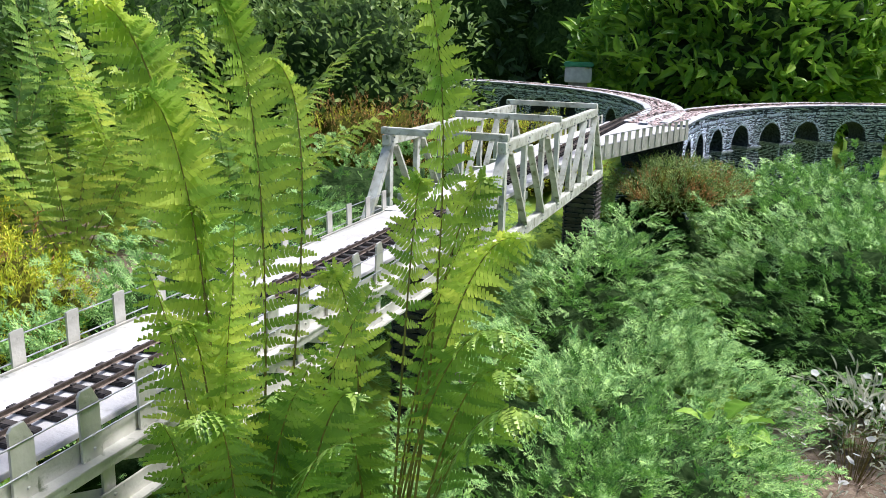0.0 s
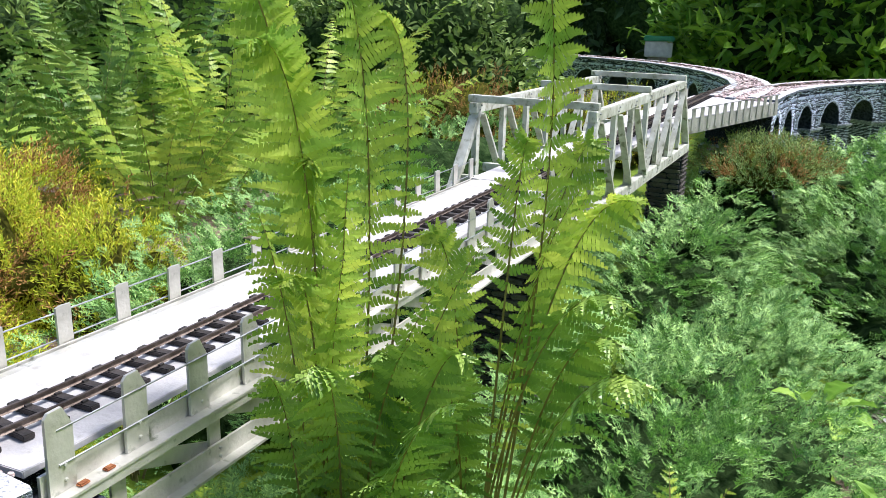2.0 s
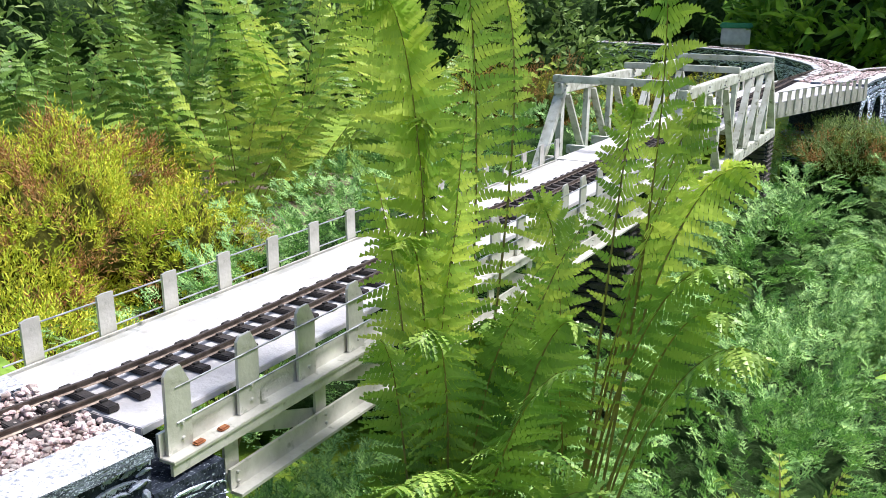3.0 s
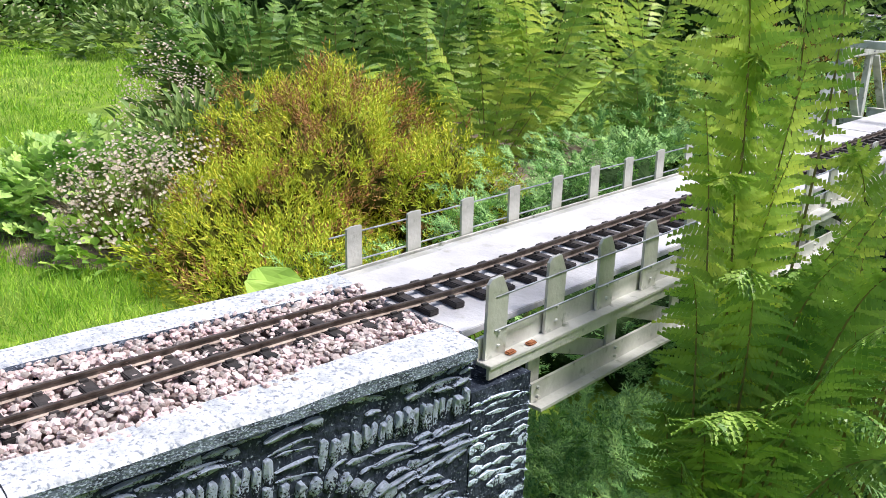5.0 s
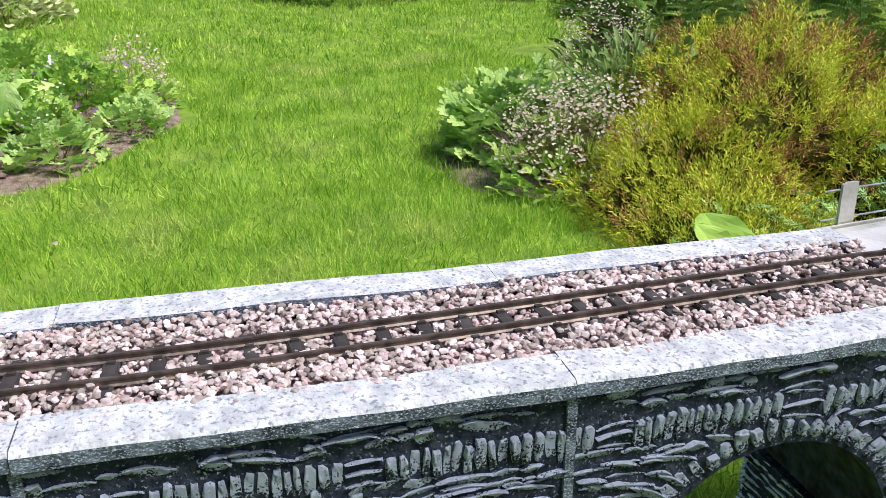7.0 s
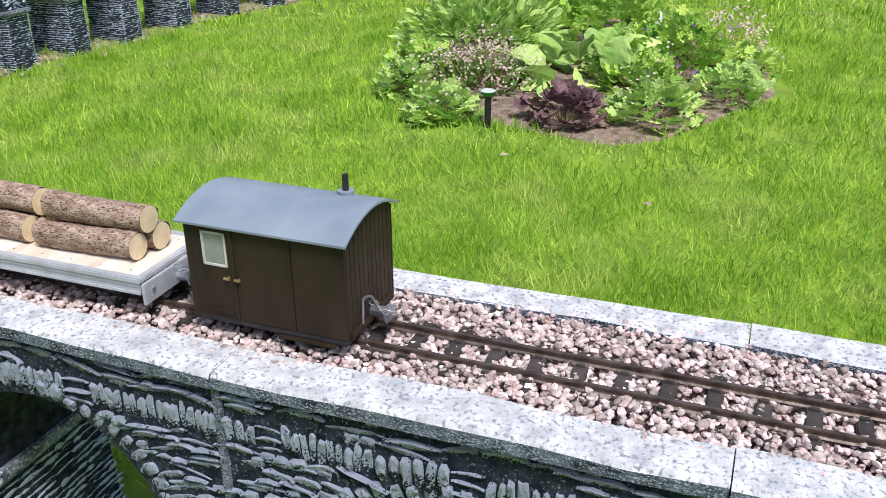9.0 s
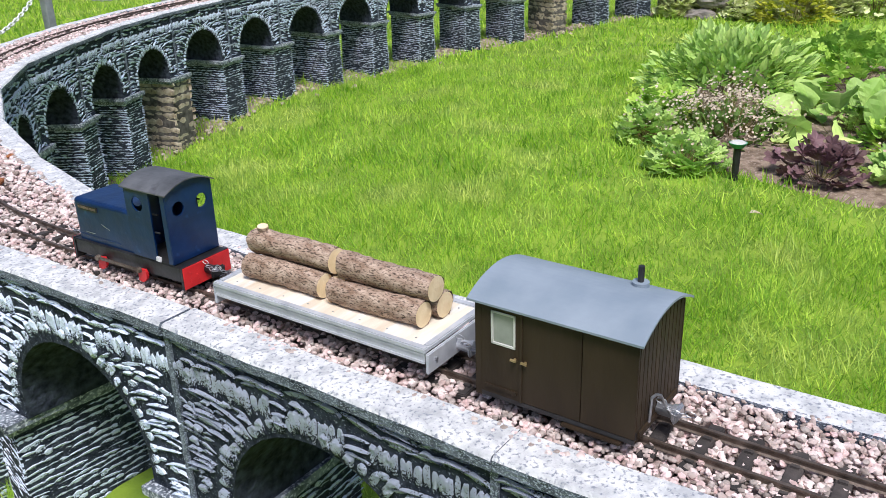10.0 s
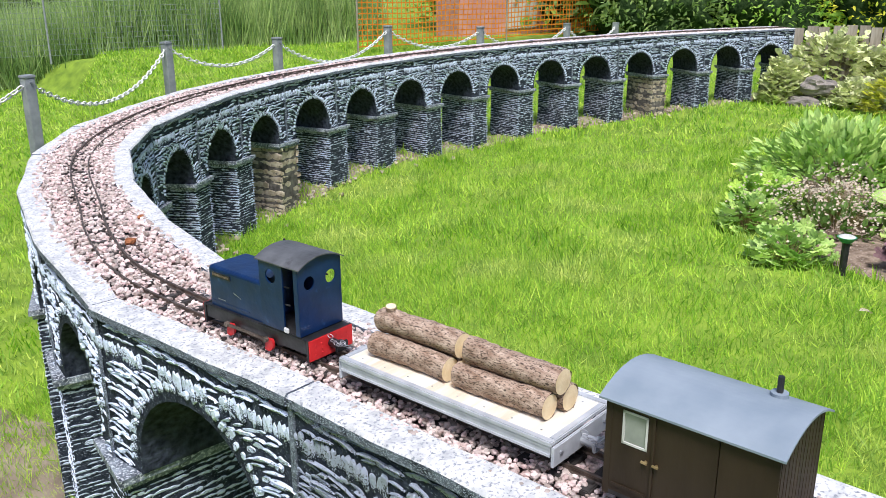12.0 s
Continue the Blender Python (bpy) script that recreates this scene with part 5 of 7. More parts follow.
def goods_van(m):
    root = thing("goods_van", "dark brown wooden model goods van with grey curved roof", "wagon", m, "train")
    L, W, z0, z1 = 0.176, 0.11, 0.009, 0.118
    part("floor", boxed(-L / 2, L / 2, -W / 2 + 0.003, W / 2 - 0.003, z0 + 0.004, z0 + 0.012), M_BLACK, root)
    x_door0, x_door1 = 0.035, 0.081
    for s in (-1, 1):
        y = s * (W / 2 - 0.0015)
        # fixed sides: two broad panels, then the door with its window
        for a, b in ((-L / 2, -0.032), (-0.0312, x_door0 - 0.0008)):
            part("side_panel", boxed(a, b, y - 0.0015, y + 0.0015, z0 + 0.006, z1, bevel=0.0004), M_BROWN, root)
        door = part("door", boxed(x_door0, x_door1, y - 0.0013, y + 0.0011, z0 + 0.004, z1 - 0.05), M_BROWN, root)
        bm = bmesh.new()
        for a, b, c, d in ((x_door0, x_door0 + 0.006, z1 - 0.05, z1), (x_door1 - 0.012, x_door1, z1 - 0.05, z1), (x_door0 + 0.006, x_door1 - 0.012, z1 - 0.008, z1), (x_door0 + 0.006, x_door1 - 0.012, z1 - 0.05, z1 - 0.045)):
            box(bm, a, b, y - 0.0013, y + 0.0011, c, d)
        part("door_head", bm, M_BROWN, door)
        bm = bmesh.new()
        xa, xb, za, zb = x_door0 + 0.006, x_door1 - 0.012, z1 - 0.045, z1 - 0.008
        for a, b, c, d in ((xa, xa + 0.0022, za, zb), (xb - 0.0022, xb, za, zb), (xa, xb, zb - 0.0022, zb), (xa, xb, za, za + 0.0022)):
            box(bm, a, b, y - 0.0016, y + 0.0018, c, d)
        part("window_frame", bm, M_CREAM, door, "pale window frame")
        part("pane", boxed(xa, xb, y - 0.0004, y + 0.0004, za, zb), M_GLASS, door)
        part("door_rail", boxed(x_door0 + 0.004, x_door1 - 0.004, min(y, y + s * 0.0026), max(y, y + s * 0.0026), z0 + 0.012, z0 + 0.016), M_BROWN, door)
        part("door_edge", boxed(x_door0 - 0.0022, x_door0 + 0.0004, min(y, y + s * 0.0028), max(y, y + s * 0.0028), z0 + 0.006, z1), M_BROWN, door)
        for x in (x_door0 + 0.006, x_door0 - 0.006):
            bm = bmesh.new()
            rod(bm, (x, y, 0.062), (x, y + s * 0.005, 0.062), 0.0016, 8)
            rod(bm, (x - 0.003, y + s * 0.005, 0.062), (x + 0.0035, y + s * 0.005, 0.0626), 0.0014, 8)
            part("door_handle", bm, M_BRASS, door, "small brass handle")
        part("corner_post", boxed(x_door1, L / 2, y - 0.0015, y + 0.0015, z0, z1), M_BROWN, root)
        part("step_board", boxed(-0.075, -0.012, y + s * 0.001 - 0.004, y + s * 0.001 + 0.004, 0.0055, 0.0085, bevel=0.0006), M_BROWN, root)
        part("sole_bar", boxed(-L / 2, L / 2, y - 0.0012, y + 0.0012, 0.0095, 0.0145), M_BLACK, root)
        # ends of narrow upright boards, heads following the roof
        e = s * (L / 2 - 0.0015)
        n = 11
        for k in range(n):
            ya, yb = -W / 2 + 0.0035 + (W - 0.007) * k / n + 0.0003, -W / 2 + 0.0035 + (W - 0.007) * (k + 1) / n - 0.0003
            mid = (ya + yb) / 2 / (W / 2)
            part("end_board", boxed(e - 0.0015, e + 0.0015, ya, yb, z0 + (0.0 if s < 0 else 0.004), z1 + 0.0145 * (1 - mid * mid) - 0.001, bevel=0.0005), M_BROWN, root)
        coupling(root, s * L / 2, s, 0.022, M_STEEL)
        part("headstock", boxed(min(e, e + s * 0.0035), max(e, e + s * 0.0035), -W / 2 + 0.008, W / 2 - 0.008, 0.0125, 0.0305 if s > 0 else 0.02, bevel=0.0006), M_BROWN, root)
    bm = bmesh.new()                                     # brake handle on the rear end
    pts = [(-L / 2 - 0.002, 0.025, 0.02), (-L / 2 - 0.003, 0.025, 0.047), (-L / 2 - 0.006, 0.022, 0.05), (-L / 2 - 0.009, 0.018, 0.048), (-L / 2 - 0.016, 0.004, 0.018)]
    for a, b in zip(pts, pts[1:]):
        rod(bm, a, b, 0.0015, 8)
    part("brake_handle", bm, M_STEEL, root, "bent bare-steel brake handle")
    bm = bmesh.new()                                     # lamp irons and rails on the leading end
    for z in (0.072, 0.1):
        bar(bm, (L / 2 + 0.002, -0.03, z), (L / 2 + 0.002, 0.035, z), 0.0022, 0.003)
    part("end_rail", bm, M_BROWN, root)
    roof = part("roof", arc_roof(L + 0.012, W + 0.012, z1 - 0.001, 0.0175, 0.0024, 16), M_VANROOF, root, "smooth blue-grey curved roof")
    bm = bmesh.new()
    rod(bm, (-0.052, -0.026, z1 + 0.014), (-0.052, -0.026, z1 + 0.0205), 0.0085, 14)
    part("flashing", bm, M_VANROOF, roof)
    part("stovepipe", rodded((-0.052, -0.026, z1 + 0.015), (-0.052, -0.026, z1 + 0.037), 0.0032, 12), M_BLACK, roof, "short black stovepipe")
    for x in (-0.055, 0.055):
        wheelset(root, x)
        for s in (-1, 1):
            part("axlebox", boxed(x - 0.008, x + 0.008, s * 0.036 - 0.003, s * 0.036 + 0.003, 0.006, 0.02, bevel=0.001), M_BLACK, root)
    return root


LOCO_Y, FLAT_Y, VAN_Y = -0.63, -0.275, 0.036
locomotive(on_track(LOCO_Y))
flat = on_track(FLAT_Y)
flat_wagon(flat)
goods_van(on_track(VAN_Y))
for k, (x, y, z, ln, r, kn) in enumerate(((0.0745, 0.019, 0.0582, 0.126, 0.0158, None), (0.0705, -0.0145, 0.0585, 0.124, 0.0162, None), (0.0715, 0.003, 0.0862, 0.134, 0.0165, 0.05),
                                          (-0.068, 0.018, 0.058, 0.132, 0.0156, None), (-0.072, -0.015, 0.0585, 0.136, 0.016, None), (-0.073, 0.002, 0.0855, 0.136, 0.0158, None))):
    log(ln, r, 20 + k, flat @ pose(x, y, z, random.uniform(0, 0), 0, random.uniform(-2, 2)), kn)


# ---- planting helpers ----
def lumps(points, seed, freq):
    out = np.empty(len(points))
    for i, q in enumerate(points):
        out[i] = noise.noise(Vector((q[0] * freq + seed * 7.1, q[1] * freq - seed * 3.3, q[2] * freq + seed)))
    return out


def dome(centre, radii, n, rng, seed=1, rough=0.18, freq=2.2, floor=-0.15):
    """Places and outward ways on a lumpy dome."""
    d = rng.normal(0, 1, (int(n * 2.4), 3))
    d /= np.linalg.norm(d, axis=1, keepdims=True)
    d = d[d[:, 2] > floor][:n]
    k = 1 + rough * lumps(d, seed, freq) * 2 + rough * 0.6 * lumps(d, seed + 5, freq * 2.7) * 2
    r = np.array(radii)
    p = np.array(centre) + d * r * k[:, None]
    nrm = d / r
    return p, nrm / np.linalg.norm(nrm, axis=1, keepdims=True)


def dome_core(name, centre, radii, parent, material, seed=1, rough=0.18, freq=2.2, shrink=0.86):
    """The dark inside of a shrub, its shade put into the colour: a lumpy closed dome a little under the leaves."""
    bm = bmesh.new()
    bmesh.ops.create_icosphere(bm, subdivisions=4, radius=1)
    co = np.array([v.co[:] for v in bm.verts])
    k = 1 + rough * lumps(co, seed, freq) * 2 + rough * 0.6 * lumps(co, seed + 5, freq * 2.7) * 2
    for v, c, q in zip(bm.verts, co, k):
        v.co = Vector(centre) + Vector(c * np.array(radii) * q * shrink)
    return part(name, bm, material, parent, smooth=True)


def juniper(centre, radii, n, label, seed, size=(0.042, 0.078), material=None, floor=-0.1):
    """A spreading juniper: arching plumes lying one over another like thatch on a lumpy mound."""
    rng = np.random.default_rng(seed)
    root = thing("juniper", label, "juniper", group="spreading junipers")
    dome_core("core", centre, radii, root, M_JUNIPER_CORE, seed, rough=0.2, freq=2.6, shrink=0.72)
    p, nrm = dome(centre, radii, int(n / 2.1), rng, seed, floor=floor, rough=0.2, freq=2.6)
    m = len(p)
    billow = lumps(p, seed + 3, 6.5)                      # rounded billows with creases between
    p = p + nrm * (rng.uniform(-0.09, 0.0, m) * np.mean(radii) + 0.11 * np.abs(billow) - 0.02)[:, None]
    out = np.column_stack([nrm[:, :2] * 0.7, np.full(m, -0.02)])
    way = nrm * 0.3 + out + rng.normal(0, 0.24, (m, 3)) * [1, 1, 0.7]
    size_n = rng.uniform(*size, m)
    roll = np.where(np.abs((way / np.linalg.norm(way, axis=1, keepdims=True))[:, 2]) > 0.9, rng.uniform(0, 6.28, m), rng.normal(0, 0.4, m))
    pairs = []
    for k in range(6):
        pick = np.arange(m) % 6 == k
        pairs.append(strew(plume_proto(np.random.default_rng(seed * 10 + k)), frames_from(p[pick], way[pick], roll[pick], size_n[pick], size_n[pick])))
    tri_mesh("foliage", *merge(pairs), material or M_JUNIPER, root)
    return root


def frond_arrays(tip, rng, wide, gap, lobe, across, bare=0.15, arch=0.6, rise=0.5, bend=None, foot=0.6):
    """One fern frond from the origin to its tip, arching over: narrow tapering pinnae cut into blunt teeth, and the stalk apart."""
    v, f, sv, sf = [], [], [], []
    tip = np.array(tip, dtype=float)
    if bend is None:
        bend = np.array([tip[0] * (1 - arch), tip[1] * (1 - arch), tip[2] * (0.5 + 0.5 * arch)])
    length = np.linalg.norm(bend) * 0.5 + np.linalg.norm(tip - bend) * 0.5 + np.linalg.norm(tip) * 0.25

    def spine(t):
        return 2 * t * (1 - t) * bend + t * t * tip
    twist, hang = rng.uniform(-0.9, 0.9), rng.uniform(0.0, 0.3)
    pinnae, cup = max(8, int(length * (1 - bare) / gap)), rng.uniform(0.05, 0.6)
    for i in range(pinnae):
        u = i / pinnae
        t = bare + (1 - bare) * (u * 0.86 + 0.14 * u ** 0.7)
        c = spine(t)
        fwd = spine(t + 0.02) - spine(t - 0.02)
        fwd /= np.linalg.norm(fwd)
        turn = across + twist * (u - 0.4) + rng.uniform(-0.14, 0.14)
        side = np.array([math.cos(turn), math.sin(turn), 0.0])
        side -= fwd * np.dot(side, fwd)
        side /= np.linalg.norm(side)
        nrm = np.cross(side, fwd)
        for s in (-1, 1):
            ln = wide * (foot + (1 - foot) * min(1, u * 2.6)) * (1 - u ** 1.7) ** 0.8 * rng.uniform(0.88, 1.1) + 0.006
            out = side * s + fwd * (0.28 + rise * u + rng.uniform(-0.16, 0.16)) + nrm * (cup + rng.uniform(-0.35, 0.4))
            out /= np.linalg.norm(out)
            up = fwd - out * np.dot(fwd, out)
            up /= np.linalg.norm(up)
            flat = np.cross(out, up)
            nl = max(4, int(ln / lobe))
            step = ln / nl
            sag = rng.uniform(0.05, 0.3) + hang
            rib = []
            for k in range(nl + 1):
                a = k / nl
                rib.append(c + out * ln * a + up * ln * 0.14 * a * a - np.array([0, 0, 1.0]) * ln * sag * a * a)
            ids = []
            for q in rib:
                ids.append(len(v))
                v.append(q)
            for k in range(nl):
                a = (k + 0.5) / nl
                reach = gap * 0.5 * min(1, ln / (gap * 2.4)) * (1 - a ** 1.6 * 0.82) * rng.uniform(0.88, 1.08)
                for q in (-1, 1):
                    n = len(v)
                    lift = flat * reach * rng.uniform(-0.25, 0.1)
                    v += [rib[k] + out * step * 0.22 + up * q * reach * 0.92 + lift, rib[k] + out * step * 0.95 + up * q * reach + lift]
                    f += [(ids[k], ids[k + 1], n + 1), (ids[k], n + 1, n)] if q > 0 else [(ids[k + 1], ids[k], n + 1), (n + 1, ids[k], n)]
    for t0 in np.linspace(0, 0.98, 22):
        c, w = spine(t0), 0.0029 * (1.1 - t0)
        j = len(sv)
        sv += [c + np.array([0, w, 0]), c + np.array([w, -w * 0.6, 0]), c + np.array([-w, -w * 0.6, 0])]
        if j:
            for a, b in ((0, 1), (1, 2), (2, 0)):
                sf += [(j - 3 + a, j - 3 + b, j + b), (j - 3 + a, j + b, j + a)]
    return np.array(v), np.array(f), np.array(sv), np.array(sf)


def fern(base, fronds, label, seed, material=None, wide=0.085, gap=0.02, lobe=0.007, bare=0.15, arch=0.6):
    """fronds: their tips, from the base."""
    root = thing("fern", label, "fern", pose(*base), group="ferns")
    rng = np.random.default_rng(seed)
    for tip in fronds:
        across = math.atan2(tip[0], -tip[1] + 1e-6)
        big = 0.65 + 0.35 * min(1.3, np.linalg.norm(tip))
        v, f, sv, sf = frond_arrays(tip, rng, wide * big * rng.uniform(0.88, 1.12), gap * (0.8 + 0.2 * big), lobe, across, bare * rng.uniform(0.8, 1.25), arch)
        off = rng.uniform(-0.02, 0.02, 3) * [1, 1, 0]
        fr = tri_mesh("frond", v + off, f, material or M_FERN, root)
        tri_mesh("stalk", sv + off, sf, M_STALK, fr)
    return root


def near_fern(base, fronds, label, seed, gap, bare, low, half, lobe=0.0062):
    """A fern seen close: each frond rises through a middle place and bows to its tip (both from the base), with its own half width; blades turn to the open side."""
    root = thing("fern", label, "fern", pose(*base), group="ferns")
    rng = np.random.default_rng(seed)
    skirt = random.Random(seed)
    for k in range(low):                                  # the lower fronds, spreading all round the crown
        a, ln, k = skirt.uniform(-2.0, 0.6), skirt.uniform(0.62, 0.92), skirt.uniform(0.12, 0.42)
        x, y, z = ln * math.sin(k) * math.cos(a), ln * math.sin(k) * math.sin(a), ln * math.cos(k)
        fronds = fronds + ((x * 0.45, y * 0.45, z * 0.72, x, y, z, skirt.uniform(0.065, 0.085)),)
    for k in range(half):                                 # and some half-high ones between
        a, ln, k = skirt.uniform(-1.5, 1.4), skirt.uniform(0.9, 1.12), skirt.uniform(0.06, 0.22)
        x, y, z = ln * math.sin(k) * math.cos(a), ln * math.sin(k) * math.sin(a), ln * math.cos(k)
        fronds = fronds + ((x * 0.4, y * 0.4, z * 0.66, x, y, z, skirt.uniform(0.06, 0.078)),)
    for mx, my, mz, tx, ty, tz, wide in fronds:
        tip = np.array([tx, ty, tz])
        mid = 2 * np.array([mx, my, mz]) - 0.5 * tip
        mid[2] = min(mid[2], tz + 0.1)
        short = min(1.0, np.linalg.norm(tip) / 1.1)
        v, f, sv, sf = frond_arrays(tip, rng, wide, gap * (0.75 + 0.25 * short), lobe, radians(25 + rng.uniform(-38, 38)), bare * rng.uniform(0.75, 1.2), bend=mid, rise=0.6, foot=0.16)
        off = rng.uniform(-0.025, 0.025, 3) * [1, 1, 0]
        # fronds ending low take the colour with shade painted in
        fr = tri_mesh("frond", v + off, f, M_FERN if tz > 0.88 else M_FERN_SHADED, root)
        tri_mesh("stalk", sv + off, sf, M_STALK, fr)
    return root


def crown(n, length, lean, rng):
    """Tips of a shuttlecock of fronds."""
    out = []
    for i in range(n):
        a = 2 * math.pi * i / n + rng.uniform(-0.25, 0.25)
        ln, k = length * rng.uniform(0.75, 1.12), rng.uniform(*lean)
        out.append((ln * math.sin(k) * math.cos(a), ln * math.sin(k) * math.sin(a), ln * math.cos(k)))
    return out


def leaf_clump(kind, label, category, centre, radius, height, n, leaf, material, seed, wide=0.6, tilt=0.6, group="", proto=None, flowers=None, stems=True, ground=None, rough=0.15):
    """A clump of leaves on short stalks, dome-shaped, with an optional haze of flowers: (count, size, height, material)."""
    rng = np.random.default_rng(seed)
    x, y = centre
    z = float(ground_z(x, y)) if ground is None else ground
    root = thing(kind, label, category, pose(x, y, z), group)
    p, nrm = dome((0, 0, 0.0), (radius, radius, height), n, rng, seed, rough=rough, floor=0.02)
    m = len(p)
    p *= rng.uniform(0.55, 1.0, m)[:, None] ** 0.5
    way = nrm * (1 - tilt) + np.column_stack([nrm[:, :2] * tilt, np.full(m, 0.25)]) + rng.normal(0, 0.25, (m, 3))
    sz = rng.uniform(0.7, 1.25, m) * leaf
    mats = frames_from(p, way, rng.uniform(-0.7, 0.7, m), sz)
    tri_mesh("foliage", *strew(proto or leaf_proto(wide), mats), material, root)
    if stems:
        v, f = [], []
        for k in range(0, m, max(1, m // 60)):
            a, b = np.array([p[k, 0] * 0.2, p[k, 1] * 0.2, 0.0]), p[k]
            j = len(v)
            w = 0.0018
            v += [a + [w, 0, 0], a - [w, 0, 0], b, a + [0, w, 0], a - [0, w, 0], b]
            f += [(j, j + 1, j + 2), (j + 3, j + 4, j + 5)]
        tri_mesh("stem", np.array(v), np.array(f), M_STALK, root)["kind"] = "stuff"
    if flowers:
        count, size, fh, fmat = flowers
        q, _ = dome((0, 0, 0), (radius * 0.95, radius * 0.95, fh), count, rng, seed + 3, floor=0.25)
        q *= rng.uniform(0.8, 1.06, len(q))[:, None]
        ring = np.array([(0, 0, 0.1)] + [(math.cos(a), math.sin(a), 0.25) for a in np.linspace(0, 6.28, 6)[:-1]])
        tri = np.array([(0, i, i % 5 + 1) for i in range(1, 6)])
        up = rng.normal(0, 0.5, (len(q), 3)) + [0.3, -0.2, 1]
        tri_mesh("blossom", *strew((ring, tri), frames_from(q, up, rng.uniform(0, 6, len(q)), rng.uniform(0.6, 1.2, len(q)) * size)), fmat, root)
        v, f = [], []
        for k in range(0, len(q), 4):
            a, b = np.array([q[k, 0] * 0.35, q[k, 1] * 0.35, 0.02]), q[k]
            j = len(v)
            w = 0.0012
            v += [a + [w, 0, 0], a - [w, 0, 0], b, a + [0, w, 0], a - [0, w, 0], b]
            f += [(j, j + 1, j + 2), (j + 3, j + 4, j + 5)]
        tri_mesh("flower_stem", np.array(v), np.array(f), M_STALK, root)["kind"] = "stuff"
    return root


def big_shrub(kind, label, centre, radii, n, leaf, material, seed, wide=0.4, rough=0.2, freq=2.6, group="", droop=0.0, core=True, trunk=True, category="shrub", floor=-0.6):
    """A leafy shrub with trunk and limbs, uneven outline and gaps."""
    rng = np.random.default_rng(seed)
    root = thing(kind, label, category, group=group)
    cx, cy, cz = centre
    if core:
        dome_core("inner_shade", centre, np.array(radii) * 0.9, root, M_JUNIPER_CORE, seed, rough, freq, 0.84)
    if trunk:
        bm = bmesh.new()
        g = float(ground_z(cx, cy)) - 0.05
        rod(bm, (cx, cy, g), (cx + 0.03, cy, max(cz, g + 0.15)), 0.05 * radii[0], 8, 0.03 * radii[0])
        for k in range(6):
            a = k * 1.05 + seed
            rod(bm, (cx, cy, (g + cz) / 2), (cx + math.cos(a) * radii[0] * 0.7, cy + math.sin(a) * radii[1] * 0.7, cz + radii[2] * 0.35), 0.022 * radii[0], 6, 0.006)
        part("trunk", bm, M_TWIG, root)
    p, nrm = dome(centre, radii, n, rng, seed, rough, freq, floor=floor)
    m = len(p)
    p = p + nrm * (rng.uniform(-0.16, 0.04, m) * np.mean(radii))[:, None]
    way = nrm * 0.6 + rng.normal(0, 0.5, (m, 3)) + np.array([0, 0, 0.25 - droop])
    sz = rng.uniform(0.6, 1.3, m) * leaf
    tri_mesh("crown", *strew(leaf_proto(wide), frames_from(p, way, rng.uniform(-1.2, 1.2, m), sz)), material, root)
    return root


# ---- lawn ----
BED_C, BED_R = (-2.66, 0.1), (1.2, 0.92)


def grow_grass():
    rng = np.random.default_rng(21)
    groups = []
    for (x0, x1, y0, y1, per, ln, wd) in ((-1.2, 0.82, -2.6, 2.1, 11500, 0.05, 0.0029), (-3.6, -1.2, -2.9, 3.0, 4600, 0.05, 0.0046), (-7.5, -3.6, -3.0, 5.0, 1400, 0.05, 0.009),
                                           (-1.6, 0.9, -6.0, -2.3, 2600, 0.05, 0.006), (-1.6, 2.0, -10.5, -6.0, 900, 0.06, 0.011), (-9.0, -1.6, -11.0, -2.75, 950, 0.06, 0.011)):
        n = int((x1 - x0) * (y1 - y0) * per)
        x, y = rng.uniform(x0, x1, n), rng.uniform(y0, y1, n)
        bed = ((x - BED_C[0]) / (BED_R[0] - 0.03)) ** 2 + ((y - BED_C[1]) / (BED_R[1] - 0.03)) ** 2 < 1 + 0.08 * np.sin(7 * np.arctan2(y - BED_C[1], x - BED_C[0]))
        line = 0.60 + 0.155 * np.clip(y, -1, 1.4)
        border = (y > 1.82 + 0.25 * np.clip(-x - 0.4, 0, 9)) & (x > -2.4)
        keep = ~bed & ~((x > line) & (y > -1.0)) & ~border
        x, y = x[keep], y[keep]
        n = len(x)
        p = np.column_stack([x, y, ground_z(x, y) - 0.004])
        tuft = np.sin(9 * x + 4 * y) * np.sin(7 * y - 3 * x) * 0.25 + np.array([noise.noise(Vector((a * 3, b * 3, 0.3))) for a, b in zip(x[::1], y[::1])]) * 0.5
        up = rng.normal(0, 0.62, (n, 3)) + np.array([0.1, 0, 1])
        up[:, 2] = np.abs(up[:, 2]) + 0.25
        s = ln * rng.uniform(0.55, 1.25, n) * (1 + tuft)
        groups.append(strew(blade_proto(), frames_from(p, up, rng.uniform(0, 6.28, n), s, wd * rng.uniform(0.6, 1.2, n))))
    ob = tri_mesh("grass", *merge(groups), M_GRASS)
    tagged(ob, "bright green mown lawn grass with tufts", "grass", kind="stuff")


grow_grass()


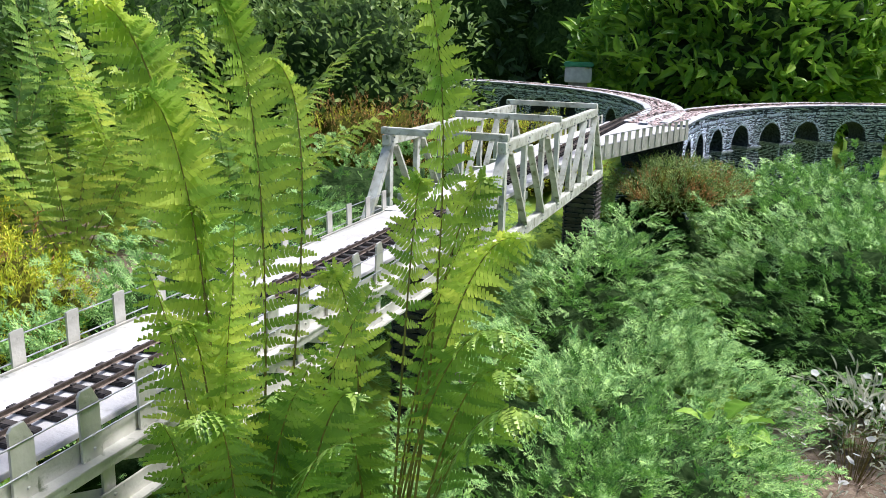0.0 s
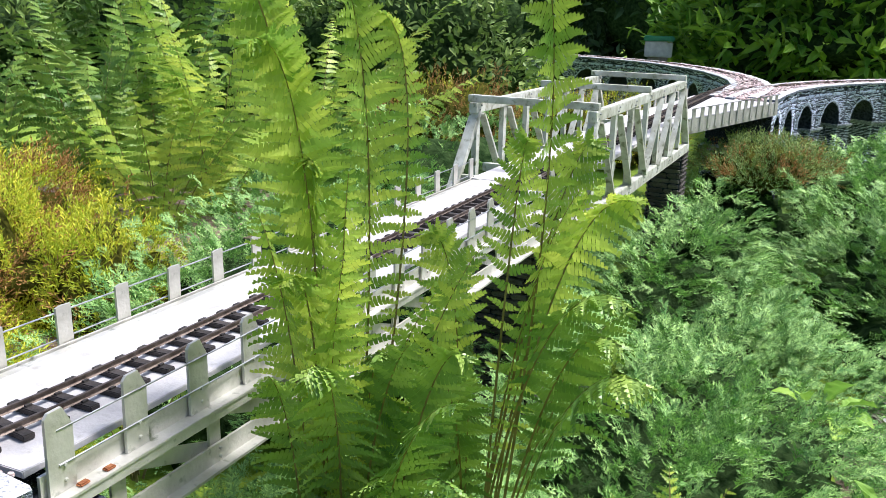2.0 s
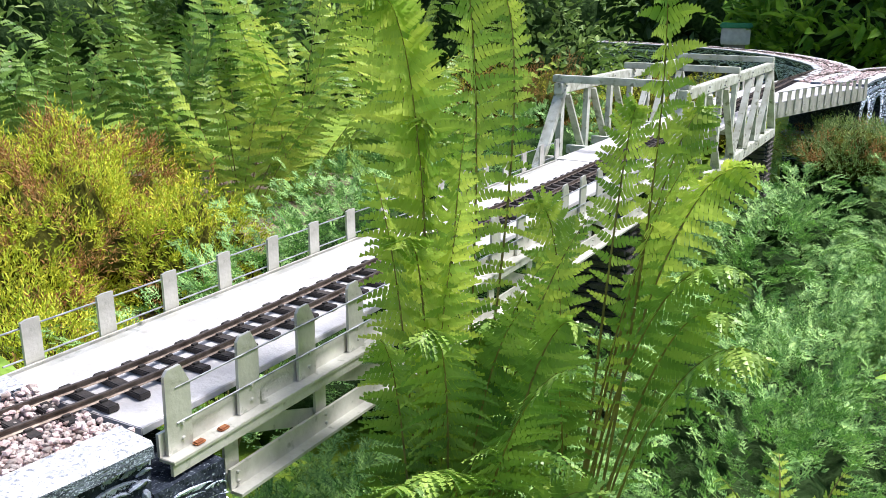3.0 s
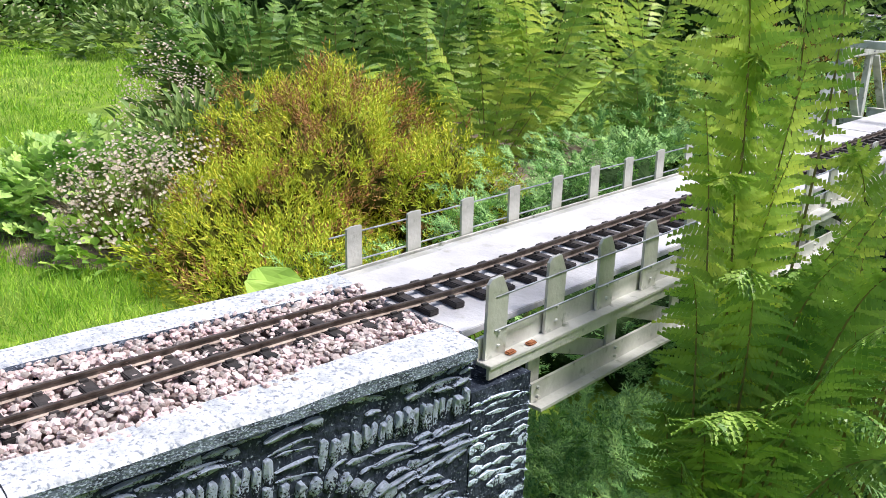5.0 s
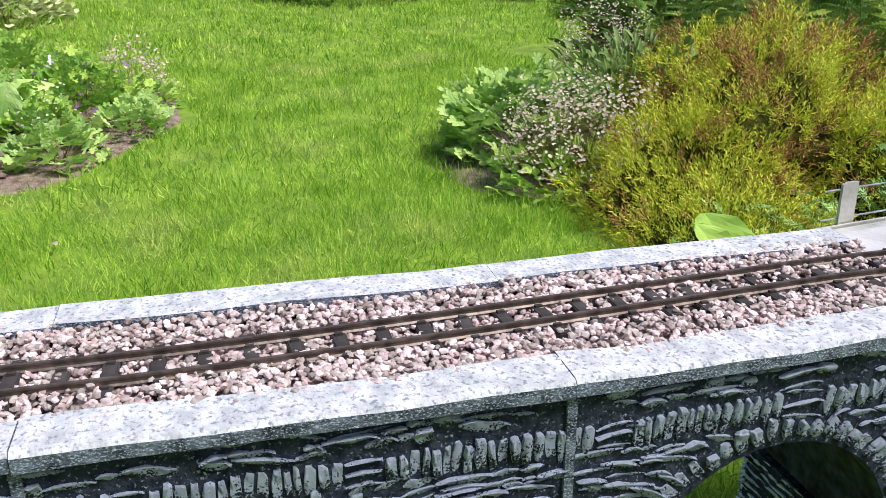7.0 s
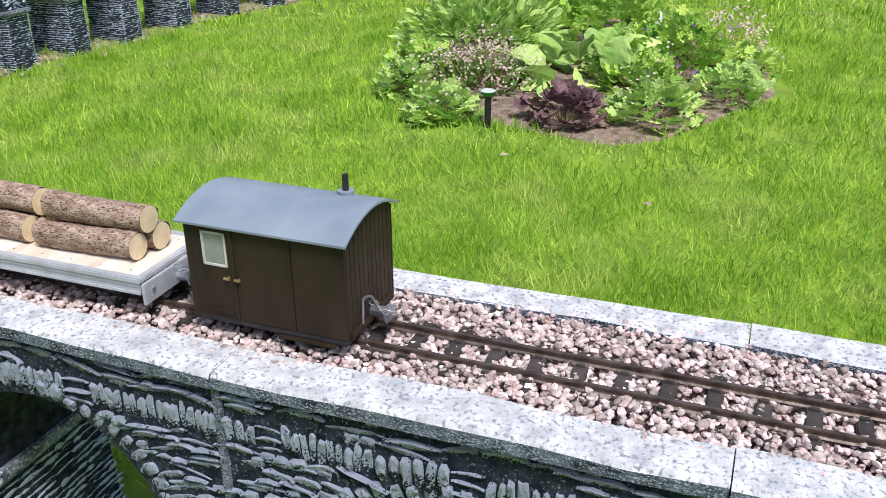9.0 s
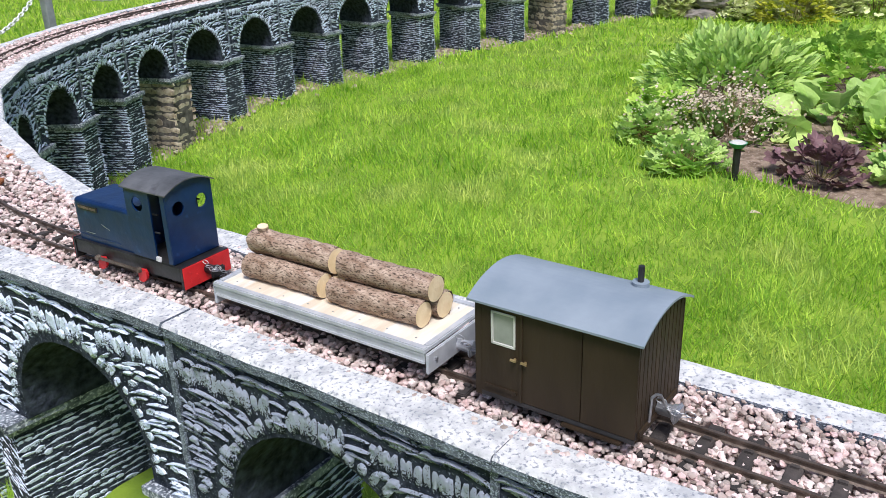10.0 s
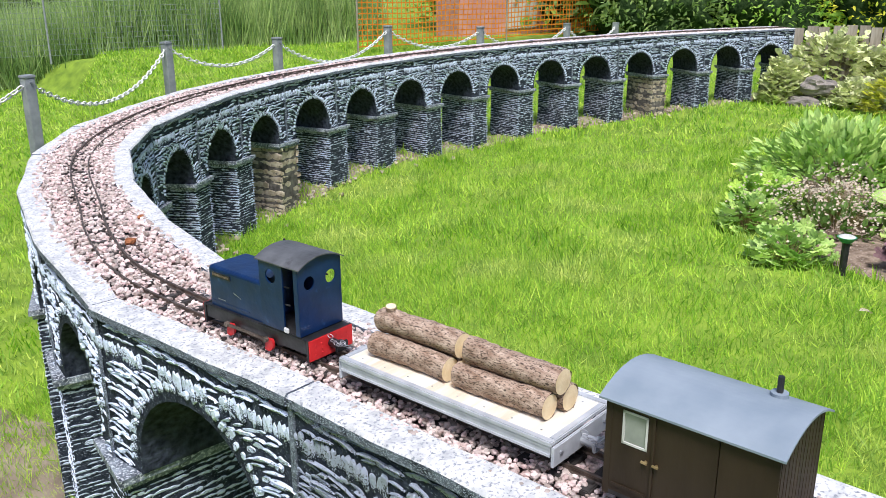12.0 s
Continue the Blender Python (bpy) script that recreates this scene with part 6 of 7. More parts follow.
# ---- the round flower bed ----
def soil_bed(name, centre, radii, label, height=0.04):
    bm = bmesh.new()
    rings, seg = 10, 48
    last = None
    for i in range(rings + 1):
        t = i / rings
        row = []
        for j in range(seg):
            a = 2 * math.pi * j / seg
            wob = 1 + 0.04 * math.sin(3 * a + 1) + 0.03 * math.sin(7 * a)
            x, y = centre[0] + radii[0] * t * wob * math.cos(a), centre[1] + radii[1] * t * wob * math.sin(a)
            z = float(ground_z(x, y)) + height * (1 - t ** 3) - 0.012 * (t > 0.95) + 0.008 * noise.noise(Vector((x * 12, y * 12, 0)))
            row.append(bm.verts.new((x, y, z)))
            if i == 0:
                break
        if last:
            for j in range(seg):
                k = (j + 1) % seg
                if len(last) == 1:
                    bm.faces.new([last[0], row[j], row[k]])
                else:
                    bm.faces.new([last[j], row[j], row[k], last[k]])
        last = row
    return tagged(part(name, bm, M_SOIL, smooth=True), label, "flower bed")


soil_bed("flower_bed", BED_C, BED_R, "round bed of bare brown soil in the lawn")
BROAD = paddle_proto(0.62)
ROUND = lobed_proto()
leaf_clump("heuchera", "light green scalloped heuchera clump in bare soil", "plant", (-1.6, -0.37), 0.13, 0.12, 120, 0.05, M_LEAF_PALE, 31, group="bed plants", proto=ROUND, flowers=(70, 0.006, 0.2, M_PINK))
leaf_clump("heuchera", "green scalloped heuchera with faded pink flower wisps", "plant", (-1.97, -0.6), 0.12, 0.13, 130, 0.046, M_LEAF_PALE, 32, group="bed plants", proto=ROUND, flowers=(110, 0.006, 0.23, M_PINK))
leaf_clump("heuchera", "dark purple ruffled heuchera clump", "plant", (-1.66, 0.09), 0.13, 0.13, 70, 0.062, M_PURPLE, 33, group="bed plants", proto=ROUND)
leaf_clump("heuchera", "fresh green lobed heuchera clump", "plant", (-1.76, 0.42), 0.17, 0.15, 150, 0.052, M_LEAF_PALE, 34, group="bed plants", proto=ROUND, flowers=(60, 0.006, 0.22, M_PINK))
leaf_clump("heuchera", "fresh green lobed heuchera at the bed edge", "plant", (-2.05, 0.7), 0.16, 0.13, 130, 0.046, M_LEAF_PALE, 35, group="bed plants", proto=ROUND)
leaf_clump("heuchera", "fresh green lobed heuchera with wisps of pink flower", "plant", (-2.1, 0.36), 0.17, 0.16, 170, 0.048, M_LEAF, 43, group="bed plants", proto=ROUND, flowers=(80, 0.006, 0.26, M_PINK))
leaf_clump("heuchera", "green lobed heuchera filling the middle of the bed", "plant", (-2.42, 0.28), 0.17, 0.2, 170, 0.05, M_LEAF_PALE, 44, group="bed plants", proto=ROUND)
leaf_clump("saxifrage", "cushion of tiny pale pink saxifrage flowers", "plant", (-2.12, -0.30), 0.27, 0.1, 320, 0.045, M_LEAF_DARK, 36, group="bed plants", flowers=(1500, 0.006, 0.23, M_PINK))
leaf_clump("primula", "large paddle-shaped pale green leaves in a rosette", "plant", (-2.26, 0.12), 0.23, 0.21, 40, 0.15, M_LEAF_PALE, 37, group="bed plants", proto=paddle_proto(0.78), tilt=0.3)
leaf_clump("loosestrife", "upright clump of pointed fresh green leaves", "plant", (-2.75, -0.42), 0.38, 0.34, 1900, 0.058, M_LEAF_PALE, 38, wide=0.46, group="bed plants", tilt=0.2)
leaf_clump("geranium", "leafy geranium with a few violet flowers", "plant", (-2.5, 0.52), 0.32, 0.24, 620, 0.045, M_LEAF, 39, group="bed plants", proto=ROUND, flowers=(40, 0.012, 0.27, M_VIOLET))
leaf_clump("saxifrage", "loose haze of pale pink flowers on thin stalks", "plant", (-2.78, 0.74), 0.24, 0.1, 240, 0.045, M_LEAF, 40, group="bed plants", flowers=(520, 0.0075, 0.3, M_PINK))
leaf_clump("geranium", "dense green leafy mound in the bed", "plant", (-3.1, 0.1), 0.42, 0.26, 700, 0.06, M_LEAF, 41, group="bed plants", proto=ROUND)
leaf_clump("heuchera", "blue-green leafy clump in the bed", "plant", (-2.22, -0.6), 0.15, 0.16, 220, 0.05, M_LEAF, 42, group="bed plants", proto=ROUND)


def solar_light(x, y):
    z = float(ground_z(x, y)) + 0.02
    root = thing("solar_light", "small black solar stake light with green rim", "garden light", pose(x, y, z))
    part("stake", rodded((0, 0, -0.05), (0, 0, 0.098), 0.011, 12, 0.013), M_BLACK, root)
    bm = bmesh.new()
    rod(bm, (0, 0, 0.098), (0, 0, 0.116), 0.019, 20, 0.032)
    part("head", bm, M_BOXGREEN, root, "green plastic rim")
    part("panel", rodded((0, 0, 0.1162), (0, 0, 0.121), 0.028, 20, 0.02), M_CREAM, root, "pale domed top")
    return root


solar_light(-1.53, -0.175)


def small_ornament(x, y):
    """A little white stone figure: one plain lump with two points."""
    bm = bmesh.new()
    bmesh.ops.create_uvsphere(bm, u_segments=16, v_segments=10, radius=1)
    for v in bm.verts:
        v.co = Vector((v.co.x * 0.035, v.co.y * 0.03, 0.05 + v.co.z * 0.035 + (0.02 * max(0, v.co.z) * abs(v.co.y) * 2)))
    bmesh.ops.translate(bm, verts=bm.verts, vec=(x, y, float(ground_z(x, y)) + 0.16))
    for v in bm.verts:
        if v.co.z < float(ground_z(x, y)) + 0.17:
            v.co.z -= 0.18
    tagged(part("garden_ornament", bm, M_WHITE, smooth=True), "small white stone ornament among the bed plants", "ornament")


small_ornament(-2.72, 0.4)


# ---- border beside the bridge ----
soil_bed("bank_soil", (2.3, 3.75), (0.5, 0.75), "bare dry soil at the foot of the juniper bank", 0.03)
soil_bed("border_soil", (-1.1, 3.3), (1.3, 1.6), "dark soil of the shrub border", 0.05)
leaf_clump("saxifrage", "frothy pale pink saxifrage spilling over the lawn edge", "plant", (-0.86, 2.02), 0.28, 0.12, 380, 0.05, M_LEAF, 51, group="border plants", flowers=(2000, 0.006, 0.36, M_PINK))
leaf_clump("saxifrage", "frothy pale pink saxifrage behind broad leaves", "plant", (-1.62, 2.6), 0.3, 0.14, 260, 0.05, M_LEAF, 52, group="border plants", flowers=(1700, 0.005, 0.55, M_PINK))
leaf_clump("heuchera", "pale green maple-like leaves beside the lawn", "plant", (-1.3, 2.12), 0.36, 0.3, 760, 0.06, M_LEAF_PALE, 53, group="border plants", proto=ROUND)
leaf_clump("shrub", "small grey-green twiggy shrub with upright shoots", "shrub", (-1.15, 2.42), 0.34, 0.42, 1100, 0.05, M_SHRUB, 54, wide=0.38, group="border plants", tilt=0.2)
leaf_clump("loosestrife", "dark upright lance-leaved clump in shade", "plant", (-2.75, 3.75), 0.5, 0.5, 900, 0.13, M_LEAF_DARK, 55, wide=0.28, group="border plants", tilt=0.3)
leaf_clump("rhubarb", "single large ribbed leaf beside the viaduct", "plant", (0.38, 1.7), 0.14, 0.33, 13, 0.145, M_LEAF, 56, group="border plants", proto=BROAD, tilt=0.5)


def heather(centre, radii, n, label, seed, bronze=0.35, green=None):
    rng = np.random.default_rng(seed)
    root = thing("heather", label, "heather", group="heathers")
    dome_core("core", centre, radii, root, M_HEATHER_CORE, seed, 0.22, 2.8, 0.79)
    p, nrm = dome(centre, radii, int(n * 1.35), rng, seed, 0.22, 2.8)
    m = len(p)
    p = p + nrm * (rng.uniform(-0.12, 0.03, m) * np.mean(radii))[:, None]
    way = nrm * 0.8 + rng.normal(0, 0.4, (m, 3)) + np.array([0, 0, 0.4])
    sz = rng.uniform(0.04, 0.075, m)
    tone = lumps(p, seed, 4.0) * 0.8 + lumps(p, seed + 2, 11.0) * 0.9 + rng.normal(0, 0.1, m) + (p[:, 0] - centre[0]) * 0.15
    cut = np.quantile(tone, 1 - bronze)
    for nm, pick, mat in (("foliage", tone <= cut, green or M_HEATHER), ("bronze_foliage", tone > cut, M_HEATHER_BROWN)):
        tri_mesh(nm, *strew(shoot_proto(np.random.default_rng(seed)), frames_from(p[pick], way[pick], rng.uniform(0, 6, pick.sum()), sz[pick], sz[pick] * 0.72)), mat, root)
    return root


heather((-0.95, 2.78, 0.0), (0.5, 0.42, 0.45), 6500, "golden heather with bronze shoots beside the lawn", 61, 0.4)
heather((-0.54, 2.5, 0.0), (0.34, 0.34, 0.4), 3200, "golden and bronze heather in the border", 67, 0.35)
heather((-0.45, 2.2, -0.03), (0.32, 0.3, 0.28), 2400, "yellow-green heather at the border's edge", 62, 0.1)
heather((-0.02, 2.02, -0.06), (0.32, 0.26, 0.27), 1500, "yellow-green heather below the railway", 66, 0.08)
heather((-0.28, 2.78, -0.05), (0.26, 0.3, 0.34), 1600, "yellow-green heather beside the juniper", 68, 0.1)
heather((1.4, 5.65, 0.2), (0.3, 0.5, 0.12), 1600, "dull bronze and green heather below the junction", 63, 0.22, M_SHRUB)
heather((-0.75, 6.3, 0.1), (0.6, 0.5, 0.4), 1400, "rust-coloured heather behind the ferns", 64, 0.8)
heather((0.15, 6.6, 0.1), (0.6, 0.6, 0.32), 1400, "yellow-green heather behind the truss bridge", 65, 0.1)

juniper((0.26, 3.15, -0.08), (0.5, 1.1, 0.45), 6270, "blue-green spreading juniper close beside the bridge", 71)
juniper((-0.05, 4.8, -0.05), (0.78, 1.1, 0.44), 2970, "blue-green spreading juniper behind the bridge", 72)
juniper((1.5, 2.95, -0.44), (0.58, 1.1, 0.58), 12500, "spreading juniper cascading down the bank", 73)
juniper((1.12, 2.05, -0.36), (0.34, 0.55, 0.5), 2970, "shaded juniper growing under the bridge", 74)
juniper((2.4, 5.1, -0.42), (1.0, 1.0, 0.63), 14000, "broad spreading juniper mound below the viaduct", 75, (0.055, 0.095))
juniper((2.2, 6.55, -0.3), (0.95, 0.95, 0.5), 5500, "spreading juniper against the far viaduct", 83, (0.07, 0.12))
juniper((1.2, 4.35, -0.46), (0.42, 0.6, 0.56), 2772, "dark juniper in the hollow beside the truss", 76, (0.06, 0.11))
juniper((1.26, 4.9, -0.3), (0.26, 0.42, 0.46), 990, "dark juniper at the foot of the stone pillar", 79, (0.06, 0.11))
juniper((0.95, 1.85, -0.4), (0.36, 0.42, 0.45), 3600, "low juniper in shade at the first pier", 80)
juniper((1.8, 1.9, -0.6), (0.34, 0.5, 0.4), 1452, "spreading juniper at the foot of the bank", 77)
juniper((1.25, 5.7, -0.3), (0.5, 0.6, 0.5), 1716, "spreading juniper under the girder span", 78)

# the two near ferns, one behind the other, on the bank in front of the bridge
TALL = ((0.0, -0.045, 1.03, -0.003, -0.224, 1.32, 0.085), (0.02, -0.07, 1.0, 0.025, -0.2, 1.22, 0.078), (0.032, 0.055, 1.05, -0.006, -0.07, 1.35, 0.07),
        (0.061, 0.15, 0.98, 0.016, 0.104, 1.25, 0.042), (0.03, -0.04, 0.9, 0.06, -0.1, 1.08, 0.08),
        (0.112, 0.004, 0.74, 0.2, -0.01, 0.84, 0.07), (0.07, -0.09, 0.72, 0.09, -0.2, 0.86, 0.08), (0.1, -0.1, 0.64, 0.12, -0.27, 0.7, 0.078))
SIDE = ((0.12, 0.0, 0.62, 0.27, -0.06, 0.68, 0.07), (0.05, -0.09, 0.55, 0.06, -0.24, 0.58, 0.07), (0.12, 0.05, 0.5, 0.25, 0.06, 0.58, 0.07),
        (0.02, -0.06, 0.78, 0.03, -0.14, 0.95, 0.08), (0.07, 0.02, 0.68, 0.13, -0.04, 0.82, 0.07), (0.1, -0.06, 0.45, 0.2, -0.18, 0.46, 0.07))
near_fern((1.17, 1.80, -0.3), TALL + SIDE, "tall fresh green fern leaning over the model bridge", 81, gap=0.0185, bare=0.22, low=12, half=6)
STALKED = ((0.105, -0.01, 0.96, 0.094, -0.101, 1.39, 0.08), (0.055, -0.03, 0.86, 0.084, -0.04, 1.065, 0.06), (0.14, -0.056, 0.84, 0.279, -0.069, 1.0, 0.07), (0.13, 0.003, 0.9, 0.2, 0.068, 1.06, 0.07),
           (0.15, -0.1, 0.83, 0.313, -0.163, 0.88, 0.075), (0.16, -0.15, 0.76, 0.32, -0.21, 0.79, 0.09))
LOW = ((0.028, -0.094, 0.78, -0.02, -0.124, 0.93, 0.07), (0.055, -0.16, 0.74, 0.04, -0.3, 0.78, 0.08), (0.05, -0.14, 0.56, 0.1, -0.32, 0.56, 0.09),
       (0.12, 0.0, 0.7, 0.26, -0.06, 0.78, 0.09), (0.02, -0.1, 0.6, -0.02, -0.26, 0.66, 0.08))
near_fern((1.25, 2.12, -0.3), STALKED + LOW, "tall green fern with brown stalks beside the bridge", 82, gap=0.025, bare=0.36, low=6, half=2)
_r = random.Random(5)
for k, (x, y, n, ln) in enumerate(((-0.8, 3.95, 14, 1.1), (-1.45, 4.35, 11, 1.2), (-0.5, 4.5, 10, 1.0), (-2.2, 4.6, 10, 1.2), (-1.0, 5.1, 9, 1.25), (-3.1, 4.3, 9, 0.95), (-1.65, 3.5, 10, 0.85), (-2.15, 3.45, 12, 0.8), (-0.7, 3.5, 14, 0.72), (-1.2, 3.66, 14, 0.9), (-0.3, 4.05, 12, 0.6))):
    fern((x, y, float(ground_z(x, y)) - 0.02), crown(n, ln, (0.2, 0.95), _r), "green shuttlecock fern at the back of the border", 90 + k,
         M_FERN if k in (0, 2, 4, 8) else M_FERN_DARK, wide=0.15, gap=0.032, lobe=0.013, bare=0.05, arch=0.55)
fern((0.6, 2.02, 0.05), crown(6, 0.34, (0.3, 0.8), _r), "small yellow-green fern among juniper", 99, wide=0.06, gap=0.018, lobe=0.01)
fern((1.62, 2.1, 0.05), crown(6, 0.22, (0.3, 0.9), _r), "small fern growing through the juniper", 98, wide=0.05, gap=0.016, lobe=0.008)


# ---- shrubs, hedge and distance beyond the railway ----
big_shrub("laurel", "large glossy-leaved laurel bush behind the viaduct", (1.45, 10.9, 0.75), (1.5, 1.1, 1.15), 5200, 0.2, M_LAUREL, 101, wide=0.36, group="background shrubs")
big_shrub("shrub", "dense small-leaved green shrub", (-1.9, 8.0, 0.45), (1.25, 0.9, 0.95), 6500, 0.075, M_SHRUB, 102, wide=0.45, group="background shrubs")
big_shrub("shrub", "dense small-leaved shrub in shade", (-4.0, 7.6, 0.4), (1.3, 1.0, 1.1), 4200, 0.1, M_LEAF_DARK, 103, group="background shrubs")
big_shrub("shrub", "pale tall shrub behind the ferns", (-6.2, 6.8, 0.4), (1.4, 1.0, 1.0), 3200, 0.12, M_SHRUB, 104, wide=0.3, group="background shrubs")
for k in range(9):
    big_shrub("hedge", "tall dark evergreen hedge", (-10.5 + 2.6 * k, 13.4 + 0.2 * (k % 2), 1.1), (1.75, 1.0, 2.3), 1500, 0.22, M_HEDGE, 110 + k, rough=0.12, group="hedges", category="hedge")
for k, (x, y) in enumerate(((-6.4, 2.7), (-6.9, 3.7), (-7.7, 5.0), (-5.6, 4.7), (-4.3, 4.7))):
    leaf_clump("shrub", "low leafy border shrub with small pale flowers", "shrub", (x - 0.3, y + 0.15), 0.7, 0.55, 900, 0.09, (M_LEAF_DARK, M_SHRUB)[k % 2], 130 + k, group="far border", flowers=(120, 0.014, 0.6, M_PINK), wide=0.55)
for k in range(8):
    big_shrub("hedge", "dark mixed hedge beyond the lawn", (-9.8 - 0.25 * k, 11.8 - 2.7 * k, 0.9), (1.3, 1.75, 1.7), 1300, 0.2, (M_HEDGE, M_LEAF_DARK)[k % 2] if k < 4 else (M_SHRUB, M_LEAF)[k % 2], 140 + k, rough=0.15, group="hedges", category="hedge")


def storage_box(x, y, z):
    root = thing("storage_box", "small cream plastic box with green lid", "box", pose(x, y, z, 0, 0, 12))
    part("body", boxed(-0.14, 0.14, -0.1, 0.1, 0, 0.16, bevel=0.01), M_CREAM, root)
    part("lid", boxed(-0.155, 0.155, -0.115, 0.115, 0.16, 0.21, bevel=0.012), M_BOXGREEN, root, "green plastic lid")
    part("support", boxed(-0.1, 0.1, -0.08, 0.08, float(ground_z(x, y)) - z - 0.05, 0), M_FENCE, root)


storage_box(-0.16, 10.25, 0.5)

# weeds, white flowers and dry stems on the bank
leaf_clump("weed", "broad-leaved weed among juniper", "plant", (1.80, 2.98), 0.07, 0.1, 8, 0.075, M_LEAF, 151, group="bank weeds", proto=BROAD, ground=0.02)
leaf_clump("weed", "broad-leaved weed among juniper", "plant", (1.92, 2.55), 0.1, 0.09, 9, 0.1, M_LEAF, 152, group="bank weeds", proto=BROAD, ground=-0.08)
leaf_clump("dry_stems", "silvery dry seed stems on the bank", "plant", (2.2, 3.8), 0.26, 0.36, 520, 0.06, M_SILVER, 153, wide=0.12, group="bank weeds", flowers=(30, 0.016, 0.36, M_PETAL_WHITE))
leaf_clump("daisy", "sparse white flowers on thin stalks", "plant", (2.35, 4.15), 0.2, 0.3, 160, 0.05, M_SHRUB, 154, wide=0.2, group="bank weeds", flowers=(26, 0.018, 0.36, M_PETAL_WHITE))
leaf_clump("weed", "fresh green weed below the arch", "plant", (1.14, 1.02), 0.1, 0.3, 26, 0.12, M_LEAF, 155, group="bank weeds", proto=BROAD)
leaf_clump("weed", "fresh green weed below the arch", "plant", (1.08, 0.22), 0.08, 0.36, 14, 0.14, M_LEAF, 156, group="bank weeds", proto=BROAD)
soil_bed("earth_path", (0.75, -2.6), (0.75, 1.2), "trodden dry earth beside the viaduct", 0.02).data.materials[0] = M_PATH


# ---- beyond the viaduct: posts and chain, fence, netting ----
POSTS = [(0.35, -3.45, 0.55), (-0.62, -3.32, 0.555), (-1.75, -3.77, 0.585), (-2.52, -3.67, 0.557), (-3.6, -3.62, 0.563), (-4.35, -3.30, 0.52), (-5.3, -3.03, 0.497), (-6.2, -2.97, 0.45)]


def chain_post(x, y, top):
    root = thing("chain_post", "square grey post carrying white chain", "post", pose(x, y, 0), "posts and chain")
    g = float(ground_z(x, y)) - 0.1
    part("shaft", boxed(-0.023, 0.023, -0.023, 0.023, g, top, bevel=0.003), M_POST, root)
    part("cap", boxed(-0.026, 0.026, -0.026, 0.026, top, top + 0.012, bevel=0.003), M_POST, root)
    part("eye", rodded((0, -0.03, top - 0.02), (0, 0.03, top - 0.02), 0.004, 8), M_STEEL, root)


def link_proto():
    bm = bmesh.new()
    n, k = 10, 4
    rings = []
    for i in range(n):
        a = 2 * math.pi * i / n
        c = Vector((0.017 * math.cos(a), 0.0095 * math.sin(a), 0))
        out = Vector((math.cos(a), math.sin(a), 0))
        rings.append([bm.verts.new(c + out * 0.0042 * math.cos(b) + Vector((0, 0, 0.0042 * math.sin(b)))) for b in (0.78, 2.36, 3.93, 5.5)])
    for i in range(n):
        a, b = rings[i], rings[(i + 1) % n]
        for j in range(k):
            bm.faces.new([a[j], b[j], b[(j + 1) % k], a[(j + 1) % k]])
    bmesh.ops.triangulate(bm, faces=bm.faces)
    bm.verts.index_update()
    v = np.array([q.co[:] for q in bm.verts])
    f = np.array([[w.index for w in fc.verts] for fc in bm.faces])
    bm.free()
    return v, f


for q in POSTS:
    chain_post(*q)
LINK = link_proto()
for a, b in zip(POSTS, POSTS[1:]):
    a, b = np.array(a) - [0, 0, 0.02], np.array(b) - [0, 0, 0.02]
    span_len = np.linalg.norm(b - a)
    n = int(span_len * 1.06 / 0.026)
    t = (np.arange(n) + 0.5) / n
    p = a + (b - a) * t[:, None]
    p[:, 2] -= 0.16 * span_len * 4 * t * (1 - t) * 0.95
    d = np.gradient(p, axis=0)
    mats = []
    for i in range(n):
        x = Vector(d[i]).normalized()
        rot = x.to_track_quat("X", "Z").to_matrix().to_4x4()
        mats.append(np.array(Matrix.Translation(p[i]) @ rot @ Matrix.Rotation(math.pi / 2 * (i % 2) + 0.4, 4, "X")))
    tagged(tri_mesh("chain", *strew(LINK, np.array(mats)), M_CHAIN), "white plastic link chain sagging between posts", "chain", "posts and chain")


def tall_grass():
    rng = np.random.default_rng(31)
    n = 42000
    u = rng.uniform(0, 1, n)
    a, b = np.array([-3.2, -11.0]), np.array([-8.6, -7.4])
    p2 = a + (b - a) * u[:, None] + np.array([-0.55, -0.83]) * rng.uniform(0, 1.8, n)[:, None]
    p = np.column_stack([p2, ground_z(p2[:, 0], p2[:, 1])])
    up = rng.normal(0, 0.2, (n, 3)) + [0, 0, 1]
    ob = tri_mesh("tall_grass", *strew(blade_proto(), frames_from(p, up, rng.uniform(0, 6.28, n), rng.uniform(0.5, 1.15, n), rng.uniform(0.007, 0.014, n))), M_TALLGRASS)
    tagged(ob, "tall unmown meadow grass beyond the lawn", "grass", kind="stuff")


tall_grass()


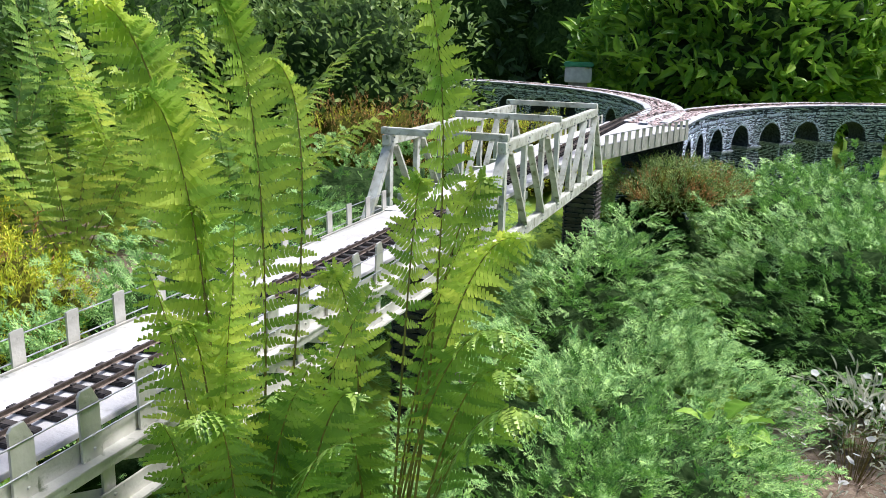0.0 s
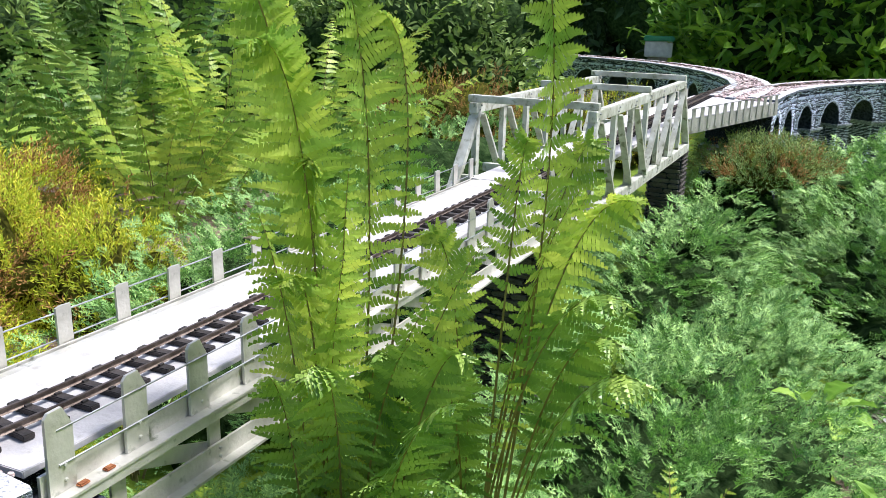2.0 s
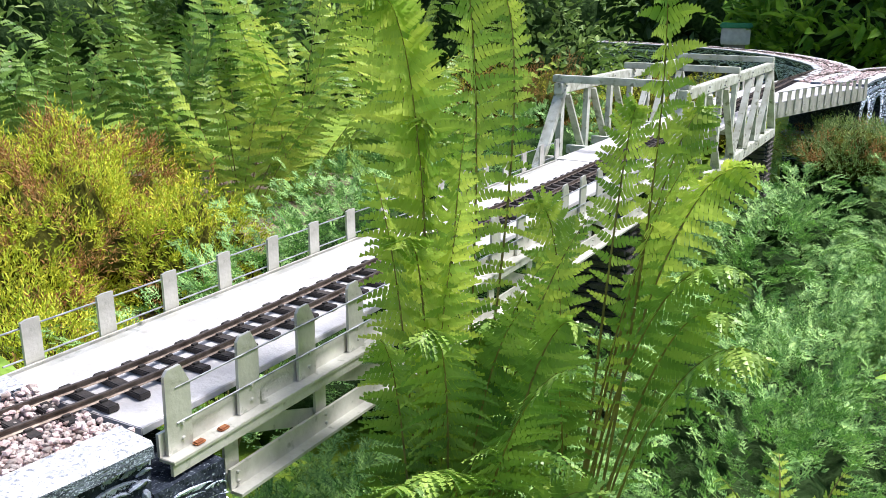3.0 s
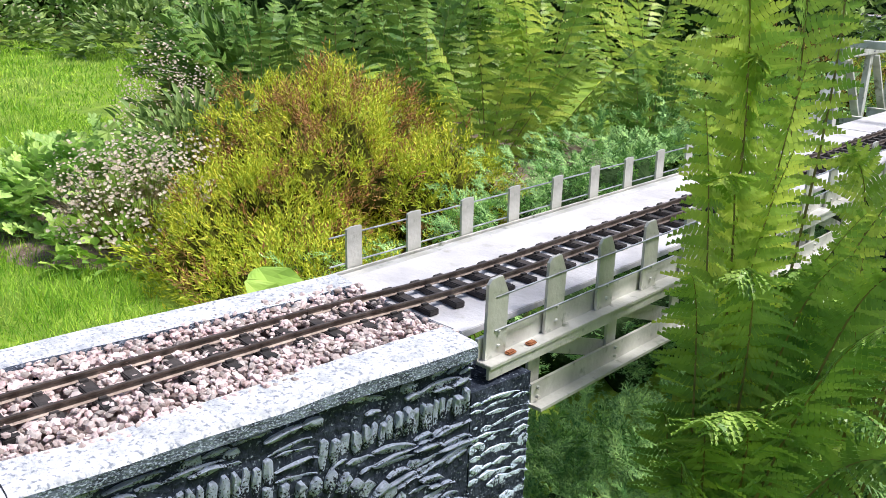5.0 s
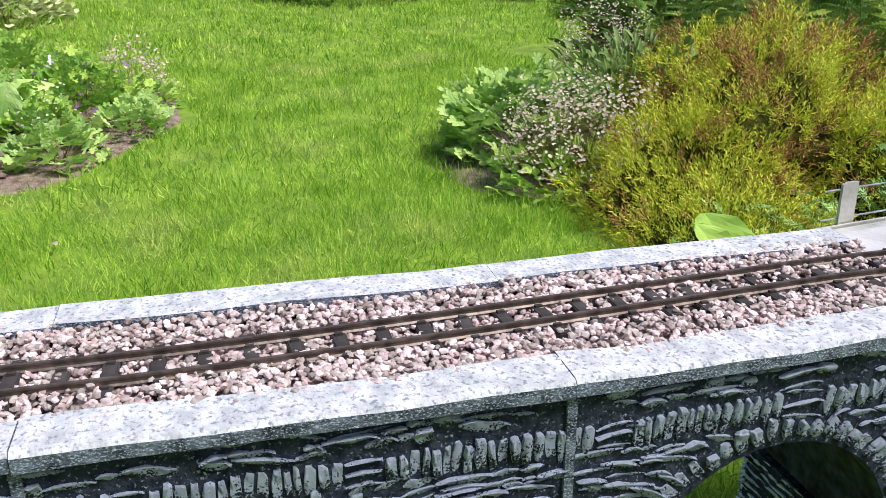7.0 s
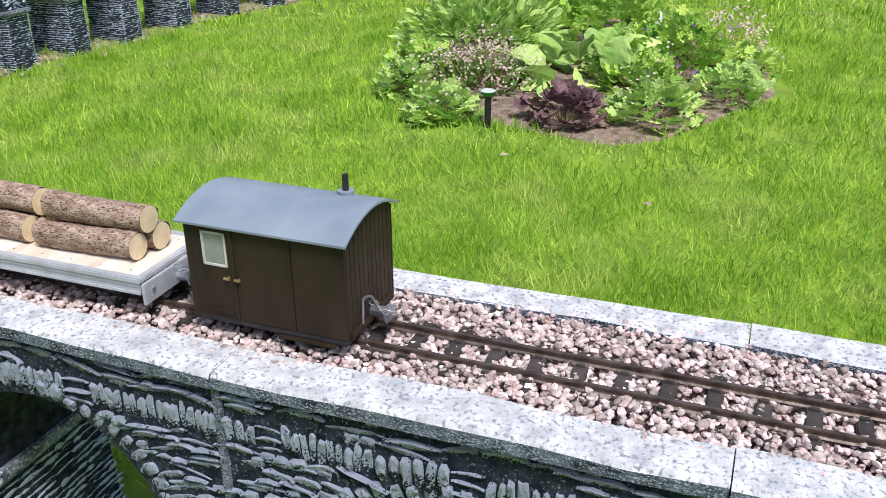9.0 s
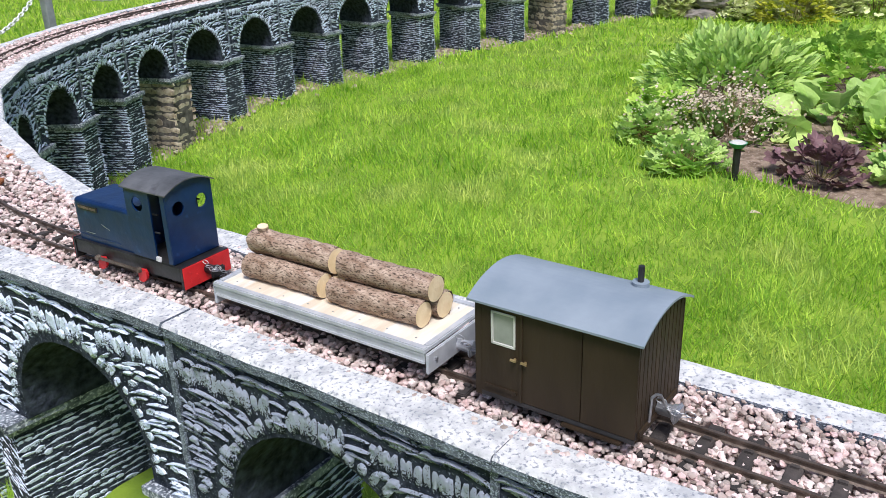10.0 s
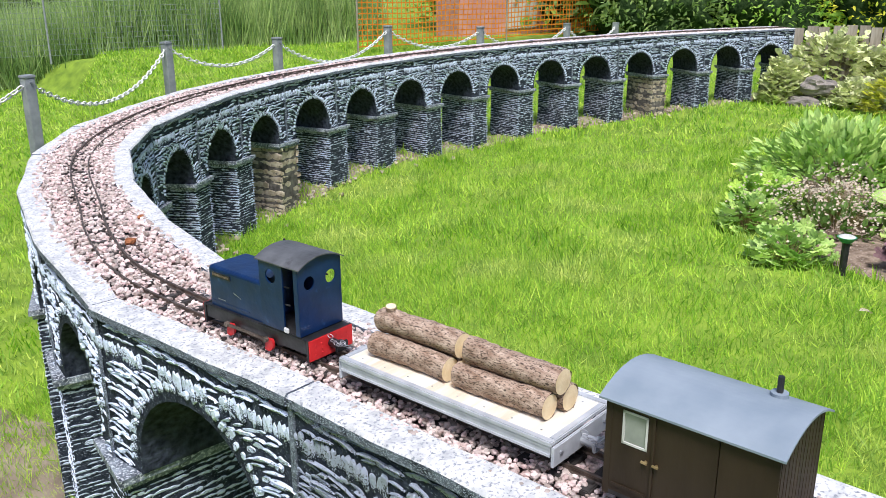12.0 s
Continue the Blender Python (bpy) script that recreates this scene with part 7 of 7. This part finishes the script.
def mesh_screen(name, label, category, a, b, height, cell, thick, material, sag=0.0, seed=1, group=""):
    """An upright net of real strands between a and b."""
    root = thing(name, label, category, group=group)
    a, b = Vector(a), Vector(b)
    L = (b - a).length
    nx, nz = int(L / cell), int(height / cell)
    nrm = Vector(((b - a).y, -(b - a).x, 0)).normalized()

    def at(u, w):
        q = a.lerp(b, u)
        bow = sag * math.sin(u * 9 + 2 * w) * math.sin(u * math.pi * 4) * 0.5
        return q + nrm * bow + Vector((0, 0, w * height * (1 - sag * 0.25 * math.sin(u * math.pi * 3) ** 2)))
    bm = bmesh.new()
    for k in range(nz + 1):
        pts = [at(i / nx, k / nz) for i in range(nx + 1)]
        for p, q in zip(pts, pts[1:]):
            vs = [bm.verts.new(p - Vector((0, 0, thick / 2))), bm.verts.new(q - Vector((0, 0, thick / 2))), bm.verts.new(q + Vector((0, 0, thick / 2))), bm.verts.new(p + Vector((0, 0, thick / 2)))]
            bm.faces.new(vs)
    part("cross_netting", bm, material, root)["kind"] = "stuff"
    bm = bmesh.new()
    w = (b - a).normalized() * thick / 2
    for i in range(nx + 1):
        pts = [at(i / nx, k / nz) for k in range(nz + 1)]
        for p, q in zip(pts, pts[1:]):
            bm.faces.new([bm.verts.new(p - w), bm.verts.new(p + w), bm.verts.new(q + w), bm.verts.new(q - w)])
    part("upright_netting", bm, material, root)["kind"] = "stuff"
    n = max(2, int(L / 1.6))
    for i in range(n + 1):
        q = a.lerp(b, i / n)
        part("stake", rodded((q.x, q.y, q.z - 0.1), (q.x, q.y, q.z + height + 0.05), 0.012, 8), M_POST if material is M_WIRE else M_FENCE, root)
    return root


mesh_screen("wire_fence", "low grey-green wire mesh fence before tall grass", "fence", (-3.2, -10.8, -0.08), (-6.6, -8.5, -0.08), 1.0, 0.06, 0.0035, M_WIRE)
mesh_screen("barrier_net", "sagging orange plastic barrier netting", "netting", (-7.0, -6.6, 0.0), (-11.3, -4.9, 0.0), 1.3, 0.065, 0.014, M_NET, 0.16, 4)


def garden_building():
    root = thing("garden_building", "pink rendered low building behind netting", "building", pose(-10.8, -6.6, 0, 0, 0, -22))
    part("wall", boxed(-1.2, 1.2, -0.3, 0.3, -0.2, 2.2), M_TERRACOTTA, root)
    part("roof", boxed(-1.35, 1.35, -0.45, 0.45, 2.2, 2.3, bevel=0.02), M_ROOF, root)
    part("door", boxed(-0.25, 0.35, 0.3, 0.33, 0.0, 1.9), M_CREAM, root)


garden_building()


def board_fence(a, b, z, h, label):
    root = thing("board_fence", label, "fence")
    a, b = Vector((*a, z)), Vector((*b, z))
    n = int((b - a).length / 0.09)
    ang = math.degrees(math.atan2((b - a).y, (b - a).x))
    base = None
    for i in range(n):
        q = a.lerp(b, (i + 0.5) / n)
        if base is None:
            base = part("board", boxed(-0.04, 0.04, -0.008, 0.008, 0, h, bevel=0.002), M_FENCE, root)
            ob = base
        else:
            ob = new("board", base.data)
            ob.parent = root
        ob.matrix_world = pose(q.x, q.y, q.z + random.uniform(-0.02, 0.02), 0, random.uniform(-1, 1), ang)
    bm = bmesh.new()
    bar(bm, a + Vector((0, 0, h * 0.7)), b + Vector((0, 0, h * 0.7)), 0.03, 0.05)
    part("rail", bm, M_FENCE, root)


board_fence((-6.0, -1.38), (-6.3, -0.2), -0.1, 0.6, "weathered grey boards at the viaduct's end")
for k, (x, y, z, rx, ry, rz) in enumerate(((-5.42, -1.04, 0.12, 0.1, 0.12, 0.07), (-5.4, -1.12, -0.03, 0.1, 0.13, 0.07), (-5.65, -0.75, 0.05, 0.16, 0.16, 0.12), (-5.75, -1.2, 0.02, 0.16, 0.13, 0.14))):
    bm = bmesh.new()
    bmesh.ops.create_icosphere(bm, subdivisions=3, radius=1)
    for v in bm.verts:
        q = 1 + 0.4 * noise.noise(v.co * 1.6 + Vector((k * 3, 0, 0))) + 0.16 * noise.noise(v.co * 4)
        v.co = Vector((x + v.co.x * rx * q, y + v.co.y * ry * q, z + v.co.z * rz * q))
    tagged(part("boulder", bm, M_ROCK), "rough grey rockery boulder under ivy", "boulder", "rockery")
for k, (x, y, r, h) in enumerate(((-5.9, -1.02, 0.36, 0.52), (-5.95, -0.5, 0.42, 0.5), (-6.05, 0.05, 0.45, 0.46), (-5.72, -0.35, 0.3, 0.34), (-5.55, -1.3, 0.16, 0.3), (-5.45, -0.72, 0.24, 0.2))):
    leaf_clump("ivy", "cream-variegated ivy tumbling over rocks and boards", "ivy", (x, y), r, h, 900, 0.062, M_VARIEGATED, 161 + k, group="rockery", ground=-0.04, proto=lobed_proto(3, 0.7), tilt=0.8)
leaf_clump("golden_shrub", "low golden-yellow leafy shrub", "shrub", (-5.25, -0.45), 0.26, 0.26, 520, 0.05, M_YELLOW, 168, group="rockery")
for k in range(7):
    big_shrub("shrub", "mixed garden shrub beyond the viaduct", (-9.5 - 0.4 * (k % 3), -3.6 + 1.15 * k, 0.35), (0.8, 0.75, 0.6 + 0.12 * (k % 3)), 1900, 0.075, (M_SHRUB, M_LEAF, M_HEATHER, M_LEAF_PALE)[k % 4], 170 + k, group="far shrubs")
for k in range(9):
    big_shrub("hedge", "tall mixed hedge closing the garden", (-13.5 + 3.2 * k, -14.2 - 0.3 * (k % 2), 1.2), (2.0, 1.2, 1.9), 1000, 0.24, M_SHRUB if k % 2 else M_LEAF_DARK, 190 + k, rough=0.14, group="hedges", category="hedge")
for k in range(8):
    big_shrub("hedge", "tall hedge closing the garden", (7.5 + 0.3 * (k % 2), -13 + 3.6 * k, 1.0), (1.2, 2.2, 1.9), 500, 0.3, M_HEDGE, 210 + k, rough=0.14, group="hedges", category="hedge")


# ---- bare earth and chips at the feet of the far piers ----
def pier_litter():
    rng = np.random.default_rng(77)
    line = smooth_path([tuple(q) for q in NODES[8:]], 0.05)
    d = tangents(line)
    left = np.stack([-d[:, 1], d[:, 0]], 1)
    bm = bmesh.new()
    rows = []
    for p, n in zip(line, left):
        row = []
        for s in (-0.17, -0.06, 0.06, 0.16):
            w = s * (1 + 0.35 * noise.noise(Vector((p[0] * 4, p[1] * 4, s * 9))))
            q = p - n * w
            row.append(bm.verts.new((q[0], q[1], float(ground_z(*q)) + 0.012 - 0.02 * (abs(s) > 0.1))))
        rows.append(row)
    for a, b in zip(rows, rows[1:]):
        for k in range(3):
            bm.faces.new([a[k], b[k], b[k + 1], a[k + 1]])
    tagged(part("earth_strip", bm, M_PATH, smooth=True), "bare dry earth under the viaduct", "ground", kind="structure")
    n = 900
    i = rng.integers(0, len(line), n)
    q = line[i] - left[i] * rng.normal(0.02, 0.085, n)[:, None]
    base = np.array([(1, 0, -.4), (-.5, .8, -.4), (-.5, -.8, -.4), (.7, .4, .4), (-.8, .2, .5), (.1, -.8, .4)], dtype=float)
    tri = np.array([(0, 1, 3), (1, 4, 3), (1, 2, 4), (2, 5, 4), (2, 0, 5), (0, 3, 5), (3, 4, 5), (0, 2, 1)])
    mats = frames_from(np.column_stack([q, ground_z(q[:, 0], q[:, 1]) + 0.012]), rng.normal(0, 0.3, (n, 3)) + [0, 0, 1], rng.uniform(0, 6.28, n), rng.uniform(0.006, 0.022, n))
    tagged(tri_mesh("stone_chips", *strew((base, tri), mats), M_BUFF), "scattered pale stone chips in bare earth", "stones", kind="stuff")


pier_litter()


# ---- stray bits on the ballast and the lawn ----
def stray_stone(x, y, z, size, material, name, label, category, seed):
    bm = bmesh.new()
    bmesh.ops.create_icosphere(bm, subdivisions=2, radius=1)
    for v in bm.verts:
        q = 1 + 0.35 * noise.noise(v.co * 1.7 + Vector((seed, 0, 0)))
        v.co = Vector((x + v.co.x * size * q, y + v.co.y * size * 0.8 * q, z + v.co.z * size * 0.55 * q))
    return tagged(part(name, bm, material), label, category)


stray_stone(0.53, -1.2, 0.503, 0.013, M_RUST, "stone", "rust-red lump lying in the ballast", "stone", 3)
stray_stone(0.40, -1.33, 0.501, 0.009, M_RUST, "stone", "small red-brown stone in the ballast", "stone", 4)


def fallen_leaf(x, y, turn):
    bm = bmesh.new()
    v, f = leaf_proto(0.5, 0.1, 0.25)
    vs = [bm.verts.new((a * 0.05, c * 0.05, 0.02 + b * 0.05)) for a, b, c in v]
    for t in f:
        bm.faces.new([vs[i] for i in t])
    bmesh.ops.solidify(bm, geom=bm.faces[:], thickness=0.0008)
    bmesh.ops.transform(bm, matrix=pose(x, y, float(ground_z(x, y)) + 0.02, 0, 0, turn), verts=bm.verts)
    return tagged(part("fallen_leaf", bm, M_DECK), "curled pale dead leaf on the lawn", "leaf", "fallen leaves")


fallen_leaf(-1.12, -0.06, 40)
fallen_leaf(-0.86, 0.42, 120)
